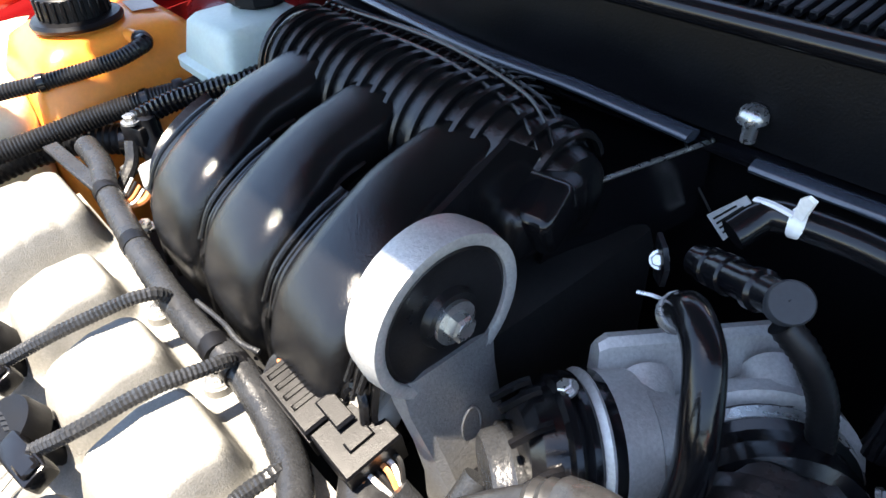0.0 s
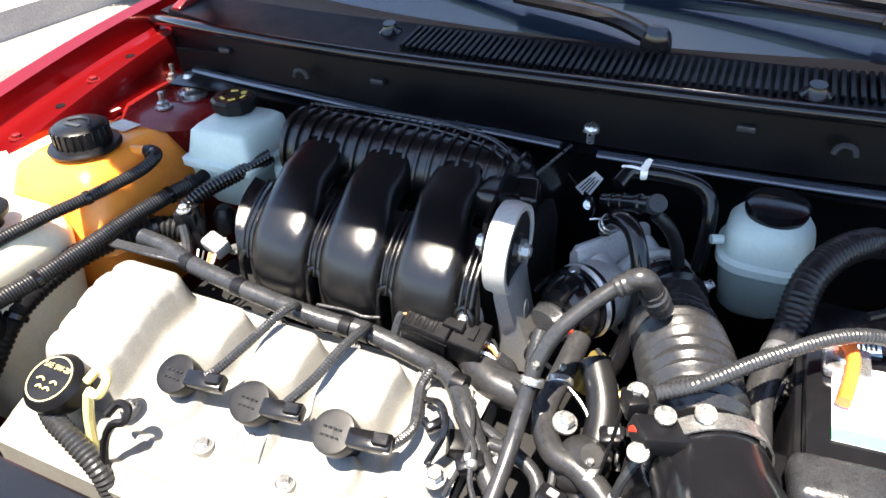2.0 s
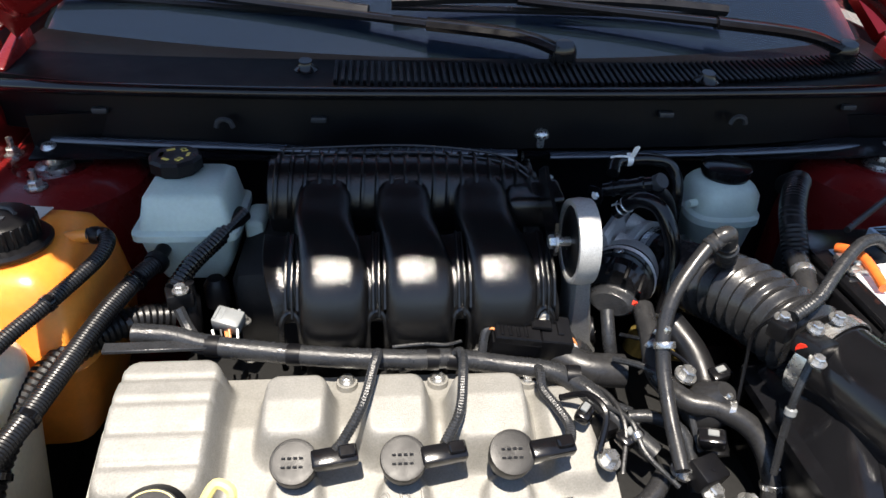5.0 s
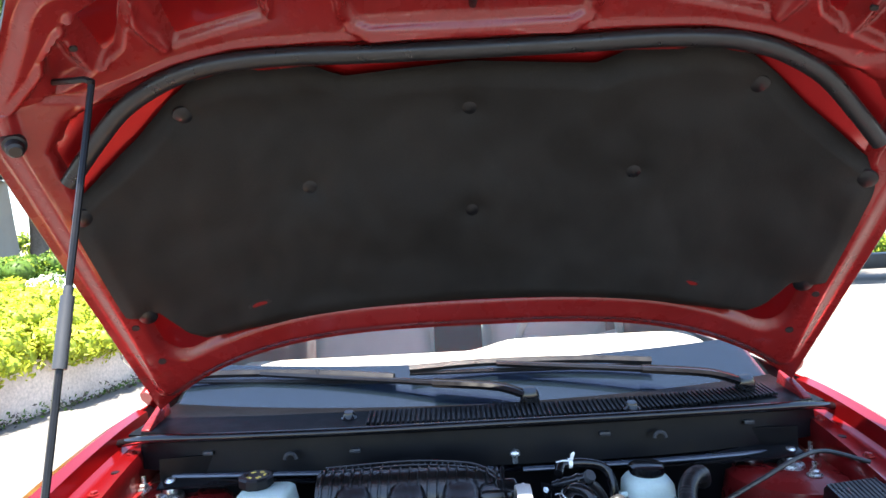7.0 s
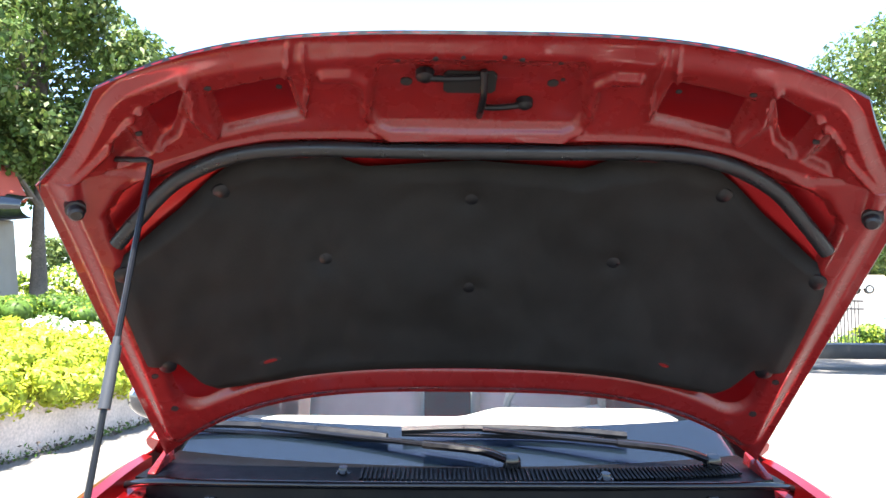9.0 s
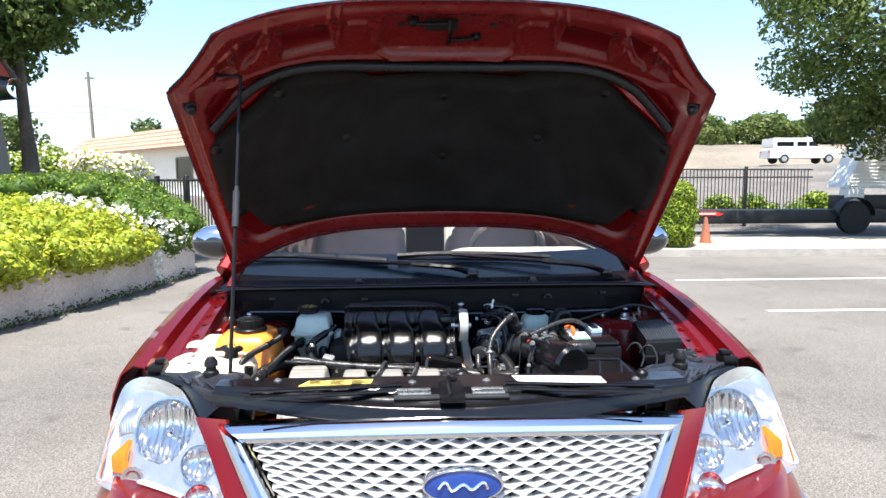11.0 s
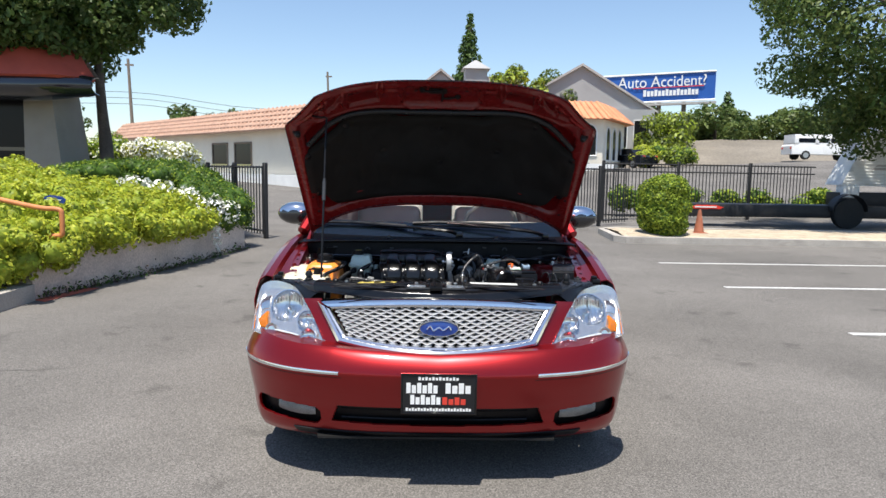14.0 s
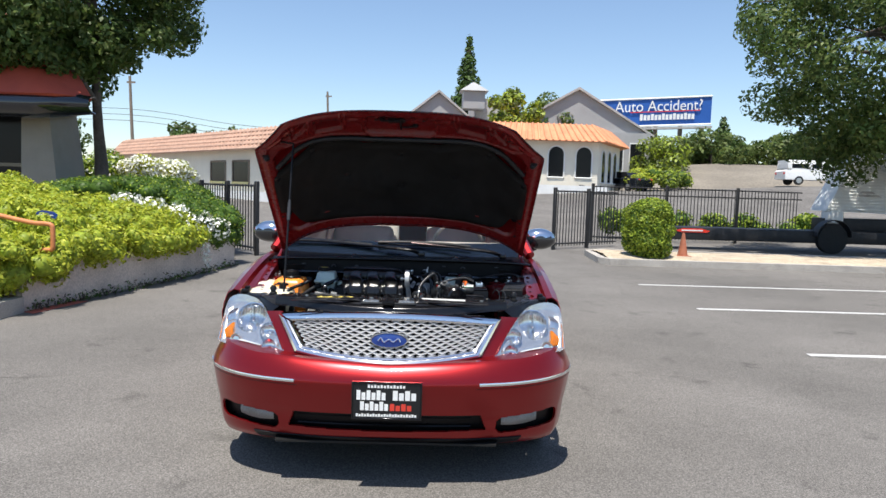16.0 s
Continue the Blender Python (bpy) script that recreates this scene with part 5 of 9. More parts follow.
rr = [cp(x * 0.047, z * 0.030) for x, z in ((-1, -0.7), (-0.85, -1), (0.85, -1), (1, -0.7), (1, 0.7), (0.85, 1), (-0.85, 1), (-1, 0.7))]
loft(bm, [rr, [p + en * 0.006 for p in rr]])
part("catch_opening", bm, SHADE_BLACK, hood, "dark catch opening", smooth=False)
bm = B()
tube(bm, [cp(-0.078, 0.030, 0.016), cp(-0.03, 0.028, 0.016), cp(0.022, 0.030, 0.014)], 0.006, 8, 4)
lathe(bm, cp(-0.080, 0.030, 0.004), en, [(0, 0.017), (0.012, 0.016), (0.018, 0.008)], 12)
tube(bm, [cp(0.022, 0.045, 0.010), cp(0.024, 0.0, 0.03), cp(0.022, -0.05, 0.03), cp(0.022, -0.088, 0.018)], 0.0065, 8, 4)
tube(bm, [cp(0.022, -0.055, 0.02), cp(0.06, -0.058, 0.018), cp(0.098, -0.055, 0.014)], 0.006, 8, 4)
lathe(bm, cp(0.104, -0.055, 0.004), en, [(0, 0.016), (0.012, 0.015), (0.018, 0.006)], 12)
part("catch_striker", bm, BLACK, hood, "black catch striker with lever")
for s_, v, r in ((-0.190, 0.916, 0.011), (0.190, 0.916, 0.010), (-0.12, 0.972, 0.005), (0.10, 0.972, 0.005), (-0.215, 0.968, 0.004), (0.20, 0.965, 0.004), (0.215, 0.925, 0.004), (-0.05, 0.974, 0.004), (0.055, 0.975, 0.004), (-0.703, 0.945, 0.006), (0.703, 0.945, 0.006), (-0.515, 0.905, 0.006), (0.515, 0.905, 0.006), (-0.845, 0.865, 0.006), (0.845, 0.865, 0.006), (-0.93, 0.25, 0.008), (0.93, 0.25, 0.008), (-0.91, 0.13, 0.009), (0.91, 0.13, 0.009)):
    bm = B()
    u = 0.5 + s_ / 2
    p = hood_pt(u, v, inner_off(u, v) - 0.002)
    n = (hood_pt(u, v, 0.05) - hood_pt(u, v, 0.0)).normalized()
    cyl(bm, p, p + n * 0.004, r, seg=12)
    part("panel_hole", bm, SHADE_BLACK, hood)
# prop rod
bm = B()
top, foot = Vector((-0.594, 0.815, 1.650)), Vector((-0.580, 0.545, 0.86))
tube(bm, [hood_pt(0.5 - 0.43, 0.785, 0.012), top + Vector((-0.03, 0.0, 0.012)), top + Vector((0, -0.006, 0.008)), top.lerp(foot, 0.04), top.lerp(foot, 0.5), foot], 0.0052, 8, 6)
rod = part("prop_rod", bm, BLACK, car, "thin black bonnet prop rod with a grey sleeve")
bm = B()
cyl(bm, top.lerp(foot, 0.402), top.lerp(foot, 0.525), 0.0095, seg=12)
cyl(bm, top.lerp(foot, 0.385), top.lerp(foot, 0.402), 0.0065, seg=12)
part("rod_sleeve", bm, GREYPL, rod, "grey foam sleeve")
for sx in (-1, 1):
    bm = B()
    box(bm, (sx * 0.80 - 0.012, 1.40, 0.88), (sx * 0.80 + 0.012, 1.53, 0.99), 0.006, 2, (20, 0, 0))
    part("bonnet_hinge", bm, PAINT_IN, car)

# ---- engine bay shell ----
bm = B()
sheet(bm, lambda u, v: Vector(((u - 0.5) * 1.46, 1.30 + 0.02 * math.sin(9 * u), 0.40 + 0.52 * v)), 20, 8, 0.006)
bulk = part("bulkhead", bm, COWL, car, "black bulkhead behind the engine")
bm = B()
sheet(bm, lambda u, v: Vector(((u - 0.5) * 1.44, 1.248 + 0.05 * v, 0.868 + 0.012 * v + 0.003 * math.sin(14 * u))), 24, 2, 0.004)
part("bulkhead_ledge", bm, BLACK_GLOSS, bulk, "glossy painted ledge of the bulkhead")
for pts in ([(-0.70, 1.30, 0.878), (-0.55, 1.276, 0.882), (-0.40, 1.258, 0.884), (-0.22, 1.247, 0.880), (-0.105, 1.247, 0.881), (-0.037, 1.247, 0.879), (0.037, 1.245, 0.877)], [(0.092, 1.245, 0.873), (0.25, 1.248, 0.874), (0.45, 1.258, 0.874), (0.70, 1.29, 0.872)]):
    bm = B()
    tube(bm, pts, 0.0100, 14, 8, flat=0.55)
    # blue-grey sky sheen is painted into this black lip
    part("ledge_lip", bm, LIP, bulk, "glossy black lip with reflected sky put into its colour")
bm = B()
sheet(bm, lambda u, v: Vector(((u - 0.5) * 1.60, 1.262 + 0.10 * abs(2 * u - 1) ** 3 + 0.012 * v, 0.880 + 0.085 * v)), 30, 4, 0.005)
part("cowl_front", bm, COWL, bulk)
for x, z, w in ((-0.277, 0.927, 0.012), (0.28, 0.937, 0.012), (-0.62, 0.925, 0.012), (0.62, 0.935, 0.012)):
    bm = B()
    yy = 1.258 + 0.10 * abs(x / 0.8) ** 3
    box(bm, (x - w, yy - 0.006, z - 0.004), (x + w, yy + 0.006, z + 0.005), 0.002)
    part("cowl_clip", bm, GREYPL, bulk, "pale metal clip")
for x, z in ((-0.42, 0.918), (0.40, 0.925)):
    bm = B()
    tube(bm, [(x + 0.013 * math.cos(a), 1.252, z + 0.013 * math.sin(a)) for a in (0, 0.8, 1.57, 2.3, 3.14)], 0.004, 6, 4)
    part("cowl_loop", bm, GREYPL, bulk)
bm = B()
end_l, end_r = (-0.90, 1.41, 0.925), (0.90, 1.41, 0.93)
tube(bm, [end_l, (-0.78, 1.335, 0.955), (-0.6, 1.285, 0.967), (-0.3, 1.25, 0.974), (0, 1.243, 0.977), (0.3, 1.25, 0.977), (0.6, 1.285, 0.97), (0.78, 1.335, 0.958), end_r], 0.0125, 12, 10, flat=0.8)
part("cowl_seal", bm, BLACK_GLOSS, car, "black rubber cowl seal")


def scuttle_pt(u, v, off=0.0):
    s = (u - 0.5) * 2
    y0, y1 = 1.255 + 0.13 * abs(s) ** 2.6, 1.41 + 0.17 * s * s
    return Vector((s * (0.80 + 0.04 * (1 - v)), y0 + (y1 - y0) * v, 0.968 + 0.014 * v + off - 0.012 * s * s * (1 - v)))


bm = B()
sheet(bm, scuttle_pt, 40, 8, 0.006)
scut = part("scuttle", bm, COWL, car, "black plastic scuttle panel with a slatted vent")
slat_bm = B()
box(slat_bm, (-0.0032, -0.040, -0.001), (0.0032, 0.040, 0.006), 0.001, 1)
slat = mesh_of(slat_bm, "vent_slat", BLACK)
for k in range(86):
    x = -0.25 + 0.98 * k / 85
    o = new("vent_slat", slat)
    o.matrix_basis = pose(*scuttle_pt(0.5 + x / 1.63, 0.48, 0.003), 6, 0, 0)
    hang(o, scut)
for sx, x, y, z in ((1, -0.302, 1.363, 0.98), (1, 0.352, 1.30, 0.985)):
    bm = B()
    lathe(bm, (x, y, z - 0.012), (0, -0.2, 1), [(0, 0.02), (0.01, 0.02), (0.016, 0.013), (0.024, 0.011)], 16)
    part("scuttle_cap", bm, BLACK_GLOSS, scut)


def wiper(piv, elbow, tip, b0, b1):
    bm = B()
    lathe(bm, Vector(piv) - Vector((0, 0, 0.012)), (0, -0.3, 1), [(0, 0.024), (0.02, 0.022), (0.03, 0.016)], 16)
    tube(bm, [piv, Vector(piv).lerp(Vector(elbow), 0.35) + Vector((0, 0, 0.012)), elbow], 0.0195, 8, 6, flat=0.6)
    tube(bm, [elbow, Vector(elbow).lerp(Vector(tip), 0.5), tip], 0.0105, 8, 4, flat=0.8)
    w = part("wiper", bm, BLACK_GLOSS, car, "black windscreen wiper")
    bm = B()
    a, b = Vector(b0), Vector(b1)
    tube(bm, [a, a.lerp(b, 0.3) + Vector((0, 0, 0.010)), a.lerp(b, 0.7) + Vector((0, 0, 0.010)), b], 0.0105, 6, 6)
    part("blade", bm, RUBBER, w)
    bm = B()
    tube(bm, [a + Vector((0, 0.004, -0.012)), a.lerp(b, 0.5) + Vector((0, 0.004, -0.012)), b + Vector((0, 0.004, -0.012))], 0.0065, 6, 4)
    part("blade_rubber", bm, RUBBER, w)


wiper((0.132, 1.392, 1.000), (-0.10, 1.43, 1.035), (-0.56, 1.56, 1.055), (-0.84, 1.63, 1.045), (-0.20, 1.475, 1.045))
wiper((0.673, 1.438, 0.995), (0.42, 1.45, 1.04), (0.06, 1.47, 1.068), (-0.16, 1.47, 1.065), (0.46, 1.50, 1.05))

# the bay floor's deep shade is painted in as near-black
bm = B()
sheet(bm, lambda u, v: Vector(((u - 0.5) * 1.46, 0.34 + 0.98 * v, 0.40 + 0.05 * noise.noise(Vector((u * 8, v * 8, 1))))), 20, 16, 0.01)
part("bay_floor", bm, SHADE_BLACK, car, "engine bay floor with deep shade put into its colour")

# radiator cover
cover = base("radiator_cover", (0, 0.45, 0.80), "black plastic radiator cover across the front of the bay", "cover")


def cover_z(y):
    t = min(1.0, max(0.0, (y - 0.33) / 0.13))
    return 0.808 + 0.030 * t * t * (3 - 2 * t)


def cover_pt(u, v):
    s = (u - 0.5) * 2
    y0 = min(0.44, face_y(s * 0.60, 0.795) + 0.006) + 0.032
    y = y0 + (0.562 - y0) * v
    groove = 0.012 * step(abs(v - 0.42 + 0.10 * abs(s)) - 0.05, 0.04) * step(0.16 - abs(s), 0.06)
    return Vector((s * 0.60, y, cover_z(y) - groove - 0.030 * step(v - 0.05, 0.08) - 0.006 * step(v - 0.22, 0.08)))


bm = B()
sheet(bm, cover_pt, 80, 50, 0.006)
part("panel", bm, BLACK_GLOSS, cover, "black moulded panel", angle=50)
bm = B()
tube(bm, [(-0.60, 0.560, 0.8295), (-0.2, 0.563, 0.8325), (0.2, 0.561, 0.8325), (0.60, 0.556, 0.8295)], 0.0035, 8, 8)
part("rear_lip", bm, BLACK_GLOSS, cover)
for sx in (-1, 1):
    for k in range(2):
        bm = B()
        y = 0.43 - 0.05 * k
        tube(bm, [(sx * (0.13 + 0.03 * k), y + 0.045, 0.8415), (sx * 0.30, y + 0.025, 0.8405), (sx * 0.50, y + 0.02, 0.8365)], 0.0075, 8, 8, flat=0.6)
        part("cover_rib", bm, BLACK_GLOSS, cover)
for x, y in ((-0.105, 0.505), (0.085, 0.51), (-0.45, 0.54), (0.47, 0.50)):
    bm = B()
    bolt(bm, (x, y, cover_z(y)), (0, 0, 1), 0.006, 0.005, 0.010)
    part("cover_fastener", bm, STEEL, cover)
bm = B()
prism(bm, [(-0.39, 0.482, 0.8385), (-0.21, 0.498, 0.8385), (-0.205, 0.533, 0.8385), (-0.37, 0.528, 0.8385)], (0, 0, 0.001))
part("yellow_label", bm, LABEL_Y, cover, "yellow printed label with dark bars", smooth=False)
bm = B()
for r in range(4):
    for k in range(3):
        if (r, k) != (0, 0):
            box(bm, (-0.365 + 0.053 * k, 0.493 + 0.0088 * r, 0.8397), (-0.365 + 0.053 * k + 0.042 - 0.008 * ((r + k) % 3), 0.4968 + 0.0088 * r, 0.8405))
part("label_print", bm, INK, cover, smooth=False)
bm = B()
prism(bm, [(0.165, 0.485, 0.8385), (0.385, 0.462, 0.8385), (0.385, 0.525, 0.8385), (0.155, 0.545, 0.8385)], (0, 0, 0.001))
part("white_label", bm, LABEL_W, cover, "blank white label", smooth=False)
cover.matrix_basis = Matrix.Translation((0, -0.032, 0.012)) @ cover.matrix_basis
latch = base("bonnet_latch", (0, 0.36, 0.86), "black and zinc bonnet latch on the radiator cover", "latch")
bm = B()
box(bm, (-0.15, 0.37, 0.836), (0.13, 0.435, 0.844), 0.003)
part("latch_plate", bm, GREYPL, latch)
bm = B()
box(bm, (-0.04, 0.335, 0.838), (0.02, 0.445, 0.86), 0.006)
tube(bm, [(-0.015, 0.335, 0.858), (-0.02, 0.38, 0.883), (0.0, 0.42, 0.87)], 0.006, 8, 5)
part("hook", bm, BLACK, latch)
for x in (-0.10, 0.08):
    for y in (0.38, 0.41):
        bm = B()
        box(bm, (x - 0.04, y, 0.844), (x + 0.04, y + 0.013, 0.851), 0.002)
        part("latch_rail", bm, STEEL, latch)

# lamp carrier panels with bolts and rubber stops
for sx in (-1, 1):
    br = base("lamp_carrier", (sx * 0.70, 0.68, 0.80), "dark grey lamp carrier panel with bolts and a rubber stop", "panel", "lamp carriers")
    ol = [(0.50, 0.51), (0.53, 0.60), (0.58, 0.67), (0.64, 0.71), (0.675, 0.79), (0.715, 0.855), (0.780, 0.860), (0.815, 0.80), (0.860, 0.745), (0.862, 0.70), (0.80, 0.672), (0.72, 0.61), (0.66, 0.54), (0.58, 0.475)]
    ol = [(p.x, p.y) for p in curve_pts([(x, y, 0) for x, y in ol + ol[:1]], 5)[:-1]]
    bm = B()

    def rim(f, z):
        return [Vector((sx * (0.71 + (x - 0.71) * f) - 0.004, 0.66 + (y - 0.66) * f, z + 0.006 * math.sin(x * 21) * math.sin(y * 17))) for x, y in ol]
    loft(bm, [rim(1.0, 0.800), rim(1.0, 0.820), rim(0.985, 0.826), rim(0.93, 0.828), rim(0.90, 0.823), rim(0.60, 0.825), rim(0.2, 0.826)])
    part("plate", bm, CARRIER, br, angle=50)
    for x, y in ((0.757, 0.815), (0.742, 0.735), (0.545, 0.512)):
        bm = B()
        lathe(bm, (sx * x - 0.004, y, 0.818), (0, 0, 1), [(0, 0.024), (0.010, 0.023), (0.012, 0.019), (0.0115, 0.012)], 20)
        part("bolt_pad", bm, CARRIER, br)
        bm = B()
        bolt(bm, (sx * x - 0.004, y, 0.829), (0, 0, 1), 0.008, 0.010, 0.017)
        part("carrier_bolt", bm, GREYPL, br, "dark zinc bolt")
    for k in range(3):
        bm = B()
        tube(bm, [(sx * (0.60 + 0.045 * k), 0.50 + 0.03 * k, 0.829), (sx * (0.655 + 0.045 * k), 0.585 + 0.03 * k, 0.829)], 0.004, 6, 3)
        part("plate_rib", bm, CARRIER, br)
    bm = B()
    lathe(bm, (sx * 0.660, 0.650, 0.826), (0, 0, 1), [(0, 0.022), (0.012, 0.021), (0.016, 0.015), (0.026, 0.014), (0.028, 0.019), (0.040, 0.018), (0.052, 0.010)], 18)
    part("rubber_stop", bm, RUBBER, br, "black rubber stop")
    bm = B()
    lathe(bm, (sx * 0.503, 0.516, 0.82), (0, 0, 1), [(0, 0.017), (0.010, 0.016), (0.014, 0.013), (0.022, 0.013), (0.025, 0.017), (0.034, 0.016), (0.040, 0.010)], 18)
    part("adjuster", bm, BLACK, br)
    bm = B()
    box(bm, (sx * 0.822 - 0.022, 0.672, 0.822), (sx * 0.822 + 0.022, 0.735, 0.848), 0.007, 2)
    box(bm, (sx * 0.815 - 0.014, 0.69, 0.846), (sx * 0.815 + 0.014, 0.72, 0.862), 0.005, 2)
    part("lamp_clip", bm, BLACK, br)
    bm = B()
    sheet(bm, lambda u, v: Vector((sx * (0.56 + 0.31 * u), 0.50 + 0.19 * u + 0.02 * v, 0.815 - 0.35 * v)), 10, 6, 0.004)
    part("carrier_skirt", bm, BLACK, br)
    bm = B()
    def corner(u, v):
        q = curve_pts([(0.545, 0.475, 0), (0.66, 0.54, 0), (0.72, 0.61, 0), (0.80, 0.672, 0)], 8)
        p = q[min(len(q) - 1, int(u * (len(q) - 1) + 0.5))]
        top = lamp_pt(sx, 0.27 + 0.36 * u, 1.0) + Vector((0, 0.010, -0.006))
        back = Vector((sx * p.x + CX, p.y, 0.820))
        return back.lerp(top, v) + Vector((0, 0, 0.010 * math.sin(math.pi * v) * (1 - 0.5 * u)))
    sheet(bm, corner, 24, 8, 0.004)
    part("corner_panel", bm, BLACK_GLOSS, br, "glossy black panel beside the grille corner")

# ---- engine ----
engine = base("engine", (-0.05, 0.95, 0.42), "transverse petrol engine with a black intake and pale valve cover", "engine")
# block in near-black: the shade low in the bay is in its colour
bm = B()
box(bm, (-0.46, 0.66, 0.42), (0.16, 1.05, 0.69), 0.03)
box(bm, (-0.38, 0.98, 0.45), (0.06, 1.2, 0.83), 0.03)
part("block", bm, SHADE_BLACK, engine, "engine block with deep shade put into its colour")


def vz(y):
    """Height of the cover's valley floor: it leans forward."""
    return 0.741 - 0.34 * max(0, 0.80 - y) + 0.02 * (y - 0.80)


def vc_top(x, y):
    """The cast top: a ribbed tower, three pillows and valleys between."""
    z = vz(y)
    def pillow(x0, x1, y0, y1, h, r):
        d = sd_box(x, y, (x0 + x1) / 2, (y0 + y1) / 2, (x1 - x0) / 2, (y1 - y0) / 2, r)
        return h * step(d + 0.005, 0.017)
    t = pillow(-0.482, -0.355, 0.690, 0.872, 0.050, 0.03)
    rib = 0.0035 * (0.5 + 0.5 * math.cos((y - 0.70) * 2 * math.pi / 0.033)) ** 6 if t > 0.03 else 0
    return z + max(t - rib, pillow(-0.322, -0.235, 0.752, 0.850, 0.042, 0.025), pillow(-0.210, -0.125, 0.748, 0.848, 0.042, 0.025), pillow(-0.112, -0.012, 0.742, 0.845, 0.042, 0.025),
                   0.018 * step(sd_box(x, y, 0.03, 0.78, 0.03, 0.06, 0.02), 0.02), 0.010 * step(abs(sd_box(x, y, -0.22, 0.655, 0.26, 0.018, 0.01)) - 0.006, 0.012),
                   *[0.016 * step(math.hypot(x - a, y - b) - 0.026, 0.012) for a, b in ((-0.274, 0.722), (-0.161, 0.716), (-0.049, 0.711))])


bm = B()
sheet(bm, lambda u, v: Vector((-0.49 + 0.565 * u, 0.615 + 0.262 * v, vc_top(-0.49 + 0.565 * u, 0.615 + 0.262 * v))), 170, 84)
rim = [(-0.49, 0.615), (0.075, 0.615), (0.075, 0.877), (-0.49, 0.877)]
loft(bm, [[Vector((x, y, 0.62)) for x, y in rim], [Vector((x, y, vz(y))) for x, y in rim]], False)
vc = part("valve_cover", bm, ALU_W, engine, "pale cast aluminium valve cover with ribbed tower", angle=70)
for x, y in ((-0.335, 0.70), (-0.215, 0.69), (-0.10, 0.685), (0.015, 0.70), (-0.225, 0.862), (-0.005, 0.858), (-0.115, 0.862), (0.05, 0.83)):
    bm = B()
    z = vc_top(x, y)
    lathe(bm, (x, y, z - 0.005), (0, 0, 1), [(0, 0.0135), (0.012, 0.0125)], 16)
    part("cover_boss", bm, ALU_W, vc)
    bm = B()
    bolt(bm, (x, y, z + 0.007), (0, 0, 1), 0.0075, 0.007, 0.010)
    part("cover_bolt", bm, STEEL, vc)
for x, y, z in ((-0.274, 0.730, 0.764), (-0.161, 0.724, 0.770), (-0.049, 0.719, 0.778)):
    ax = Vector((0.0, -0.45, 0.9)).normalized()
    p = Vector((x, y, z))
    bm = B()
    lathe(bm, p - ax * 0.055, ax, [(0, 0.0165), (0.03, 0.0165), (0.034, 0.0235), (0.052, 0.0245), (0.0555, 0.0235), (0.056, 0.0195), (0.055, 0.0)], 28)
    coil = part("ignition_coil", bm, BLACK, engine, "black ignition coil with grey print")
    bm = B()
    q = p + Vector((0.042, 0.004, -0.002))
    box(bm, q - Vector((0.024, 0.010, 0.008)), q + Vector((0.024, 0.010, 0.009)), 0.003, 2, (20, 0, 10))
    box(bm, q + Vector((0.004, -0.007, 0.007)), q + Vector((0.022, 0.007, 0.013)), 0.002, 1, (20, 0, 10))
    part("coil_plug", bm, BLACK_GLOSS, coil)
    bm = B()
    for j in range(2):
        for k in range(4):
            o = p + ax * 0.0012 + Vector((-0.010 + 0.006 * k, 0.003 - 0.008 * j, 0.0015 - 0.0042 * j))
            box(bm, o - Vector((0.002, 0.0022, 0.0003)), o + Vector((0.002, 0.0022, 0.0003)), 0, 1, (-26, 0, 0))
    part("coil_print", bm, GREYPL, coil, smooth=False)

# oil cap and dipstick
oc = Vector((-0.398, 0.662, 0.770))
ax = Vector((0.0, -0.35, 0.94)).normalized()
bm = B()
lathe(bm, oc - ax * 0.04, ax, [(0, 0.028), (0.012, 0.028), (0.014, 0.036), (0.032, 0.037), (0.037, 0.033), (0.040, 0.030), (0.0395, 0.0)], 36)
cap = part("oil_cap", bm, BLACK, engine, "black oil filler cap with yellow print")
bm = B()
sd = Vector((1, 0, 0))
ud = ax.cross(sd)
loft(bm, [[oc + ax * 0.0004 + sd * (r * math.cos(a)) + ud * (r * math.sin(a)) + ax * h for r, h in ((0.0285, 0), (0.027, 0), (0.027, 0.0008), (0.0285, 0.0008))] for a in [2 * math.pi * k / 40 for k in range(41)]], False)
part("cap_ring", bm, YELLOW, cap)
text_on("cap_lettering", "SAE 5W-20", oc + ax * 0.0008 + ud * 0.012, sd, ud, 0.009, YELLOW, cap, 0.0003, 0.040)
bm = B()
for k, (dx, dy, w) in enumerate(((-0.010, -0.004, 0.012), (0.010, -0.004, 0.010), (-0.006, -0.013, 0.008), (0.006, -0.013, 0.010))):
    o = oc + ax * 0.001 + sd * dx + ud * dy
    tube(bm, [o - sd * w / 2, o + ud * 0.003, o + sd * w / 2], 0.0013, 6, 3)
part("cap_symbol", bm, YELLOW, cap)
bm = B()
tube(bm, [(-0.352, 0.675, 0.772), (-0.340, 0.688, 0.785), (-0.325, 0.682, 0.780), (-0.330, 0.668, 0.765), (-0.346, 0.668, 0.765)], 0.0055, 8, 5)
tube(bm, [(-0.342, 0.665, 0.765), (-0.345, 0.655, 0.73), (-0.345, 0.64, 0.66)], 0.006, 8, 4)
part("dipstick", bm, YELLOW, engine, "yellow dipstick handle")
bm = B()
tube(bm, [(-0.308, 0.655, 0.755), (-0.300, 0.668, 0.764), (-0.285, 0.667, 0.764), (-0.282, 0.655, 0.756), (-0.294, 0.648, 0.752), (-0.310, 0.64, 0.72), (-0.312, 0.62, 0.66)], 0.005, 8, 5)
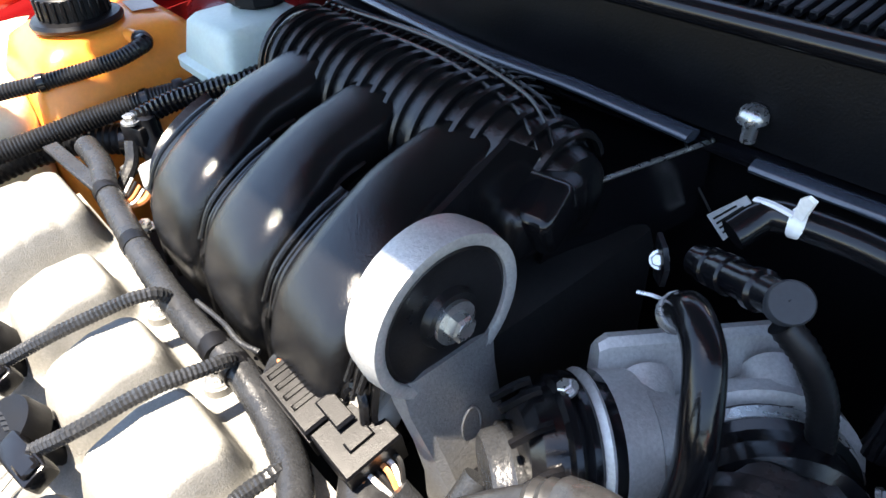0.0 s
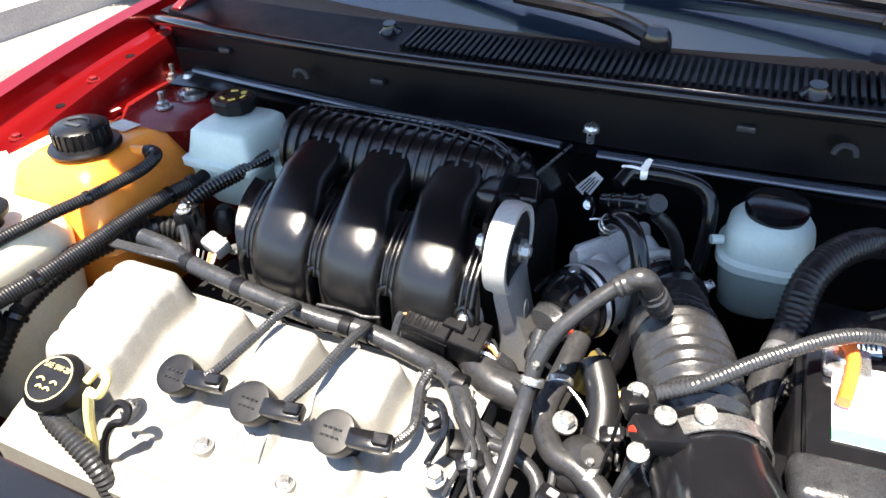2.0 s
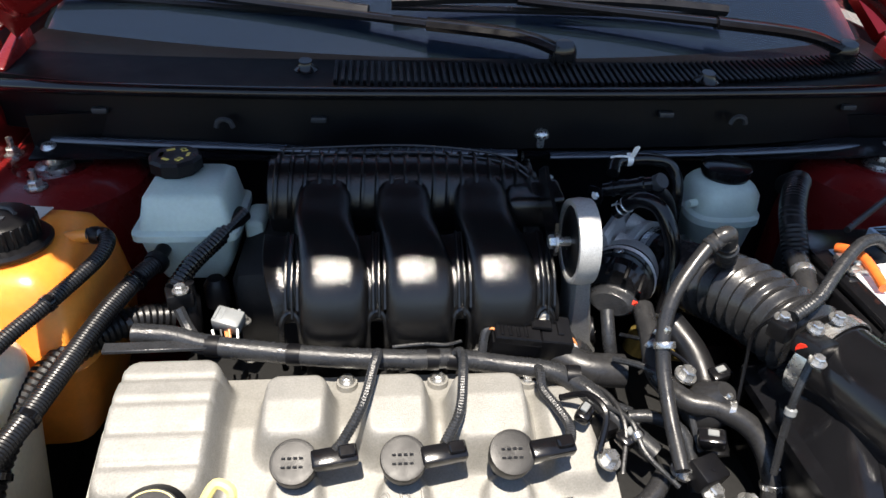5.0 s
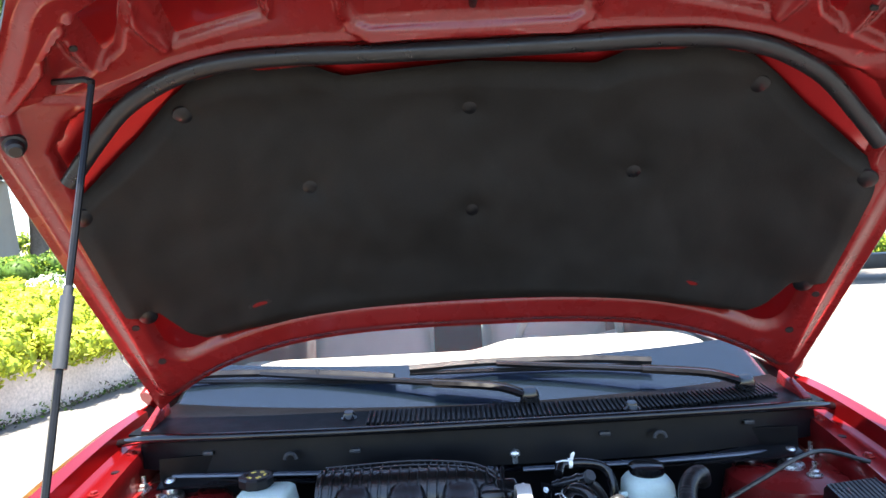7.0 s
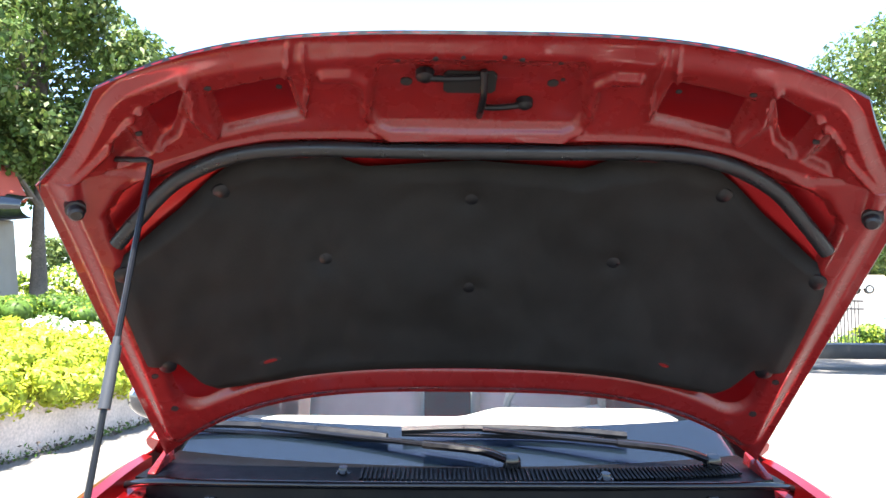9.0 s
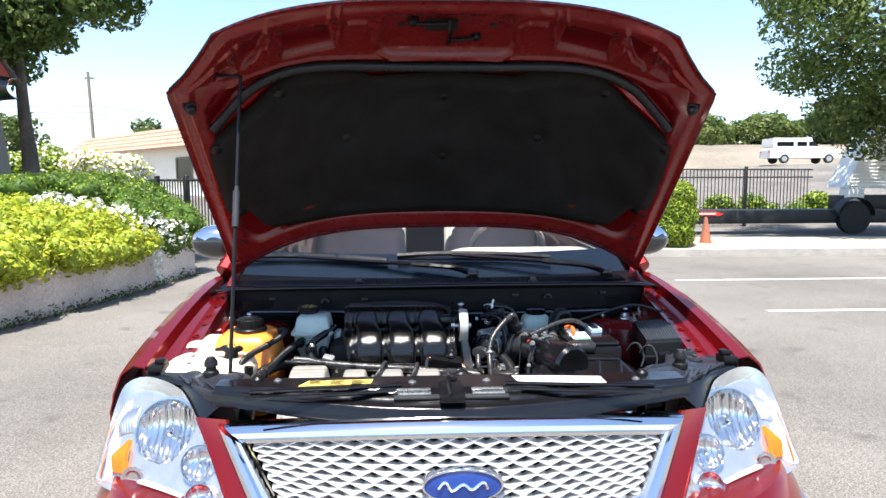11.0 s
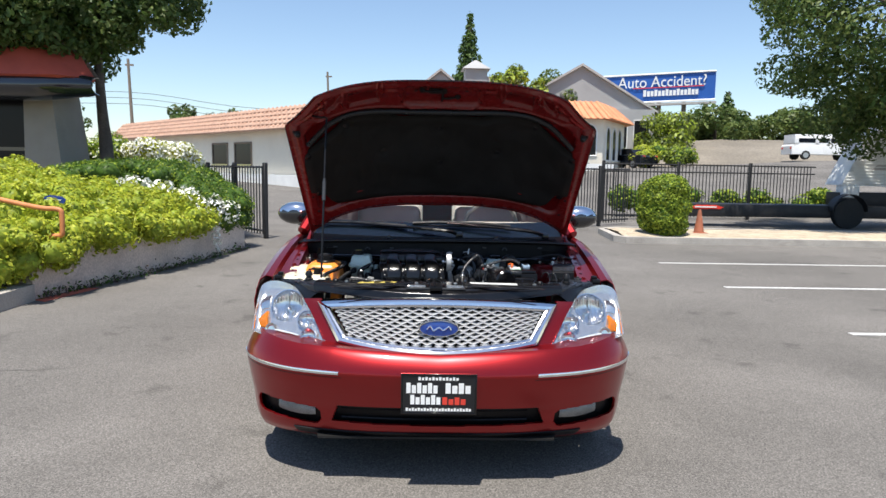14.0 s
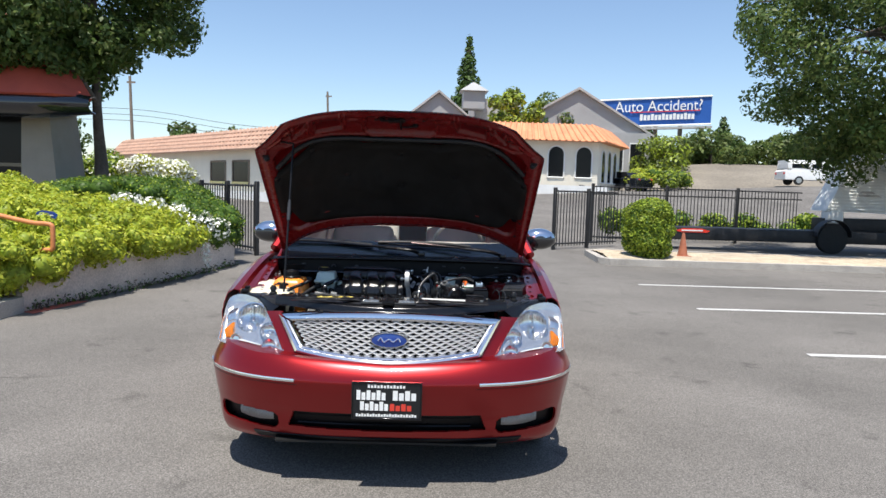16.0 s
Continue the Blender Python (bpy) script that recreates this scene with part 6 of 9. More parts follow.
part("lifting_loop", bm, BLACK, engine)

for k, w in enumerate((0.013, 0.012, 0.013, 0.012, 0.010, 0.011)):
    bm = B()
    x = -0.232 + 0.0225 * k
    yc = 0.706
    zt = vc_top(x, yc)
    tube(bm, [(x, yc + 0.011, vc_top(x, yc + 0.011) + 0.0005), (x + 0.001, yc, zt + 0.0005), (x, yc - 0.011, vc_top(x, yc - 0.011) + 0.0005)], 0.0016, 6, 3)
    tube(bm, [(x, yc + 0.010, vc_top(x, yc + 0.010) + 0.0005), (x + w * 0.6, yc + 0.009, vc_top(x + w, yc + 0.009) + 0.0005), (x + w, yc - 0.004, vc_top(x + w, yc - 0.004) + 0.0005)], 0.0016, 6, 3)
    part("raised_mark", bm, ALU_W, engine, "raised casting mark")
bm = B()
tube(bm, [(-0.415, 0.655, 0.735), (-0.385, 0.640, 0.728), (-0.350, 0.632, 0.715), (-0.315, 0.625, 0.690), (-0.30, 0.62, 0.65)], 0.013, 12, 10, rib=0.0016, pitch=0.006)
part("front_sleeve", bm, LOOM, engine, "grey corrugated sleeve below the oil cap")
bm = B()
lathe(bm, (-0.405, 0.668, 0.742), (-0.6, 0.2, 0.4), [(0, 0.013), (0.010, 0.013), (0.011, 0.016), (0.018, 0.016), (0.020, 0.012), (0.028, 0.010)], 16)
part("sleeve_plug", bm, STEEL, engine)
# intake
bm = B()
PC = (1.100, 0.880)
loft(bm, [[Vector((x, PC[0] + r * math.cos(a), PC[1] + (r + 0.004) * math.sin(a))) for a in [2 * math.pi * k / 32 for k in range(32)]] for x, r in ((-0.335, 0.03), (-0.330, 0.048), (-0.315, 0.050), (-0.10, 0.051), (-0.03, 0.048), (0.01, 0.042), (0.035, 0.030), (0.042, 0.01))])
intake = part("intake_manifold", bm, MANI, engine, "glossy black moulded intake with three runners")
RUN = [(0.0, 0.912, 0.700), (0.12, 0.898, 0.750), (0.24, 0.889, 0.800), (0.34, 0.894, 0.828), (0.40, 0.903, 0.848), (0.47, 0.920, 0.866), (0.54, 0.943, 0.881), (0.60, 0.966, 0.892), (0.68, 0.992, 0.900), (0.82, 1.030, 0.905), (0.92, 1.055, 0.912), (1.0, 1.080, 0.918)]


def run_frame(t):
    a, b = Vector((0, *smooth_tab(RUN, max(0, t - 0.01)))), Vector((0, *smooth_tab(RUN, min(1, t + 0.01))))
    d = (b - a).normalized()
    n = Vector((0, -d.z, d.y))
    return Vector((0, *smooth_tab(RUN, t))), n if n.z > 0 or n.y < 0 else -n


def runner(x0):
    bm = B()
    rings = []
    for k in range(41):
        t = k / 40
        c, n = run_frame(t)
        w = 0.0425 - 0.0055 * step(0.60 - t, 0.24) - 0.004 * max(0, (t - 0.85) / 0.15)
        h = 0.028 - 0.006 * step(0.60 - t, 0.24)
        c += n * 0.005 * step(0.74 - t, 0.2)
        xx = x0 - 0.016 * step(0.62 - t, 0.3)
        pr = []
        for q in range(28):
            a = 2 * math.pi * q / 28
            ca, sa = math.cos(a), math.sin(a)
            pr.append(c + Vector((xx + w * math.copysign(abs(ca) ** 0.52, ca), 0, 0)) + n * (h * math.copysign(abs(sa) ** (0.66 if sa > 0 else 0.5), sa) - h))
        rings.append(pr)
    loft(bm, rings)
    part("runner", bm, MANI, intake, "curved black runner", angle=60)
    # pressed crease lines down each side
    for sx in (-1, 1):
        bm = B()
        tube(bm, [run_frame(t)[0] + Vector((x0 + sx * (0.0425 if t < 0.5 else 0.036) - 0.016 * step(0.62 - t, 0.3), 0, 0)) - run_frame(t)[1] * 0.024 for t in (0.05, 0.2, 0.35, 0.5, 0.65, 0.78)], 0.0028, 6, 6)
        part("runner_flange", bm, MANI, intake)


for x0 in (-0.240, -0.136, -0.032):
    runner(x0)
for x0 in (-0.188, -0.084, 0.020, -0.292):
    bm = B()
    sheet(bm, lambda u, v: run_frame(0.24 + 0.42 * v)[0] + Vector((x0 + (u - 0.5) * 0.036 - 0.016 * step(0.20 - 0.42 * v, 0.3), 0, 0)) - run_frame(0.24 + 0.42 * v)[1] * (0.017 + 0.006 * math.sin(math.pi * u)), 10, 16, 0.004)
    part("runner_web", bm, MANI, intake)
    bm = B()
    pts = [(x0 - 0.0115, 0.903, 0.735), (x0 - 0.0115, 0.905, 0.795), (x0 - 0.008, 0.908, 0.812), (x0, 0.910, 0.818), (x0 + 0.008, 0.908, 0.812), (x0 + 0.0115, 0.905, 0.795), (x0 + 0.0115, 0.903, 0.735)]
    tube(bm, pts, 0.0042, 8, 5)
    part("arch_rim", bm, MANI, intake)
    bm = B()
    tube(bm, [run_frame(t)[0] + Vector((x0 + 0.010, 0, 0)) - run_frame(t)[1] * 0.011 for t in (0.34, 0.45, 0.56, 0.64)], 0.0026, 6, 6)
    tube(bm, [run_frame(t)[0] + Vector((x0 - 0.004, 0, 0)) - run_frame(t)[1] * 0.011 for t in (0.34, 0.45, 0.56, 0.64)], 0.0022, 6, 6)
    tube(bm, [run_frame(t)[0] + Vector((x0 + 0.003, 0, 0)) - run_frame(t)[1] * 0.0125 for t in (0.30, 0.42, 0.54, 0.64)], 0.0018, 6, 6)
    part("web_rib", bm, MANI, intake)
# plenum with its ribs and ladder seam
for k in range(19):
    x = -0.322 + 0.0190 * k
    r = 0.0530 - 0.010 * max(0, (x + 0.06) / 0.08)
    bm = B()
    tube(bm, [(x + 0.004 * math.sin(a), PC[0] + r * math.cos(a), PC[1] + (r + 0.004) * math.sin(a)) for a in [math.radians(20 + 14 * q) for q in range(13)]], 0.0030, 5, 2)
    part("plenum_rib", bm, MANI, intake)
for dz, dy in ((0.0, 0.0), (0.004, 0.014), (-0.002, 0.028)):
    bm = B()
    tube(bm, [(-0.32, 1.118 + dy, 0.930 + dz), (-0.15, 1.115 + dy, 0.937 + dz), (-0.04, 1.100 + dy, 0.934 + dz), (0.0, 1.086 + dy, 0.927 + dz), (0.022, 1.074 + dy, 0.917 + dz)], 0.0016, 6, 8)
    part("seam_rail", bm, MANI, intake)
for k in range(28):
    t = k / 27
    x = -0.315 + 0.330 * t
    dd = max(0, (x + 0.06) / 0.10)
    bm = B()
    p0 = Vector((x, 1.118 - 0.035 * dd, 0.932 - 0.020 * dd))
    tube(bm, [p0, p0 + Vector((0.003, 0.016, 0.004)), p0 + Vector((0.006, 0.030, -0.002))], 0.0014, 5, 3)
    part("seam_rung", bm, MANI, intake)
bm = B()
box(bm, (-0.015, 1.02, 0.865), (0.05, 1.10, 0.910), 0.012, 3)
part("plenum_end", bm, MANI, intake)

# roll mount: alloy ring with a rubber core, an arm below and a bracket to the bulkhead
mc = Vector((0.061, 0.944, 0.893))
bm = B()
loft(bm, [ring(mc + Vector((x, 0, 0)), (1, 0, 0), r, 44) for x, r in ((-0.012, 0.045), (-0.0135, 0.048), (-0.0128, 0.0525), (0.0, 0.0545), (0.0128, 0.0525), (0.0135, 0.048), (0.012, 0.045), (0.0, 0.0445), (-0.012, 0.045))], False)
mount = part("roll_mount", bm, ALU, engine, "cast alloy roll mount ring with a rubber core")
bm = B()
lathe(bm, mc - Vector((0.011, 0, 0)), (1, 0, 0), [(0, 0.042), (0.002, 0.0455), (0.020, 0.0455), (0.022, 0.042), (0.020, 0.036), (0.021, 0.02), (0.026, 0.018)], 32)
part("mount_rubber", bm, RUBBER, mount, "black rubber core")
bm = B()
tube(bm, [mc - Vector((0.036, 0, 0)), mc, mc + Vector((0.026, 0, 0))], 0.006, 10, 2)
for sx in (-1, 1):
    bolt(bm, mc + Vector((sx * (0.028 if sx < 0 else 0.015), 0, 0)), (sx, 0, 0), 0.009, 0.009, 0.014)
part("mount_bolt", bm, STEEL, mount)
bm = B()
rings = []
for t, y, z, w, d in ((0, 0.945, 0.862, 0.011, 0.036), (0.2, 0.945, 0.835, 0.012, 0.034), (0.5, 0.950, 0.795, 0.014, 0.030), (0.8, 0.955, 0.760, 0.018, 0.030), (1, 0.960, 0.725, 0.024, 0.034)):
    rings.append([Vector((0.062 + 0.018 * t + sx * w, y + sy * d, z)) for sx, sy in ((-1, -0.8), (-0.7, -1), (0.7, -1), (1, -0.8), (1, 0.8), (0.7, 1), (-0.7, 1), (-1, 0.8))])
loft(bm, rings)
part("mount_arm", bm, ALU_D, mount, "cast alloy arm", angle=30)
bm = B()
oval = Vector((0.0835, 0.950, 0.805))
tube(bm, [oval + Vector((0.003 * math.sin(a) * -0.3, 0.008 * math.cos(a), 0.015 * math.sin(a))) for a in [2 * math.pi * k / 16 for k in range(17)]], 0.0009, 6, 2)
part("cast_oval", bm, ALU_D, mount, "plain raised oval mark")
bm = B()
lathe(bm, (0.092, 0.945, 0.752), (1, -0.25, 0.25), [(0, 0.020), (0.010, 0.018), (0.011, 0.014), (0.004, 0.013), (0.004, 0.0)], 24)
part("arm_boss", bm, BLACK, mount, "dark hollow boss")
bm = B()
x = 0.034
prism(bm, [(x, 0.935, 0.878), (x, 0.960, 0.872), (x, 1.03, 0.905), (x, 1.06, 0.935), (x, 1.03, 0.955), (x, 0.945, 0.918)], (-0.005, 0, 0))
prism(bm, [(0.022, 1.10, 0.880), (0.022, 1.118, 0.876), (0.047, 1.256, 0.872), (0.047, 1.256, 0.80), (0.022, 1.06, 0.80)], (0.004, 0, 0))
box(bm, (0.018, 1.030, 0.878), (0.062, 1.072, 0.916), 0.008, 3, (25, 0, 10))
part("mount_bracket", bm, BLACK_GLOSS, mount, "black mount bracket")
bm = B()
tube(bm, [(0.0235, 1.112, 0.8785), (0.0365, 1.185, 0.8760), (0.0495, 1.257, 0.8735)], 0.0022, 6, 4)
part("bracket_edge", bm, STEEL, mount, "bright bare edge of the bracket")
bm = B()
lathe(bm, (0.077, 1.257, 0.884), (0, -0.1, 1), [(0, 0.006), (0.017, 0.006), (0.018, 0.008), (0.019, 0.0120), (0.023, 0.0120), (0.028, 0.0095), (0.031, 0.005), (0.0312, 0.0)], 20)
part("bracket_bolt", bm, STEEL, mount, "bright bracket bolt")

# wiring looms
bm = B()
tube(bm, [(-0.475, 0.90, 0.800), (-0.43, 0.898, 0.796), (-0.383, 0.886, 0.790), (-0.30, 0.876, 0.784), (-0.241, 0.871, 0.780), (-0.19, 0.868, 0.778), (-0.14, 0.869, 0.774), (-0.095, 0.874, 0.770), (-0.03, 0.868, 0.762), (0.025, 0.850, 0.765), (0.06, 0.812, 0.765), (0.090, 0.775, 0.750), (0.12, 0.745, 0.735)], 0.0128, 14, 10, rib=0.0005, pitch=0.011)
loom = part("wiring_loom", bm, LOOM, engine, "grey taped wiring loom across the valve cover")
for pts in ([(-0.19, 0.868, 0.782), (-0.187, 0.858, 0.796), (-0.188, 0.848, 0.800), (-0.192, 0.83, 0.800), (-0.203, 0.78, 0.792), (-0.222, 0.748, 0.775), (-0.232, 0.738, 0.768)],
            [(-0.097, 0.874, 0.774), (-0.090, 0.866, 0.788), (-0.088, 0.848, 0.794), (-0.092, 0.81, 0.798), (-0.100, 0.765, 0.790), (-0.118, 0.735, 0.775)],
            [(0.0, 0.868, 0.762), (0.006, 0.845, 0.772), (0.004, 0.82, 0.768), (0.014, 0.79, 0.768), (0.022, 0.76, 0.768), (0.012, 0.73, 0.772), (-0.008, 0.722, 0.778)]):
    bm = B()
    tube(bm, pts, 0.0062, 8, 8, rib=0.0008, pitch=0.0035)
    part("coil_lead", bm, LOOM, loom)
for x, y, z in ((-0.10, 0.874, 0.770), (-0.125, 0.871, 0.773), (-0.385, 0.886, 0.790), (-0.29, 0.875, 0.783), (0.04, 0.838, 0.77)):
    bm = B()
    lathe(bm, (x - 0.004, y, z), (1, -0.1, 0), [(0, 0.0130), (0.008, 0.0134), (0.016, 0.0130)], 14)
    part("tape_band", bm, BLACK, loom)
for pts, m, r in (([(-0.17, 0.880, 0.786), (-0.13, 0.884, 0.786), (-0.105, 0.884, 0.784), (-0.085, 0.890, 0.784)], LOOM, 0.0022), ([(-0.028, 0.902, 0.80), (-0.045, 0.900, 0.806), (-0.056, 0.890, 0.795), (-0.060, 0.878, 0.77)], LOOM, 0.006), ([(0.045, 0.83, 0.765), (0.06, 0.80, 0.762), (0.085, 0.805, 0.752), (0.108, 0.80, 0.745)], LOOM, 0.006), ([(-0.40, 0.90, 0.775), (-0.42, 0.925, 0.79), (-0.43, 0.935, 0.81)], LOOM, 0.007), ([(-0.375, 0.93, 0.785), (-0.372, 0.915, 0.772), (-0.38, 0.90, 0.768)], COPPER, 0.004)):
    bm = B()
    tube(bm, pts, r, 8, 8)
    part("branch_lead", bm, m, loom)
CN = Matrix.Translation((0.002, 0.898, 0.785)) @ pose(0, 0, 0, 12, 9, 0)


def cn(x, y, z):
    return CN @ Vector((x, y, z))


def cn_box(bm, lo, hi, k=0.9):
    cx, cy = (lo[0] + hi[0]) / 2, (lo[1] + hi[1]) / 2
    loft(bm, [[cn(cx + (x - cx) * q, cy + (y - cy) * q, z) for x, y in ((lo[0], lo[1]), (hi[0], lo[1]), (hi[0], hi[1]), (lo[0], hi[1]))] for z, q in ((lo[2], k), (lo[2] + 0.002, 1), (hi[2] - 0.002, 1), (hi[2], k))])


bm = B()
cn_box(bm, (-0.050, -0.024, -0.022), (0.008, 0.024, 0.018), 0.94)
cn_box(bm, (-0.052, -0.0245, 0.004), (0.010, 0.0245, 0.008), 0.99)
conn = part("loom_connector", bm, BLACK, engine, "large black wiring connector", angle=30)
bm = B()
cn_box(bm, (0.009, -0.022, -0.022), (0.050, 0.022, 0.016), 0.94)
part("connector_half", bm, BLACK, conn, angle=30)
bm = B()
cn_box(bm, (-0.004, -0.007, 0.0175), (0.022, 0.007, 0.023), 0.85)
part("connector_latch", bm, BLACK, conn, angle=30)
bm = B()
cn_box(bm, (0.030, -0.010, 0.0155), (0.038, 0.010, 0.019), 0.85)
part("connector_rib", bm, BLACK, conn, angle=30)
bm = B()
for k in range(4):
    cn_box(bm, (-0.044 + 0.010 * k, -0.020, 0.0172), (-0.040 + 0.010 * k, 0.020, 0.0184))
part("connector_rib", bm, BLACK, conn)
for k in range(6):
    bm = B()
    tube(bm, [cn(0.044, -0.013 + 0.005 * k, -0.004), cn(0.056, -0.012 + 0.005 * k, -0.006 + 0.004 * (k % 2)), cn(0.068, -0.006 + 0.002 * k, -0.014)], 0.0021, 6, 3)
    part("bare_wire", bm, (COPPER, LABEL_W, INK)[k % 3], conn, "thin bare wire")
for k in range(3):
    bm = B()
    tube(bm, [cn(-0.042, -0.008 + 0.007 * k, 0.006), cn(-0.052, -0.006 + 0.006 * k, 0.012), cn(-0.064, -0.002 + 0.003 * k, 0.0)], 0.0021, 6, 3)
    part("bare_wire", bm, COPPER, conn, "thin bare wire")
bm = B()
tube(bm, [cn(0.064, 0, -0.012), cn(0.085, 0.0, -0.03), cn(0.09, -0.02, -0.06)], 0.010, 10, 5)
part("taped_tail", bm, LOOM, conn)
bm = B()
box(bm, (0.004, 0.908, 0.780), (0.038, 0.932, 0.806), 0.005, 2, (12, -8, 10))
box(bm, (0.010, 0.911, 0.770), (0.032, 0.929, 0.812), 0.004, 2, (12, -8, 10))
part("lift_plug", bm, BEIGE, engine, "cream plastic plug")
# bracket bar and sensors at the end of the head
bm = B()
box(bm, (-0.50, 0.868, 0.796), (-0.385, 0.884, 0.801), 0.001, 1, (0, 4, 6))
part("bracket_bar", bm, LOOM, engine, "flat grey bracket bar")
bm = B()
box(bm, (-0.390, 0.920, 0.780), (-0.354, 0.946, 0.802), 0.004, 2, (18, 10, -14))
sensor = part("sensor_plug", bm, PLUGGREY, engine, "pale grey sensor plug")
for k in range(4):
    bm = B()
    box(bm, (-0.387 + 0.008 * k, 0.924, 0.801 - 0.0014 * k), (-0.383 + 0.008 * k, 0.942, 0.805 - 0.0014 * k), 0.001, 1, (18, 10, -14))
    part("plug_rib", bm, PLUGGREY, sensor)
for k in range(4):
    bm = B()
    tube(bm, [(-0.388 + 0.010 * k, 0.914, 0.792), (-0.384 + 0.009 * k, 0.904, 0.784), (-0.378 + 0.006 * k, 0.896, 0.780)], 0.0016, 6, 3)
    part("plug_wire", bm, (LABEL_W, INK, COPPER, LABEL_W)[k], sensor)
bm = B()
lathe(bm, (-0.425, 0.955, 0.76), (0.05, 0, 1), [(0, 0.014), (0.05, 0.014), (0.055, 0.010), (0.075, 0.009)], 14)
box(bm, (-0.447, 0.935, 0.805), (-0.415, 0.965, 0.828), 0.004, 2, (0, 0, 20))
lathe(bm, (-0.395, 0.985, 0.78), (0, 0, 1), [(0, 0.016), (0.03, 0.016), (0.04, 0.01)], 14)
part("vacuum_valve", bm, BLACK, engine, "small black vacuum valve")
for p in ((-0.432, 0.922, 0.775), (-0.360, 0.955, 0.770), (-0.343, 0.90, 0.758), (-0.062, 0.90, 0.752), (-0.425, 0.94, 0.832)):
    bm = B()
    bolt(bm, p, (0, 0, 1), 0.007, 0.008, 0.010)
    part("steel_fitting", bm, STEEL, engine)
bm = B()
tube(bm, [(-0.436, 0.95, 0.828), (-0.42, 0.985, 0.842), (-0.395, 1.03, 0.852), (-0.37, 1.08, 0.862)], 0.012, 12, 10, rib=0.0016, pitch=0.006)
part("corrugated_sleeve", bm, BLACK_GLOSS, engine, "short black corrugated sleeve")

TAGQ = ((0.063, 1.25, 0.809), (0.091, 1.25, 0.842), (0.104, 1.25, 0.832), (0.083, 1.25, 0.792))
# throttle body and its hoses: local axes along the flange, out to the duct and up
TD = Vector((0.52, 0.845, -0.10)).normalized()
TF = Vector((0.84, -0.53, 0.0)).normalized()
TU = TF.cross(TD).normalized() * (1 if TF.cross(TD).z > 0 else -1)


def tbp(d, f, u):
    return Vector((0.160, 1.072, 0.848)) + TD * d + TF * f + TU * u


def tb_block(bm, d0, d1, prof, rnd=0.006):
    """A cast bar along the flange with the given section, its ends drawn in."""
    cf, cu = sum(p[0] for p in prof) / len(prof), sum(p[1] for p in prof) / len(prof)
    rings = []
    for d, k in ((d0, 0.80), (d0 + rnd, 1.0), (d1 - rnd, 1.0), (d1, 0.80)):
        rings.append([tbp(d, cf + (f - cf) * k, cu + (u - cu) * k) for f, u in prof])
    loft(bm, rings)


bm = B()
tb_block(bm, -0.066, 0.066, [(-0.016, -0.006), (-0.012, 0.004), (-0.006, 0.006), (-0.001, 0.002), (0.008, -0.024), (0.008, -0.032), (0.000, -0.036), (-0.012, -0.030)])
tb_block(bm, -0.050, 0.060, [(-0.02, -0.02), (0.004, -0.024), (0.014, -0.050), (0.016, -0.09), (-0.03, -0.09)])
nk = Vector((0.139, 0.980, 0.810))
lathe(bm, nk + TD * 0.056, -TD, [(0, 0.036), (0.006, 0.040), (0.018, 0.041), (0.020, 0.044), (0.046, 0.0455), (0.050, 0.047), (0.054, 0.043)], 36)
tc = Vector((0.208, 1.074, 0.774))
ta = Vector((0.62, -0.76, 0.18)).normalized()
lathe(bm, tc - ta * 0.045, ta, [(0, 0.050), (0.035, 0.056), (0.040, 0.064), (0.052, 0.065), (0.054, 0.058)], 40)
tb = part("throttle_body", bm, ALU, engine, "cast alloy throttle body", angle=30)
for d in (-0.036, 0.046):
    bm = B()
    ax = (TF * 0.80 - TU * 0.10 - TD * 0.15).normalized()
    p = tbp(d, 0.008, -0.018)
    lathe(bm, p, ax, [(0, 0.0165), (0.018, 0.0140), (0.030, 0.0130), (0.032, 0.0115)], 20)
    part("bolt_boss", bm, ALU, tb)
    bm = B()
    bolt(bm, p + ax * 0.032, ax, 0.0068, 0.008, 0.0095)
    part("throttle_bolt", bm, STEEL, tb)
bm = B()
prism(bm, [tbp(-0.020, 0.010, -0.034), tbp(0.002, 0.010, -0.032), tbp(0.008, 0.014, -0.046), tbp(-0.004, 0.016, -0.062), tbp(-0.022, 0.014, -0.054)], TF * 0.007)
part("cast_pad", bm, ALU, tb, angle=20)
bm = B()
lathe(bm, nk + TD * 0.012, -TD, [(-0.014, 0.042), (0.0, 0.046), (0.006, 0.0465), (0.008, 0.042), (0.012, 0.0455), (0.016, 0.0460), (0.018, 0.041), (0.022, 0.0445), (0.026, 0.0445), (0.028, 0.040), (0.040, 0.036), (0.046, 0.028), (0.048, 0.010)], 36)
motor = part("throttle_motor", bm, BLACK_GLOSS, tb, "black ribbed throttle motor cap", angle=30)
bm = B()
sd2 = TD.cross(Vector((0, 0, 1))).normalized()
for a in (-0.9, -0.3, 0.3, 0.9):
    o = nk - TD * 0.018 + (Vector((0, 0, 1)) * math.cos(a) + sd2 * math.sin(a)) * 0.041
    tube(bm, [o, o - TD * 0.010 - Vector((0, 0, 0.004)), o - TD * 0.024 - Vector((0, 0, 0.014))], 0.003, 6, 3)
part("motor_rib", bm, BLACK_GLOSS, motor)
bm = B()
bolt(bm, nk - TD * 0.006 + Vector((-0.006, 0.006, 0.042)), (-0.3, -0.3, 0.9), 0.005, 0.005, 0.007)
part("motor_screw", bm, STEEL, motor)
bm = B()
pc = nk - TD * 0.028
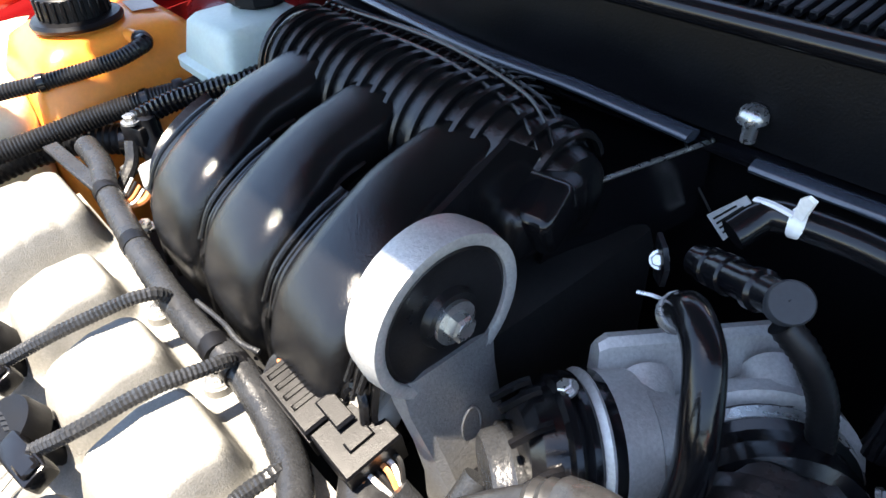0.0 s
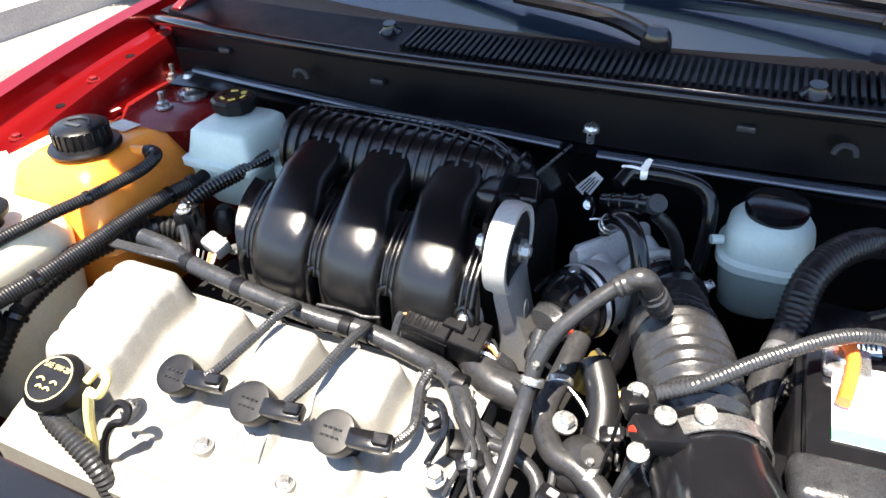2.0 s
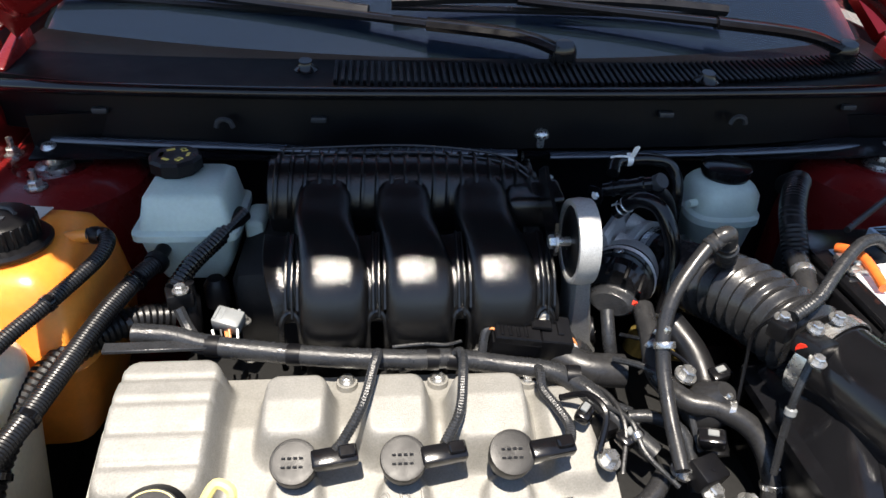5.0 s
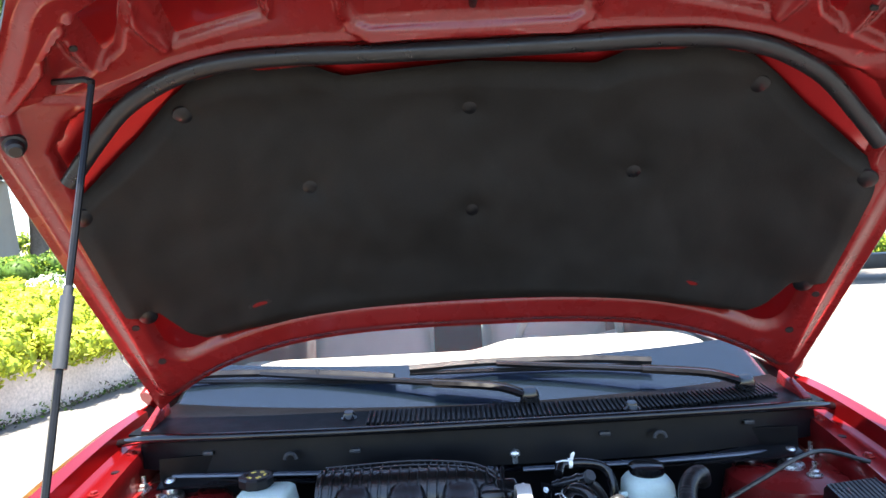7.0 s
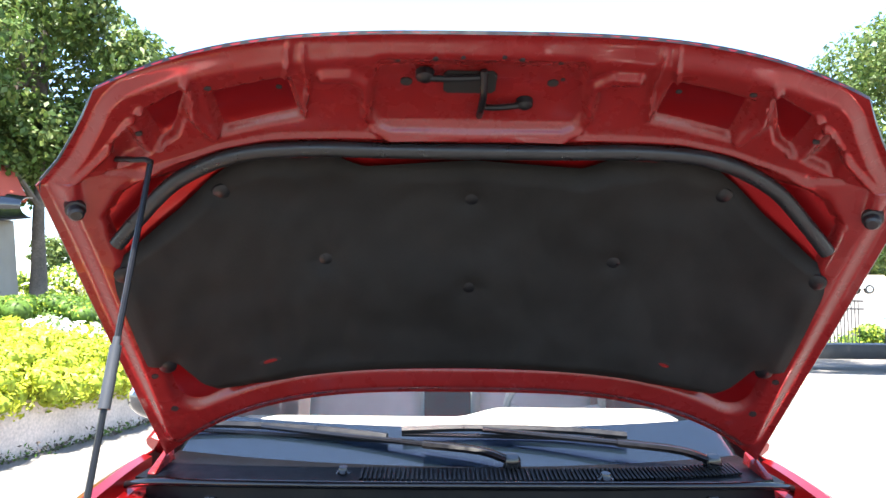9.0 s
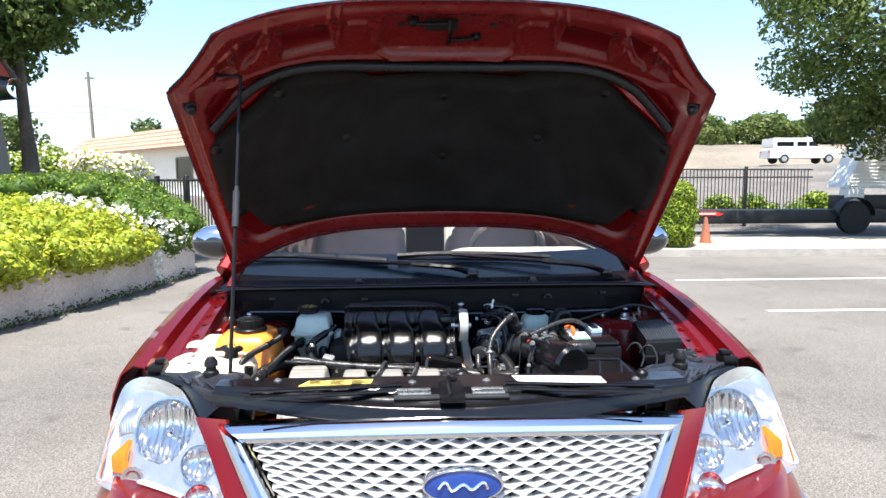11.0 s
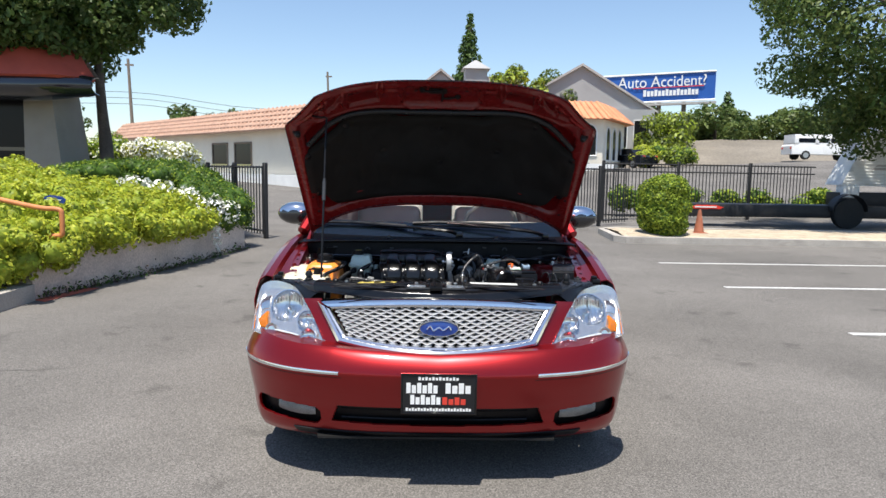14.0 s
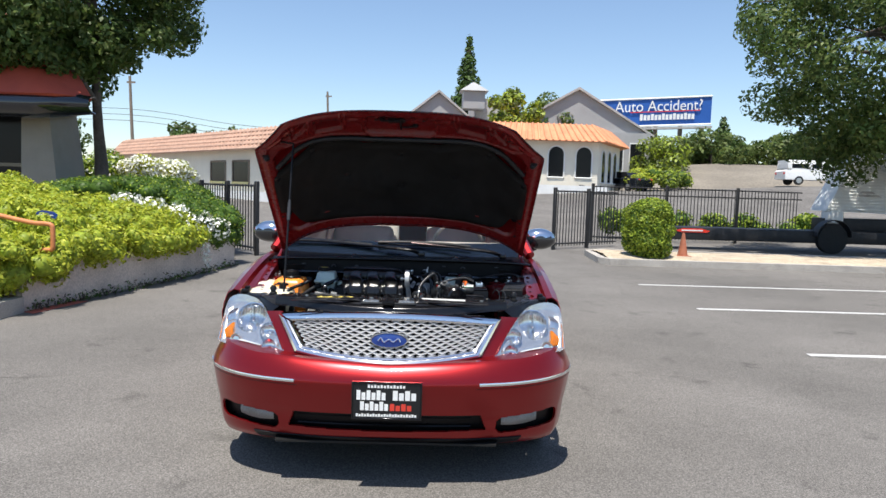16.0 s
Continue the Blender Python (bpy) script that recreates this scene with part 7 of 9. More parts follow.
loft(bm, [ring(pc - TD * h + Vector((0, -0.004, -0.012)), TD, r, 24, r * 0.62) for h, r in ((-0.012, 0.028), (0.0, 0.030), (0.004, 0.033), (0.010, 0.033), (0.012, 0.030), (0.020, 0.028), (0.023, 0.024))])
part("motor_plug", bm, LOOM, motor, "grey wiring plug")
bm = B()
tube(bm, [pc - TD * 0.03 + Vector((0.0, 0, -0.02)), pc - TD * 0.05 + Vector((0.01, -0.01, -0.05)), pc - TD * 0.055 + Vector((0.02, -0.02, -0.09))], 0.009, 10, 5)
part("motor_lead", bm, LOOM, motor)
bm = B()
loft(bm, [ring(tc + ta * h, ta, r, 40) for h, r in ((0.008, 0.048), (0.008, 0.056), (0.014, 0.0585), (0.024, 0.0585), (0.028, 0.054), (0.036, 0.053), (0.040, 0.056), (0.052, 0.056), (0.056, 0.048))], False)
part("duct_collar", bm, BLACK_GLOSS, tb, "glossy black duct collar", angle=30)
bm = B()
loft(bm, [ring(tc + ta * h, ta, r, 40) for h, r in ((0.0142, 0.0582), (0.0142, 0.0596), (0.0235, 0.0596), (0.0235, 0.0582))], False)
bolt(bm, tc + ta * 0.019 + Vector((0.055, 0.028, 0.018)), (0.7, 0.3, 0.5), 0.006, 0.010, 0.008)
part("duct_clamp", bm, STEEL, tb, "steel duct clamp")
bm = B()
tube(bm, [(0.146, 1.055, 0.872), (0.154, 1.044, 0.890), (0.167, 1.030, 0.905), (0.186, 1.012, 0.902), (0.200, 0.995, 0.876), (0.207, 0.985, 0.845), (0.206, 0.972, 0.805), (0.198, 0.955, 0.765), (0.185, 0.935, 0.73)], 0.0108, 14, 10)
part("vent_hose", bm, BLACK_GLOSS, engine, "glossy black vent hose")
for k in range(2):
    bm = B()
    o = Vector((0.150, 1.049, 0.881)) + Vector((0.006, -0.008, 0.012)) * k * 0.6
    lathe(bm, o, (0.4, -0.45, 0.75), [(0, 0.0112), (0.0012, 0.0122), (0.0024, 0.0112)], 18)
    part("spring_clip", bm, STEEL, engine)
bm = B()
tube(bm, [(0.146, 1.045, 0.890), (0.138, 1.040, 0.893), (0.130, 1.036, 0.893)], 0.0012, 6, 3)
part("clip_ear", bm, STEEL, engine)
# vacuum fitting beyond the flange
bm = B()
ea, eb = Vector((0.134, 1.092, 0.888)), Vector((0.200, 1.062, 0.914))
ed = (eb - ea).normalized()
lathe(bm, ea, ed, [(0, 0.0064), (0.002, 0.0101), (0.012, 0.0101), (0.013, 0.0118), (0.017, 0.0118), (0.018, 0.0101), (0.024, 0.0101), (0.025, 0.0121), (0.033, 0.0121), (0.034, 0.0105), (0.052, 0.0105), (0.053, 0.0124), (0.058, 0.0124), (0.060, 0.0101), (0.080, 0.0095), (0.083, 0.0064)], 24)
egr = part("vacuum_fitting", bm, BLACK_GLOSS, engine, "glossy black vacuum fitting", angle=30)
bm = B()
en = Vector((0.35, -0.62, 0.70)).normalized()
lathe(bm, eb - en * 0.004, en, [(0, 0.0118), (0.011, 0.0118), (0.0125, 0.0108), (0.0126, 0.0)], 28)
part("fitting_cap", bm, GREYPL, egr, "flat round cap")
bm = B()
tube(bm, [eb + Vector((0.002, -0.004, -0.010)), eb + Vector((0.018, 0.0, -0.026)), eb + Vector((0.032, 0.006, -0.055)), eb + Vector((0.040, 0.012, -0.10))], 0.0085, 12, 6, rib=0.0008, pitch=0.005)
part("fitting_hose", bm, RUBBER, egr)
bm = B()
prism(bm, [(0.112, 1.086, 0.900), (0.124, 1.074, 0.901), (0.130, 1.070, 0.890), (0.128, 1.072, 0.874), (0.118, 1.080, 0.872), (0.112, 1.086, 0.884)], (-0.002, -0.003, 0.0005))
part("screw_tab", bm, BLACK_GLOSS, egr, angle=20)
bm = B()
bolt(bm, (0.119, 1.076, 0.888), (0.2, -0.8, 0.5), 0.0044, 0.005, 0.0062)
part("valve_screw", bm, STEEL, egr)
bm = B()
tube(bm, [(0.148, 1.10, 0.91), (0.158, 1.118, 0.920), (0.180, 1.122, 0.922), (0.210, 1.130, 0.918), (0.240, 1.138, 0.908), (0.256, 1.135, 0.892), (0.261, 1.125, 0.865), (0.260, 1.115, 0.80)], 0.0100, 14, 8)
part("vacuum_hose", bm, BLACK_GLOSS, engine, "black vacuum hose with a white cable tie")
bm = B()
lathe(bm, (0.170, 1.119, 0.9225), (1, 0.2, 0.05), [(0, 0.0088), (0.002, 0.0098), (0.007, 0.0098), (0.009, 0.0088)], 14)
prism(bm, [(0.173, 1.111, 0.931), (0.179, 1.109, 0.931), (0.183, 1.106, 0.946), (0.179, 1.104, 0.949), (0.175, 1.107, 0.945)], (0.001, 0.002, 0.001))
tube(bm, [(0.173, 1.113, 0.930), (0.160, 1.115, 0.930), (0.148, 1.120, 0.926)], 0.003, 6, 4, flat=0.5)
part("cable_tie", bm, LABEL_W, engine, "white cable tie")
bm = B()
prism(bm, [(TAGQ[0]), (TAGQ[1]), (TAGQ[2]), (TAGQ[3])], (0.0005, -0.002, 0.0005))
tag = part("paper_tag", bm, LABEL_W, engine, "white paper tag with dark print", smooth=False)
bm = B()
tq = [Vector(q) for q in TAGQ]
for k in range(4):
    a, b = tq[3].lerp(tq[0], 0.18 + 0.19 * k), tq[2].lerp(tq[1], 0.18 + 0.19 * k)
    dn = (tq[0] - tq[3]) * 0.07
    p0, p1 = a.lerp(b, 0.12), a.lerp(b, 0.85 - 0.12 * (k % 2))
    prism(bm, [p0 + Vector((0, -0.0022, 0)), p1 + Vector((0, -0.0022, 0)), p1 + dn + Vector((0, -0.0022, 0)), p0 + dn + Vector((0, -0.0022, 0))], (0.0, -0.0006, 0.0))
part("tag_print", bm, INK, tag, smooth=False)
bm = B()
tube(bm, [tq[0].lerp(tq[1], 0.1), tq[0] + Vector((-0.02, 0, 0.03)), tq[0] + Vector((-0.035, 0.0, 0.06))], 0.0012, 6, 3)
part("tag_string", bm, INK, tag)

# breather hose with its elbow
bm = B()
tube(bm, [(0.200, 0.885, 0.928), (0.175, 0.868, 0.908), (0.148, 0.845, 0.880), (0.134, 0.822, 0.848), (0.131, 0.795, 0.815), (0.130, 0.755, 0.785), (0.128, 0.70, 0.76)], 0.0084, 14, 8)
br = part("breather_hose", bm, RUBBER_D, engine, "grey rubber breather hose with a ribbed elbow")
bm = B()
lathe(bm, (0.192, 0.880, 0.921), (0.8, 0.3, 0.5), [(0, 0.0100), (0.003, 0.0112), (0.006, 0.0100), (0.009, 0.0112), (0.012, 0.0102), (0.024, 0.0100)], 16)
tube(bm, [(0.203, 0.885, 0.930), (0.214, 0.886, 0.935), (0.222, 0.893, 0.925), (0.232, 0.905, 0.895)], 0.0104, 14, 5)
lathe(bm, (0.224, 0.896, 0.915), (0.35, 0.4, -0.9), [(0, 0.0120), (0.006, 0.0120), (0.008, 0.0140), (0.012, 0.0140), (0.014, 0.0122), (0.018, 0.0140), (0.022, 0.0140), (0.024, 0.0125), (0.034, 0.0130)], 18)
part("hose_elbow", bm, RUBBER_D, br, "grey plastic elbow with a ribbed collar")
# hoses low between engine and battery
for pts, r, m, lb in (([(0.155, 0.93, 0.80), (0.150, 0.88, 0.79), (0.145, 0.83, 0.775), (0.165, 0.79, 0.770), (0.20, 0.775, 0.770), (0.235, 0.75, 0.755), (0.245, 0.71, 0.72), (0.235, 0.68, 0.66)], 0.0135, RUBBER_D, "curved grey coolant hose"),
                      ([(0.03, 0.905, 0.752), (0.07, 0.875, 0.748), (0.12, 0.87, 0.745)], 0.022, RUBBER_D, "thick grey coolant hose"),
                      ([(0.10, 0.79, 0.748), (0.13, 0.785, 0.75), (0.16, 0.765, 0.74), (0.165, 0.72, 0.70)], 0.008, LOOM, "small looped hose"),
                      ([(0.18, 0.90, 0.80), (0.20, 0.86, 0.78), (0.205, 0.82, 0.755), (0.20, 0.76, 0.71)], 0.018, RUBBER, "black hose"),
                      ([(0.13, 0.73, 0.725), (0.10, 0.70, 0.715), (0.06, 0.685, 0.705), (0.02, 0.672, 0.70)], 0.011, RUBBER_D, "hose over the head")):
    bm = B()
    tube(bm, pts, r, 12, 8)
    part("coolant_hose", bm, m, engine, lb)
bm = B()
lathe(bm, (0.165, 0.945, 0.715), (0.25, 0, 1), [(0, 0.018), (0.03, 0.018), (0.034, 0.013), (0.05, 0.012)], 16)
lathe(bm, (0.185, 0.935, 0.725), (1, -0.2, 0), [(0, 0.014), (0.05, 0.014), (0.055, 0.010)], 14)
part("brass_union", bm, BRASS, engine, "brass coolant union")
bm = B()
lathe(bm, (0.135, 0.945, 0.805), (0.3, -0.9, -0.2), [(0, 0.010), (0.02, 0.010)], 12)
part("lock_tab", bm, REDPART, engine, "small red lock tab")
bm = B()
lathe(bm, (0.245, 0.745, 0.885), (-0.7, -0.7, 0), [(0, 0.007), (0.006, 0.007)], 12)
part("lock_tab", bm, REDPART, engine, "small red lock tab")
bm = B()
lathe(bm, (0.19, 0.80, 0.74), (0.3, -0.3, 0.9), [(0, 0.028), (0.03, 0.028), (0.038, 0.022), (0.055, 0.012)], 20)
part("hose_joint", bm, RUBBER_D, engine)
for p in ((0.105, 0.79, 0.735), (0.14, 0.72, 0.735), (0.06, 0.73, 0.745), (0.17, 0.70, 0.72), (0.215, 0.70, 0.70), (0.17, 0.815, 0.785)):
    bm = B()
    bolt(bm, p, (0.2, -0.2, 1), 0.009, 0.012, 0.013)
    part("hose_clamp", bm, STEEL, engine)
for (a, b) in (((0.055, 0.765, 0.735), (0.085, 0.79, 0.76)), ((0.145, 0.70, 0.725), (0.185, 0.73, 0.75)), ((-0.165, 0.858, 0.762), (-0.145, 0.872, 0.776))):
    bm = B()
    box(bm, a, b, 0.004, 2, (15, 10, 25))
    part("small_plug", bm, BLACK, engine)
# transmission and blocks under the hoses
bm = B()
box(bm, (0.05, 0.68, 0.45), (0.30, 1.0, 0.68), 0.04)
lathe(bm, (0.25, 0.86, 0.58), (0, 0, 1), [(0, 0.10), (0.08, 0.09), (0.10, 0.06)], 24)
# near-black here too, for the shade beneath the hoses
part("gearbox", bm, SHADE_BLACK, engine)

# thin wires, plugs and clips low between the engine and the battery
wr = random.Random(17)
for k, (a, b, c, d) in enumerate((
        ((0.10, 0.86, 0.775), (0.13, 0.83, 0.785), (0.165, 0.80, 0.770), (0.175, 0.75, 0.73)),
        ((0.12, 0.90, 0.780), (0.15, 0.87, 0.790), (0.19, 0.84, 0.775), (0.215, 0.78, 0.74)),
        ((0.175, 0.94, 0.78), (0.195, 0.90, 0.795), (0.215, 0.86, 0.780), (0.23, 0.81, 0.745)),
        ((0.05, 0.83, 0.770), (0.075, 0.80, 0.775), (0.085, 0.76, 0.765), (0.075, 0.72, 0.735)),
        ((0.06, 0.80, 0.765), (0.09, 0.765, 0.770), (0.10, 0.73, 0.755), (0.13, 0.70, 0.735)),
        ((0.235, 0.785, 0.895), (0.226, 0.80, 0.86), (0.222, 0.79, 0.82), (0.215, 0.77, 0.77)),
        ((0.255, 0.74, 0.875), (0.24, 0.725, 0.84), (0.235, 0.715, 0.80), (0.23, 0.70, 0.75)),
        ((0.335, 0.79, 0.86), (0.345, 0.77, 0.83), (0.342, 0.75, 0.79), (0.33, 0.73, 0.75)),
        ((0.36, 0.90, 0.84), (0.350, 0.86, 0.815), (0.352, 0.82, 0.79), (0.358, 0.78, 0.76)),
        ((0.02, 0.80, 0.772), (0.045, 0.785, 0.790), (0.06, 0.76, 0.785), (0.05, 0.735, 0.755)))):
    bm = B()
    tube(bm, [a, b, c, d], wr.choice((0.0022, 0.003, 0.0042)), 8, 8, rib=0.0004 if k % 2 else 0.0, pitch=0.004)
    w = part("thin_wire", bm, (LOOM, BLACK_GLOSS, LOOM, RUBBER_D)[k % 4], engine, "thin sleeved wire")
    if k % 2 == 0:
        bm = B()
        m1 = Vector(b).lerp(Vector(c), 0.5)
        lathe(bm, m1 - (Vector(c) - Vector(b)).normalized() * 0.005, Vector(c) - Vector(b), [(0, 0.0045), (0.002, 0.0062), (0.008, 0.0062), (0.010, 0.0045)], 12)
        part("wire_clip", bm, (STEEL, PLUGGREY)[k % 4 // 2], w)
for p_, d_, r_ in (((0.150, 0.868, 0.790), (0.2, -0.9, -0.25), 0.0150), ((0.205, 0.775, 0.770), (0.9, -0.35, -0.2), 0.0150), ((0.245, 0.712, 0.722), (0.1, -0.4, -0.8), 0.0150), ((0.134, 0.815, 0.838), (0.0, -0.6, -0.75), 0.0122)):
    bm = B()
    lathe(bm, p_, d_, [(0, r_ * 0.94), (0.001, r_), (0.007, r_), (0.008, r_ * 0.94)], 18)
    bolt(bm, Vector(p_) + Vector((0.0, 0.002, r_)), (0.3, -0.2, 1), 0.004, 0.006)
    part("band_clamp", bm, STEEL, engine, "bright band clamp")
for (a, b, t_) in (((0.075, 0.745, 0.745), (0.105, 0.765, 0.762), 30), ((0.165, 0.735, 0.745), (0.195, 0.755, 0.765), -20), ((0.205, 0.815, 0.765), (0.232, 0.835, 0.785), 15), ((0.030, 0.765, 0.765), (0.052, 0.782, 0.780), 50)):
    bm = B()
    box(bm, a, b, 0.004, 2, (12, -8, t_))
    pl = part("small_plug", bm, BLACK_GLOSS, engine)
    bm = B()
    c0 = (Vector(a) + Vector(b)) / 2
    box(bm, c0 + Vector((-0.006, -0.004, 0.008)), c0 + Vector((0.006, 0.004, 0.012)), 0.001, 1, (12, -8, t_))
    part("plug_tab", bm, PLUGGREY, pl)

# ---- reservoirs, battery, filter box ----


def tank(bm, sec, bev=0.0, seg=28, pw=0.35):
    """A moulded tank: rounded rectangles (z, x0, x1, y0, y1) one above another."""
    rings = []
    for z, x0, x1, y0, y1 in sec:
        cx, cy, a, b = (x0 + x1) / 2, (y0 + y1) / 2, (x1 - x0) / 2, (y1 - y0) / 2
        rings.append([Vector((cx + a * math.copysign(abs(math.cos(t)) ** pw, math.cos(t)), cy + b * math.copysign(abs(math.sin(t)) ** pw, math.sin(t)), z)) for t in [2 * math.pi * k / seg for k in range(seg)]])
    loft(bm, rings)


# coolant bottle
cool = base("coolant_bottle", (-0.64, 0.98, 0.66), "orange coolant bottle with a black screw cap", "coolant bottle")
bm = B()
tank(bm, [(0.62, -0.72, -0.56, 0.90, 1.08), (0.70, -0.735, -0.535, 0.885, 1.10), (0.75, -0.74, -0.53, 0.880, 1.105), (0.756, -0.745, -0.525, 0.875, 1.11), (0.762, -0.74, -0.53, 0.880, 1.105), (0.83, -0.735, -0.54, 0.885, 1.10), (0.865, -0.72, -0.555, 0.90, 1.085), (0.878, -0.70, -0.575, 0.92, 1.065), (0.882, -0.66, -0.60, 0.95, 1.03)])
lathe(bm, (-0.625, 0.970, 0.87), (0, 0, 1), [(0, 0.044), (0.012, 0.042), (0.016, 0.036)], 28)
body = part("bottle", bm, ORANGE, cool, "translucent orange bottle", angle=50)
bm = B()
prof = [(0, 0.052), (0.004, 0.053), (0.008, 0.050), (0.010, 0.040), (0.034, 0.039), (0.038, 0.034), (0.0385, 0.0)]
lathe(bm, (-0.625, 0.970, 0.884), (0, 0, 1), prof, 36)
cap = part("cap", bm, BLACK, cool, "ribbed black screw cap")
rib_bm = B()
box(rib_bm, (0.0385, -0.0025, 0.010), (0.0415, 0.0025, 0.034), 0.001, 1)
rib = mesh_of(rib_bm, "cap_rib", BLACK)
for k in range(24):
    o = new("cap_rib", rib)
    o.matrix_basis = pose(-0.625, 0.970, 0.884, 0, 0, 15 * k)
    hang(o, cap)
bm = B()
tube(bm, [(-0.648, 0.972, 0.9235), (-0.635, 0.985, 0.9235), (-0.618, 0.985, 0.9235), (-0.604, 0.972, 0.9235)], 0.0025, 6, 4)
box(bm, (-0.640, 0.958, 0.9225), (-0.612, 0.965, 0.9240))
part("cap_print", bm, GREYPL, cap)
bm = B()
tube(bm, [(-0.580, 1.005, 0.868), (-0.562, 1.008, 0.870), (-0.545, 1.01, 0.870)], 0.009, 10, 3)
part("spout", bm, ORANGE, cool)
bm = B()
prism(bm, [(-0.655, 1.035, 0.8838), (-0.610, 1.030, 0.8838), (-0.606, 1.062, 0.8826), (-0.650, 1.068, 0.8826)], (0, 0, 0.0008))
part("bottle_sticker", bm, BEIGE, cool, smooth=False)

# washer bottle
wash = base("washer_bottle", (-0.68, 0.80, 0.62), "aged cream washer bottle with a black flip cap", "washer bottle")
bm = B()
tank(bm, [(0.55, -0.80, -0.60, 0.70, 0.86), (0.72, -0.82, -0.58, 0.68, 0.885), (0.80, -0.83, -0.575, 0.675, 0.89), (0.828, -0.825, -0.585, 0.685, 0.885), (0.838, -0.80, -0.61, 0.70, 0.87)])
tank(bm, [(0.70, -0.83, -0.70, 0.88, 1.08), (0.83, -0.825, -0.71, 0.885, 1.07), (0.852, -0.81, -0.73, 0.90, 1.05), (0.856, -0.79, -0.75, 0.92, 1.03)])
part("bottle", bm, POLY_Y, wash, "translucent cream bottle", angle=50)
bm = B()
lathe(bm, (-0.645, 0.80, 0.83), (0.1, 0, 1), [(0, 0.020), (0.028, 0.020), (0.030, 0.032), (0.037, 0.033), (0.040, 0.028), (0.0402, 0.0)], 28)
box(bm, (-0.690, 0.79, 0.858), (-0.67, 0.81, 0.866), 0.003)
wc = part("cap", bm, BLACK, wash, "black flip cap with yellow print")
bm = B()
for k, (dx, dy) in enumerate(((-0.012, 0.008), (0.0, 0.008), (0.012, 0.008), (-0.007, -0.008), (0.008, -0.008))):
    box(bm, (-0.641 + dx - 0.004, 0.80 + dy - 0.004, 0.8705), (-0.641 + dx + 0.004, 0.80 + dy + 0.004, 0.8715))
part("cap_print", bm, LABEL_Y, wc, smooth=False)
bm = B()
lathe(bm, (-0.585, 0.715, 0.72), (0.1, 0.05, 1), [(0, 0.016), (0.05, 0.016), (0.055, 0.010), (0.085, 0.010), (0.09, 0.014), (0.11, 0.013)], 14)
part("level_tube", bm, BLACK, wash)

# brake fluid reservoir
brk = base("brake_reservoir", (-0.445, 1.09, 0.78), "milky white brake fluid reservoir with a black cap", "brake reservoir")
bm = B()
tank(bm, [(0.77, -0.484, -0.400, 1.06, 1.14), (0.80, -0.496, -0.386, 1.045, 1.155), (0.842, -0.502, -0.378, 1.038, 1.160), (0.846, -0.510, -0.370, 1.030, 1.167), (0.855, -0.510, -0.370, 1.030, 1.167), (0.859, -0.501, -0.378, 1.038, 1.160), (0.898, -0.492, -0.386, 1.046, 1.156), (0.905, -0.484, -0.394, 1.054, 1.148)], seg=36, pw=0.22)
box(bm, (-0.372, 1.08, 0.80), (-0.345, 1.14, 0.848), 0.008)
part("tank", bm, POLY_W, brk, "milky white tank", angle=45)
bm = B()
lathe(bm, (-0.462, 1.128, 0.900), (0, 0, 1), [(0, 0.030), (0.008, 0.030), (0.010, 0.036), (0.024, 0.036), (0.028, 0.032), (0.0282, 0.0)], 10)
bc = part("cap", bm, BLACK, brk, "black cap with yellow print", angle=20)
bm = B()
for k in range(6):
    a = k * math.pi / 3
    p = Vector((-0.462 + 0.018 * math.cos(a), 1.128 + 0.018 * math.sin(a), 0.9285))
    box(bm, p - Vector((0.0055, 0.0022, 0.0003)), p + Vector((0.0055, 0.0022, 0.0006)), 0, 1, (0, 0, math.degrees(a) + 90))
    if k % 2:
        box(bm, p - Vector((0.0022, 0.0055, 0.0003)), p + Vector((0.0022, 0.0055, 0.0006)))
part("cap_print", bm, LABEL_Y, bc, smooth=False)
bm = B()
cyl(bm, (-0.47, 1.045, 0.832), (-0.475, 1.020, 0.826), 0.010)
part("outlet", bm, RUBBER, brk)

# power steering reservoir
ps = base("steering_reservoir", (0.332, 1.13, 0.76), "milky white power steering reservoir with a black cap", "steering reservoir")
bm = B()
tank(bm, [(0.755, 0.302, 0.362, 1.10, 1.16), (0.768, 0.290, 0.374, 1.088, 1.172), (0.826, 0.281, 0.383, 1.079, 1.181), (0.832, 0.276, 0.388, 1.074, 1.186), (0.842, 0.276, 0.388, 1.074, 1.186), (0.847, 0.281, 0.383, 1.079, 1.181), (0.874, 0.283, 0.381, 1.081, 1.179), (0.884, 0.290, 0.374, 1.088, 1.172), (0.892, 0.300, 0.364, 1.098, 1.162)], seg=36, pw=0.62)
part("tank", bm, POLY_W, ps, "milky white tank")
bm = B()
lathe(bm, (0.332, 1.13, 0.892), (0, 0, 1), [(0, 0.034), (0.006, 0.036), (0.016, 0.036), (0.020, 0.030), (0.0202, 0.0)], 28)
part("cap", bm, BLACK_GLOSS, ps, "glossy black cap")
bm = B()
tube(bm, [(0.282, 1.10, 0.862), (0.275, 1.098, 0.862), (0.268, 1.095, 0.862)], 0.006, 8, 2)
part("nipple", bm, POLY_W, ps)

# intake bellows and clamp
bel = base("intake_bellows", (0.265, 0.88, 0.78), "black corrugated rubber intake bellows with a steel clamp", "air duct")
bm = B()
tube(bm, [(0.238, 1.035, 0.785), (0.246, 0.990, 0.802), (0.258, 0.935, 0.826), (0.274, 0.875, 0.840), (0.285, 0.83, 0.843), (0.296, 0.79, 0.842)], 0.049, 28, 8, rib=0.0075, pitch=0.0165)
part("bellows", bm, RUBBER_M, bel, "corrugated black bellows", angle=60)
bm = B()
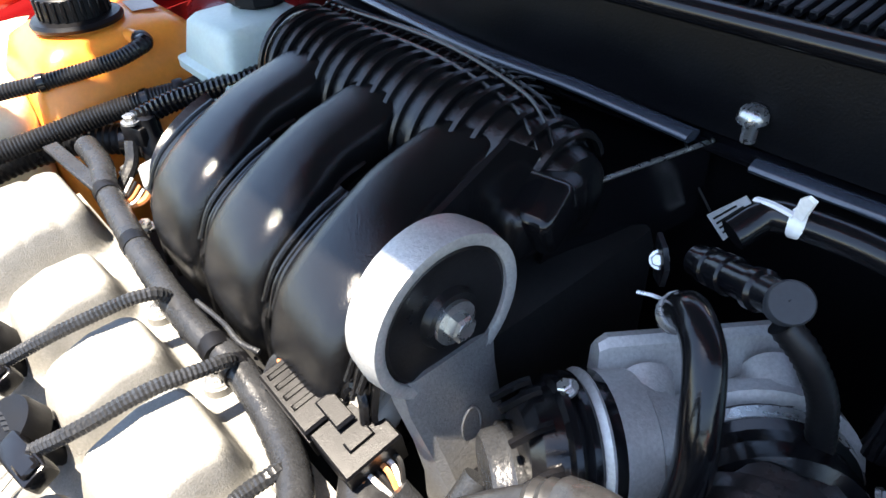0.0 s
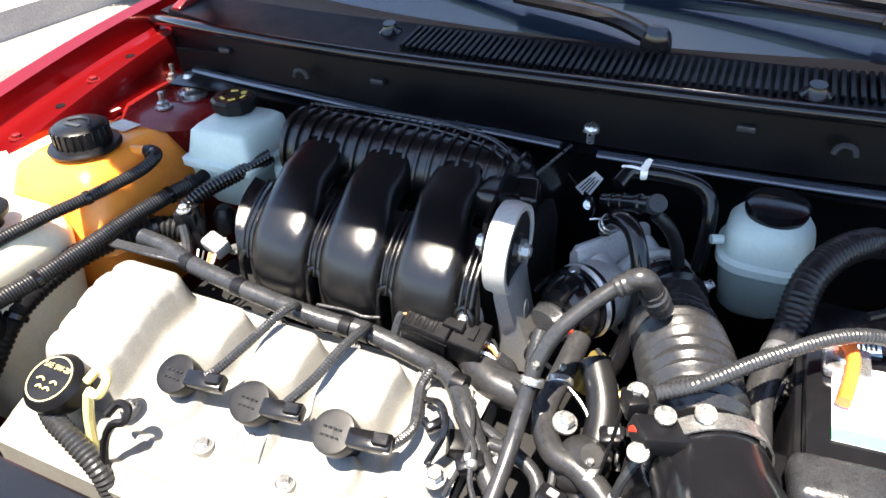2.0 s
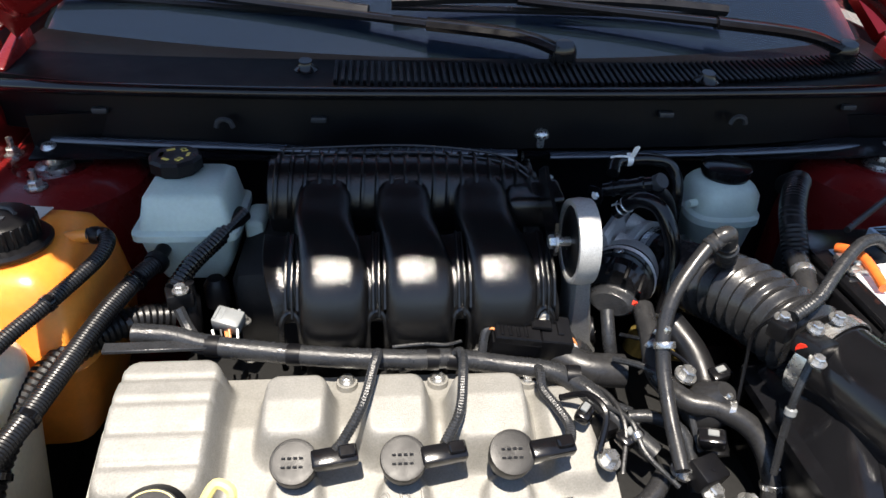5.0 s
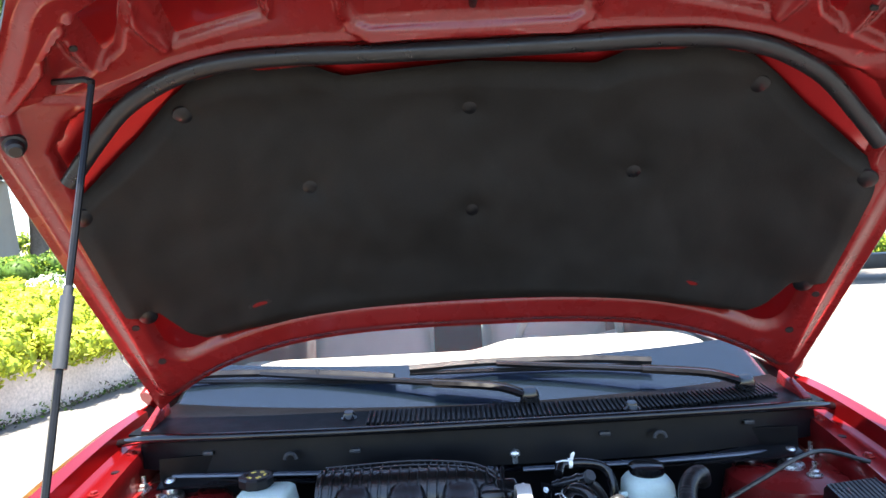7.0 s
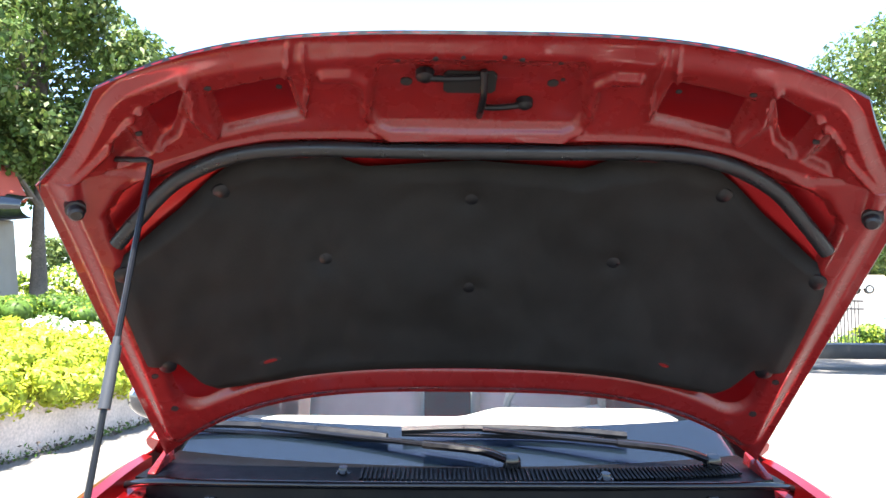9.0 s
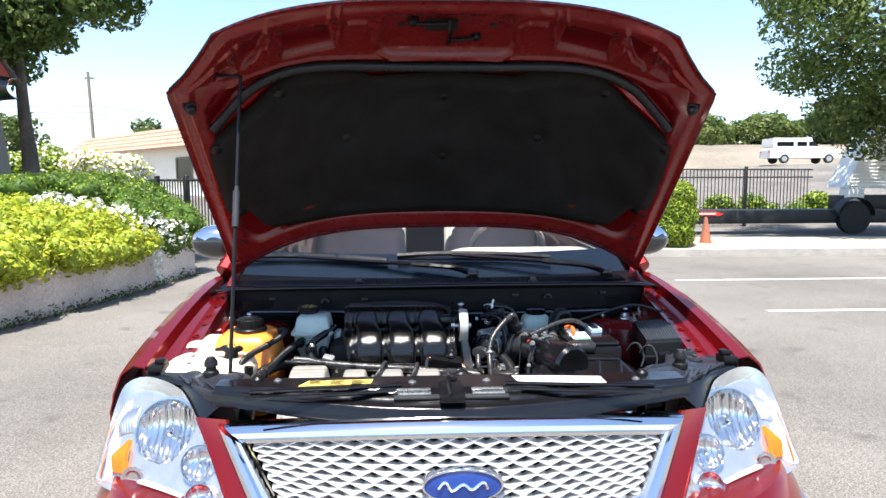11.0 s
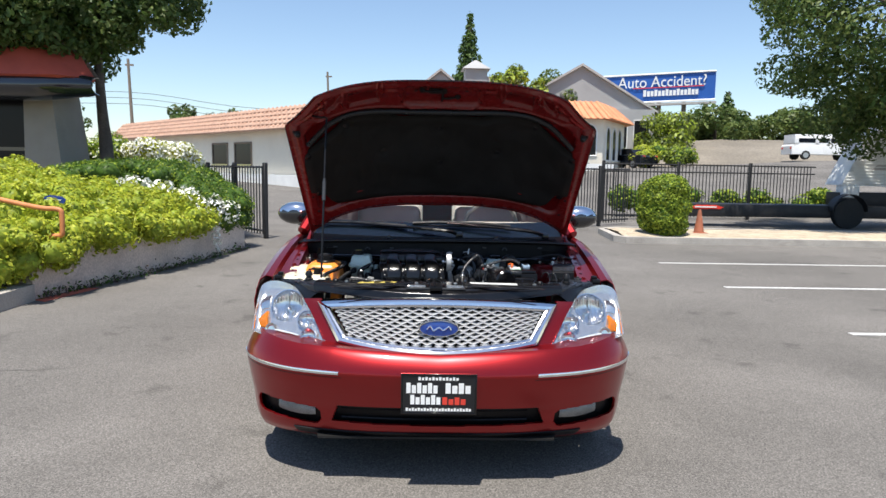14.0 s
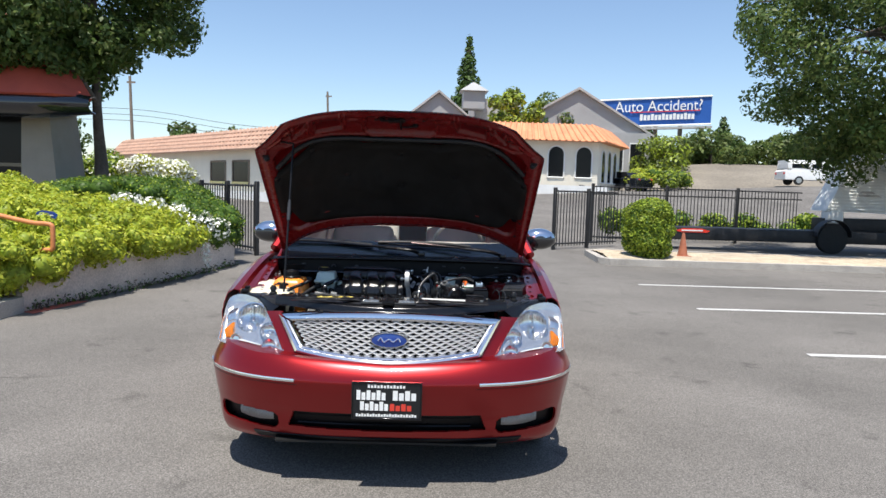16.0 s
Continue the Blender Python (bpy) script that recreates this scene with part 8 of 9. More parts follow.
d = Vector((0.35, -0.9, -0.05)).normalized()
q = Vector((0.299, 0.782, 0.842))
loft(bm, [ring(q + d * h, d, r, 32) for h, r in ((0, 0.0525), (0.0, 0.0545), (0.016, 0.0545), (0.016, 0.0525))], False)
part("clamp", bm, STEEL, bel, "bright steel clamp")
bm = B()
lathe(bm, q + d * 0.016, d, [(0, 0.050), (0.03, 0.050), (0.05, 0.054), (0.12, 0.058), (0.13, 0.05)], 28)
part("meter_tube", bm, BLACK_GLOSS, bel, "glossy black air meter tube")
bm = B()
box(bm, (0.238, 0.735, 0.872), (0.282, 0.765, 0.892), 0.004, 2, (0, 15, 30))
box(bm, (0.225, 0.762, 0.875), (0.245, 0.785, 0.897), 0.004, 2, (0, 0, 30))
part("meter_plug", bm, BLACK, bel)
bm = B()
for p in ((0.262, 0.760, 0.895), (0.292, 0.772, 0.898), (0.248, 0.725, 0.882), (0.236, 0.778, 0.895)):
    bolt(bm, p, (0, -0.2, 1), 0.006, 0.008, 0.009)
part("clamp_screw", bm, STEEL, bel)

# filter box
fb = base("air_filter_box", (0.40, 0.70, 0.60), "ribbed glossy black air filter box", "filter box")
bm = B()
tank(bm, [(0.55, 0.25, 0.55, 0.60, 0.82), (0.775, 0.245, 0.555, 0.592, 0.825), (0.780, 0.235, 0.565, 0.583, 0.832), (0.792, 0.235, 0.565, 0.583, 0.832), (0.796, 0.250, 0.550, 0.595, 0.822), (0.834, 0.280, 0.510, 0.695, 0.815), (0.842, 0.292, 0.498, 0.708, 0.805)], pw=0.16)
part("box", bm, BLACK_GLOSS, fb, angle=30)
for k in range(4):
    bm = B()
    x = 0.305 + 0.062 * k
    tube(bm, [(x - 0.02, 0.602, 0.800), (x - 0.006, 0.650, 0.818), (x + 0.006, 0.695, 0.836)], 0.009, 8, 5, flat=0.45)
    part("lid_rib", bm, BLACK_GLOSS, fb)
bm = B()
tube(bm, [(0.288, 0.704, 0.838), (0.40, 0.703, 0.840), (0.500, 0.704, 0.838)], 0.007, 10, 5)
part("lid_ridge", bm, BLACK_GLOSS, fb)

# battery
bat = base("battery", (0.47, 0.89, 0.65), "black car battery with labels and an orange positive cable", "battery")
bm = B()
box(bm, (0.366, 0.770, 0.62), (0.530, 1.01, 0.858), 0.006)
part("case", bm, BLACK, bat)
bm = B()
box(bm, (0.372, 0.776, 0.858), (0.524, 1.005, 0.872), 0.006, 2)
part("lid", bm, BLACK_GLOSS, bat)
bm = B()
prism(bm, [(0.392, 0.808, 0.873), (0.446, 0.812, 0.873), (0.452, 0.912, 0.873), (0.394, 0.905, 0.873)], (0, 0, 0.001))
part("label", bm, LABEL_W, bat, "white battery label with a green edge", smooth=False)
bm = B()
prism(bm, [(0.392, 0.808, 0.8742), (0.446, 0.812, 0.8742), (0.447, 0.826, 0.8742), (0.392, 0.822, 0.8742)], (0, 0, 0.0006))
part("label_edge", bm, GREEN, bat, smooth=False)
bm = B()
prism(bm, [(0.468, 0.890, 0.873), (0.505, 0.900, 0.873), (0.503, 0.988, 0.873), (0.468, 0.982, 0.873)], (0, 0, 0.012))
strip = part("label_strip", bm, PALEBLUE, bat, "pale blue printed strip", smooth=False)
for k in range(14):
    bm = B()
    y = 0.904 + 0.0056 * k
    box(bm, (0.473, y, 0.8852), (0.494 + 0.003 * (k % 3), y + 0.0018 + 0.001 * (k % 3), 0.8862))
    part("barcode_bar", bm, INK, strip, smooth=False)
bm = B()
prism(bm, [(0.394, 0.925, 0.873), (0.437, 0.932, 0.873), (0.437, 0.952, 0.873), (0.394, 0.946, 0.873)], (0, 0, 0.0012))
part("barcode_label", bm, PALEBLUE, bat, smooth=False)
bm = B()
for k in range(9):
    box(bm, (0.397 + 0.0043 * k, 0.929 + 0.001 * k, 0.8745), (0.399 + 0.0043 * k, 0.942 + 0.001 * k, 0.8750))
part("label_print", bm, INK, bat, smooth=False)
bm = B()
lathe(bm, (0.405, 0.905, 0.868), (0, 0, 1), [(0, 0.011), (0.020, 0.010)], 14)
box(bm, (0.385, 0.885, 0.872), (0.425, 0.925, 0.884), 0.004)
part("clamp", bm, STEEL, bat)
bm = B()
tube(bm, [(0.395, 0.935, 0.884), (0.402, 0.918, 0.890), (0.407, 0.900, 0.890), (0.405, 0.875, 0.887), (0.399, 0.845, 0.884)], 0.0062, 10, 6)
part("positive_cable", bm, COPPER_H, bat, "orange-red positive cable")
bm = B()
tube(bm, [(0.45, 0.925, 0.893), (0.425, 0.915, 0.908), (0.385, 0.890, 0.915), (0.33, 0.842, 0.912), (0.285, 0.80, 0.905), (0.250, 0.782, 0.895)], 0.0075, 10, 8, rib=0.0008, pitch=0.004)
part("battery_loom", bm, LOOM, bat, "grey taped loom over the battery")
bm = B()
box(bm, (0.362, 0.742, 0.846), (0.445, 0.792, 0.878), 0.012, 3, (0, 0, 6))
part("terminal_cover", bm, LOOM, bat, "grey terminal cover")
for k in range(2):
    bm = B()
    x = 0.555 + 0.03 * k
    tube(bm, [(x, 0.80 - 0.03 * k, 0.84), (x + 0.012, 0.79 - 0.03 * k, 0.862), (x + 0.03, 0.78 - 0.03 * k, 0.862), (x + 0.04, 0.765 - 0.03 * k, 0.83), (x + 0.03, 0.755 - 0.03 * k, 0.80)], 0.0028, 8, 6)
    part("looped_wire", bm, LOOM, bat, "grey looped wire")

# fuse box
fu = base("fuse_box", (0.70, 0.94, 0.70), "black fuse box with a ribbed lid", "fuse box")
corn = [(0.607, 0.785), (0.730, 0.803), (0.808, 1.115), (0.662, 1.085)]


def fuse_quad(z, k=1.0):
    cx, cy = 0.704, 0.936
    return [Vector((cx + (x - cx) * k, cy + (y - cy) * k, z)) for x, y in corn]


bm = B()
loft(bm, [fuse_quad(0.66), fuse_quad(0.800), fuse_quad(0.802, 1.05), fuse_quad(0.822, 1.05), fuse_quad(0.826, 1.0), fuse_quad(0.862, 0.97), fuse_quad(0.870, 0.92)])
part("box", bm, BLACK, fu, angle=30)
bm = B()
loft(bm, [fuse_quad(0.8702, 0.93), fuse_quad(0.8716, 0.93)])
part("lid_panel", bm, CARRIER, fu, "blue-grey lid panel", smooth=False)
for k in range(13):
    bm = B()
    t = (k + 0.7) / 13.4
    a = Vector(fuse_quad(0.872, 0.90)[0]).lerp(fuse_quad(0.872, 0.90)[1], t)
    b = Vector(fuse_quad(0.872, 0.90)[3]).lerp(fuse_quad(0.872, 0.90)[2], t)
    tube(bm, [a, a.lerp(b, 0.5), b], 0.0026, 6, 2)
    part("lid_rib", bm, GREYPL, fu)
bm = B()
box(bm, (0.645, 0.782, 0.79), (0.69, 0.80, 0.835), 0.004, 2, (0, 0, 12))
part("lid_catch", bm, BLACK, fu)
bm = B()
tube(bm, [(0.42, 0.96, 0.895), (0.52, 1.03, 0.905), (0.62, 1.10, 0.915), (0.70, 1.14, 0.915), (0.78, 1.12, 0.895)], 0.0045, 8, 8)
thing("battery_cable", bm, RUBBER, "thin black cable along the inner wing", "cable")
bm = B()
tube(bm, [(0.362, 0.915, 0.80), (0.360, 0.95, 0.85), (0.368, 1.0, 0.893), (0.395, 1.05, 0.905), (0.43, 1.10, 0.895), (0.455, 1.16, 0.86)], 0.0175, 14, 8, rib=0.0012, pitch=0.006)
hh = thing("heater_hose", bm, RUBBER, "thick black heater hose beside the battery", "hose")
bm = B()
tube(bm, [(0.358, 0.96, 0.86), (0.350, 0.92, 0.855), (0.340, 0.87, 0.84), (0.345, 0.82, 0.82)], 0.014, 12, 8)
hh = thing("heater_hose", bm, RUBBER_D, "grey heater hose beside the bellows", "hose")
bm = B()
lathe(bm, (0.3515, 0.926, 0.8558), (-0.2, -0.97, -0.12), [(0, 0.0148), (0.002, 0.0156), (0.010, 0.0156), (0.012, 0.0148)], 16)
part("hose_clamp", bm, STEEL, hh)

# hoses on the tank side
for pts, r, m, rib_d, lb in (
        ([(-0.474, 1.018, 0.826), (-0.490, 0.985, 0.822), (-0.512, 0.93, 0.812), (-0.530, 0.86, 0.800), (-0.545, 0.78, 0.792), (-0.560, 0.70, 0.785), (-0.565, 0.66, 0.74)], 0.0125, RUBBER, 0.0009, "black braided hose from the brake reservoir"),
        ([(-0.46, 0.985, 0.76), (-0.505, 0.955, 0.775), (-0.550, 0.90, 0.775), (-0.575, 0.83, 0.765), (-0.585, 0.75, 0.74), (-0.58, 0.68, 0.69)], 0.019, RUBBER, 0.002, "black corrugated loom behind the engine mount"),
        ([(-0.548, 1.010, 0.871), (-0.530, 1.010, 0.872), (-0.520, 0.995, 0.870), (-0.525, 0.965, 0.862), (-0.555, 0.90, 0.850), (-0.585, 0.83, 0.842), (-0.600, 0.75, 0.835), (-0.605, 0.69, 0.80)], 0.0095, RUBBER, 0.0010, "small black vent hose from the coolant bottle")):
    bm = B()
    tube(bm, pts, r, 14, 10, rib=rib_d, pitch=0.008 if rib_d > 0.001 else 0.004)
    hs = thing("rubber_hose", bm, m, lb, "hose")
    for f in (1, 4):
        bm = B()
        d_ = Vector(pts[f + 1]) - Vector(pts[f])
        lathe(bm, Vector(pts[f]), d_, [(0, r * 1.02), (0.001, r * 1.12), (0.008, r * 1.12), (0.009, r * 1.02)], 16)
        part("band_clip", bm, BLACK_GLOSS, hs)
bm = B()
lathe(bm, (-0.545, 1.010, 0.871), (1, 0, 0), [(0, 0.0105), (0.003, 0.0115), (0.009, 0.0115), (0.012, 0.0105)], 14)
thing("hose_clip", bm, BLACK, "small black spring clip on the vent hose", "hose clip")
bm = B()
lathe(bm, (-0.473, 1.022, 0.826), (-0.25, -0.9, -0.1), [(0, 0.0150), (0.003, 0.0160), (0.009, 0.0160), (0.012, 0.0150)], 14)
thing("hose_clip", bm, BLACK, "black spring clip on the reservoir hose", "hose clip")
bm = B()
prism(bm, [(-0.81, 1.16, 0.842), (-0.775, 1.15, 0.842), (-0.772, 1.168, 0.842), (-0.807, 1.178, 0.842)], (0, 0, 0.001))
thing("paper_label", bm, LABEL_W, "small white label on the inner wing", "label", smooth=False)

# ---- beyond the lot ----


def wall_box(name, a, b, depth, z0, z1, m, label, category="building"):
    """A wall with thickness from a to b, its face toward the lot."""
    a, b = Vector((*a, 0)), Vector((*b, 0))
    n = Vector((b - a).cross(Vector((0, 0, 1)))).normalized()
    if n.y < 0:
        n = -n
    bm = B()
    prism(bm, [a + Vector((0, 0, z0)), b + Vector((0, 0, z0)), b + Vector((0, 0, z1)), a + Vector((0, 0, z1))], n * depth)
    return bm, n


def window(parent, p, d, w, h, m_frame, arch=False):
    """A framed window standing 3 cm proud of a wall; p its lower corner, d along the wall."""
    d = Vector(d).normalized()
    n = Vector((d.y, -d.x, 0))
    if n.y > 0:
        n = -n
    p = Vector(p)
    out = [p, p + d * w, p + d * w + Vector((0, 0, h))]
    if arch:
        out += [p + d * (w / 2 + w / 2 * math.cos(a)) + Vector((0, 0, h + w / 2 * math.sin(a))) for a in [math.pi * k / 8 for k in range(1, 8)]]
    out += [p + Vector((0, 0, h))]
    bm = B()
    prism(bm, [q + n * 0.02 for q in out], n * -0.25)
    win = part("window", bm, DARKGLASS, parent, "dark window", smooth=False)
    bm = B()
    for a, b in zip(out, out[1:] + out[:1]):
        tube(bm, [a + n * 0.03, (a + b) / 2 + n * 0.03, b + n * 0.03], 0.05, 5, 1)
    part("window_frame", bm, m_frame, win)
    return win


# long low building with a tiled mansard
A2, B2 = Vector((-8.15, 34.66, 0)), Vector((-23.1, 52.35, 0))
lowb = base("restaurant_building", (-12, 38, 0), "cream single-storey building with a clay tile mansard roof", "building")
dd = (B2 - A2).normalized()
A2e = A2 - dd * 5
bm, nn = wall_box("w", (A2e.x, A2e.y), (B2.x, B2.y), 6.0, 0.2, 3.55, CREAM, "")
part("wall", bm, CREAM, lowb, smooth=False)
nf = -nn
bm = B()
L2 = (B2 - A2e).length
prism(bm, [A2e + nf * 0.55 + Vector((0, 0, 3.35)), A2e - nf * 0.6 + Vector((0, 0, 4.55)), A2e - nf * 6.2 + Vector((0, 0, 4.55)), A2e - nf * 6.2 + Vector((0, 0, 3.35))], dd * (L2 + 0.4))
part("roof", bm, TERRA_P, lowb, "faded clay tile mansard", smooth=False)
tile_bm = B()
tube(tile_bm, [(0, 0, 0), (0, 0.575, 0.60), (0, 1.15, 1.2)], 0.07, 6, 1)
tile = mesh_of(tile_bm, "tile_course", TERRA_P)
ang = math.degrees(math.atan2(dd.y, dd.x))
for k in range(int(L2 / 0.45)):
    o = new("tile_course", tile)
    p = A2e + dd * (0.2 + k * 0.45) + nf * 0.55 + Vector((0, 0, 3.36))
    o.matrix_basis = pose(*p, 0, 0, ang + 180)
    hang(o, lowb)
for k in range(5):
    bm = B()
    p = A2e + nf * (0.58 - 0.25 * k) + Vector((0, 0, 3.34 + 0.26 * k))
    tube(bm, [p, p + dd * (L2 / 2), p + dd * L2], 0.085, 6, 1)
    part("roof_batten", bm, TERRA_P, lowb)
for s0 in (1.08, 3.98):
    p = A2 + dd * s0 + Vector((0, 0, 1.38))
    w = window(lowb, p, dd, 2.0, 1.33, POLE)
    bm = B()
    prism(bm, [p + nf * 0.05 + Vector((0, 0, -0.02)), p + dd * 2.0 + nf * 0.05 + Vector((0, 0, -0.02)), p + dd * 2.0 + nf * 0.05 + Vector((0, 0, 0.14)), p + nf * 0.05 + Vector((0, 0, 0.14))], nf * 0.06)
    part("window_sill", bm, YELLOW, w, smooth=False)
bm, _ = wall_box("w", (A2e.x, A2e.y - 0.6), (B2.x, B2.y - 0.6), 0.3, 0.2, 1.0, WHITE, "")
part("base_wall", bm, WHITE, lowb, smooth=False)

# building with arched windows
arc = base("arcade_building", (11.0, 46.0, 0), "cream building with arched windows and an orange tile eave", "building")
bm = B()
prism(bm, [(4.0, 44.0, 1.2), (13.2, 44.0, 1.2), (16.4, 49.5, 1.2), (16.4, 56, 1.2), (4.0, 56, 1.2)], (0, 0, 4.1))
part("wall", bm, CREAM, arc, smooth=False)
bm = B()
o1 = [(3.4, 43.3, 5.0), (13.5, 43.3, 5.0), (17.1, 49.3, 5.0), (17.1, 56.5, 5.0), (3.4, 56.5, 5.0)]
o2 = [(4.4, 44.7, 6.25), (12.8, 44.7, 6.25), (15.7, 49.8, 6.25), (15.7, 55, 6.25), (4.4, 55, 6.25)]
loft(bm, [[Vector(p) for p in o1], [Vector(p) for p in o2]])
part("roof", bm, TERRA, arc, "orange tile eave", smooth=False)
for k in range(23):
    bm = B()
    t = k / 22
    a, b = Vector(o1[0]).lerp(Vector(o1[1]), t), Vector(o2[0]).lerp(Vector(o2[1]), t)
    tube(bm, [a, a.lerp(b, 0.5), b], 0.09, 6, 1)
    part("tile_course", bm, TERRA, arc)
for k in range(14):
    bm = B()
    t = (k + 0.5) / 14
    a, b = Vector(o1[1]).lerp(Vector(o1[2]), t), Vector(o2[1]).lerp(Vector(o2[2]), t)
    tube(bm, [a, a.lerp(b, 0.5), b], 0.09, 6, 1)
    part("tile_course", bm, TERRA, arc)
for x in (7.4, 9.65, 11.6):
    window(arc, (x, 44.0, 2.5), (1, 0, 0), 1.15, 1.6, WHITE, True)
for t in (0.12, 0.40, 0.66):
    p = Vector((13.2, 44.0, 0)).lerp(Vector((16.4, 49.5, 0)), t)
    window(arc, (p.x, p.y, 2.2), (3.2, 5.5, 0), 1.1, 1.8, WHITE, True)
bm = B()
prism(bm, [(3.0, 42.6, 0.8), (13.6, 42.6, 0.8), (13.6, 42.9, 0.8), (3.0, 42.9, 0.8)], (0, 0, 1.15))
part("terrace_wall", bm, WHITE, arc, smooth=False)

# grey gabled building behind
gb = base("gabled_building", (11, 66, 0), "grey sided building with shingled gables", "building")
bm = B()
prism(bm, [(-3, 60, 1), (22.5, 60, 1), (24.5, 66, 1), (24.5, 74, 1), (-3, 74, 1)], (0, 0, 6.2))
part("wall", bm, GREYSID, gb, smooth=False)
for gx, w, h, y0 in ((2.6, 7.5, 10.2, 60.0), (15.6, 13.5, 11.0, 60.5)):
    bm = B()
    prism(bm, [(gx - w / 2, y0 - 0.15, 7.2), (gx + w / 2, y0 - 0.15, 7.2), (gx, y0 - 0.15, h)], (0, 0.3, 0))
    part("gable", bm, GREYSID, gb, smooth=False)
    for sx in (-1, 1):
        bm = B()
        prism(bm, [(gx, y0 - 0.5, h + 0.25), (gx + sx * (w / 2 + 0.5), y0 - 0.5, 7.05), (gx + sx * (w / 2 + 0.5), y0 - 0.5, 6.85), (gx, y0 - 0.5, h + 0.02)], (0, 13, 0))
        part("roof", bm, GREYROOF, gb, "grey shingle roof", smooth=False)
bm = B()
prism(bm, [(6.2, 62.5, 7.2), (10.5, 62.5, 7.2), (10.5, 62.5, 10.2), (6.2, 62.5, 10.2)], (0, 8, 0))
part("roof_block", bm, GREYROOF, gb, smooth=False)
bm = B()
box(bm, (4.9, 60.5, 9.0), (6.9, 62.5, 10.6))
loft(bm, [[Vector(p) for p in ((4.6, 60.2, 10.6), (7.2, 60.2, 10.6), (7.2, 62.8, 10.6), (4.6, 62.8, 10.6))], [Vector((5.9 + dx, 61.5 + dy, 11.5)) for dx, dy in ((-0.1, -0.1), (0.1, -0.1), (0.1, 0.1), (-0.1, 0.1))]])
part("cupola", bm, GREYSID, gb, smooth=False)
for x in (18.5, 20.6):
    window(gb, (x, 60.0, 3.6), (1, 0, 0), 1.5, 2.6, WHITE)

# billboard
bb = base("billboard", (29.5, 77, 0), "blue roadside billboard on steel posts", "billboard")
bl, brr = Vector((22.0, 76.5, 0)), Vector((34.85, 75.0, 0))
bd = (brr - bl).normalized()
bn = Vector((bd.y, -bd.x, 0))
bm = B()
prism(bm, [bl + Vector((0, 0, 9.2)), brr + Vector((0, 0, 9.9)), brr + Vector((0, 0, 13.1)), bl + Vector((0, 0, 12.3))], -bn * 0.5)
part("panel", bm, BB_BLUE, bb, "blue printed panel", smooth=False)
bm = B()
rise = Vector((0, 0, 0.055))
for z0, z1, h in ((9.2, 9.9, 0.06), (12.3, 13.1, 0.06)):
    tube(bm, [bl + Vector((0, 0, z0)) + bn * 0.05, (bl + brr) / 2 + Vector((0, 0, (z0 + z1) / 2)) + bn * 0.05, brr + Vector((0, 0, z1)) + bn * 0.05], 0.10, 4, 1)
part("panel_frame", bm, WHITE, bb)
up = Vector((0, 0, 1))
rt = (bd + rise).normalized()
text_on("billboard_lettering", "Auto Accident?", bl + bd * 6.9 + Vector((0, 0, 11.25)) + bn * 0.12, rt, up, 1.75, WHITE, bb, 0.02, 10.0)
bm = B()
p = bl + bd * 3.6 + Vector((0, 0, 10.95)) + bn * 0.12
prism(bm, [p, p + rt * 8.0, p + rt * 8.0 + up * 0.09, p + up * 0.09], bn * 0.03)
part("rule", bm, REDPART, bb, "thin red rule", smooth=False)
for k in range(15):
    bm = B()
    q = bl + bd * 4.8 + rt * 0.42 * k + Vector((0, 0, 10.10)) + bn * 0.12
    prism(bm, [q, q + rt * 0.32, q + rt * 0.32 + up * (0.6 if k % 3 else 0.72), q + up * (0.6 if k % 3 else 0.72)], bn * 0.03)
    part("small_lettering", bm, WHITE, bb, smooth=False)
for t in (0.30, 0.52, 0.74, 0.93):
    bm = B()
    p = bl.lerp(brr, t) - bn * 0.3
    box(bm, (p.x - 0.2, p.y - 0.2, 2), (p.x + 0.2, p.y + 0.2, 9.6))
    part("post", bm, POLE, bb, smooth=False)
bm = B()
prism(bm, [bl + Vector((0, 0, 8.8)) + bn * 0.6, brr + Vector((0, 0, 9.4)) + bn * 0.6, brr + Vector((0, 0, 9.4)) - bn * 0.2, bl + Vector((0, 0, 8.8)) - bn * 0.2], (0, 0, 0.25))
part("catwalk", bm, GREYROOF, bb, smooth=False)

# left building with a red metal roof
rb = base("red_roofed_building", (-9.0, 10.0, 0), "tan rendered building with a red metal mansard and dark windows", "building")
bm = B()
prism(bm, [(-13, 8.95, 0.3), (-6.2, 8.95, 0.3), (-8.4, 12.0, 0.3), (-13, 12.0, 0.3)], (0, 0, 2.45))
part("wall", bm, TAN, rb, smooth=False)
bm = B()
loft(bm, [[Vector(p) for p in ((-6.42, 8.6, 0.3), (-5.72, 8.6, 0.3), (-5.72, 9.7, 0.3), (-6.42, 9.7, 0.3))], [Vector(p) for p in ((-6.44, 8.75, 2.75), (-6.02, 8.75, 2.75), (-6.02, 9.7, 2.75), (-6.44, 9.7, 2.75))]])
part("buttress", bm, TAN, rb, smooth=False)
bm = B()


def eave(u, v):
    """The dark rolled underside of the roof's edge, ending in a blunt nose."""
    end = max(0.0, (u - 0.90) / 0.10)
    a = math.pi * (0.5 + v)
    rr = 0.22 * (1 - 0.35 * end * end)
    return Vector((-12 + 6.75 * u, 8.35 + 0.45 * end ** 2 + 0.28 * math.cos(a), 2.60 + rr * math.sin(a) + 0.06 * end))


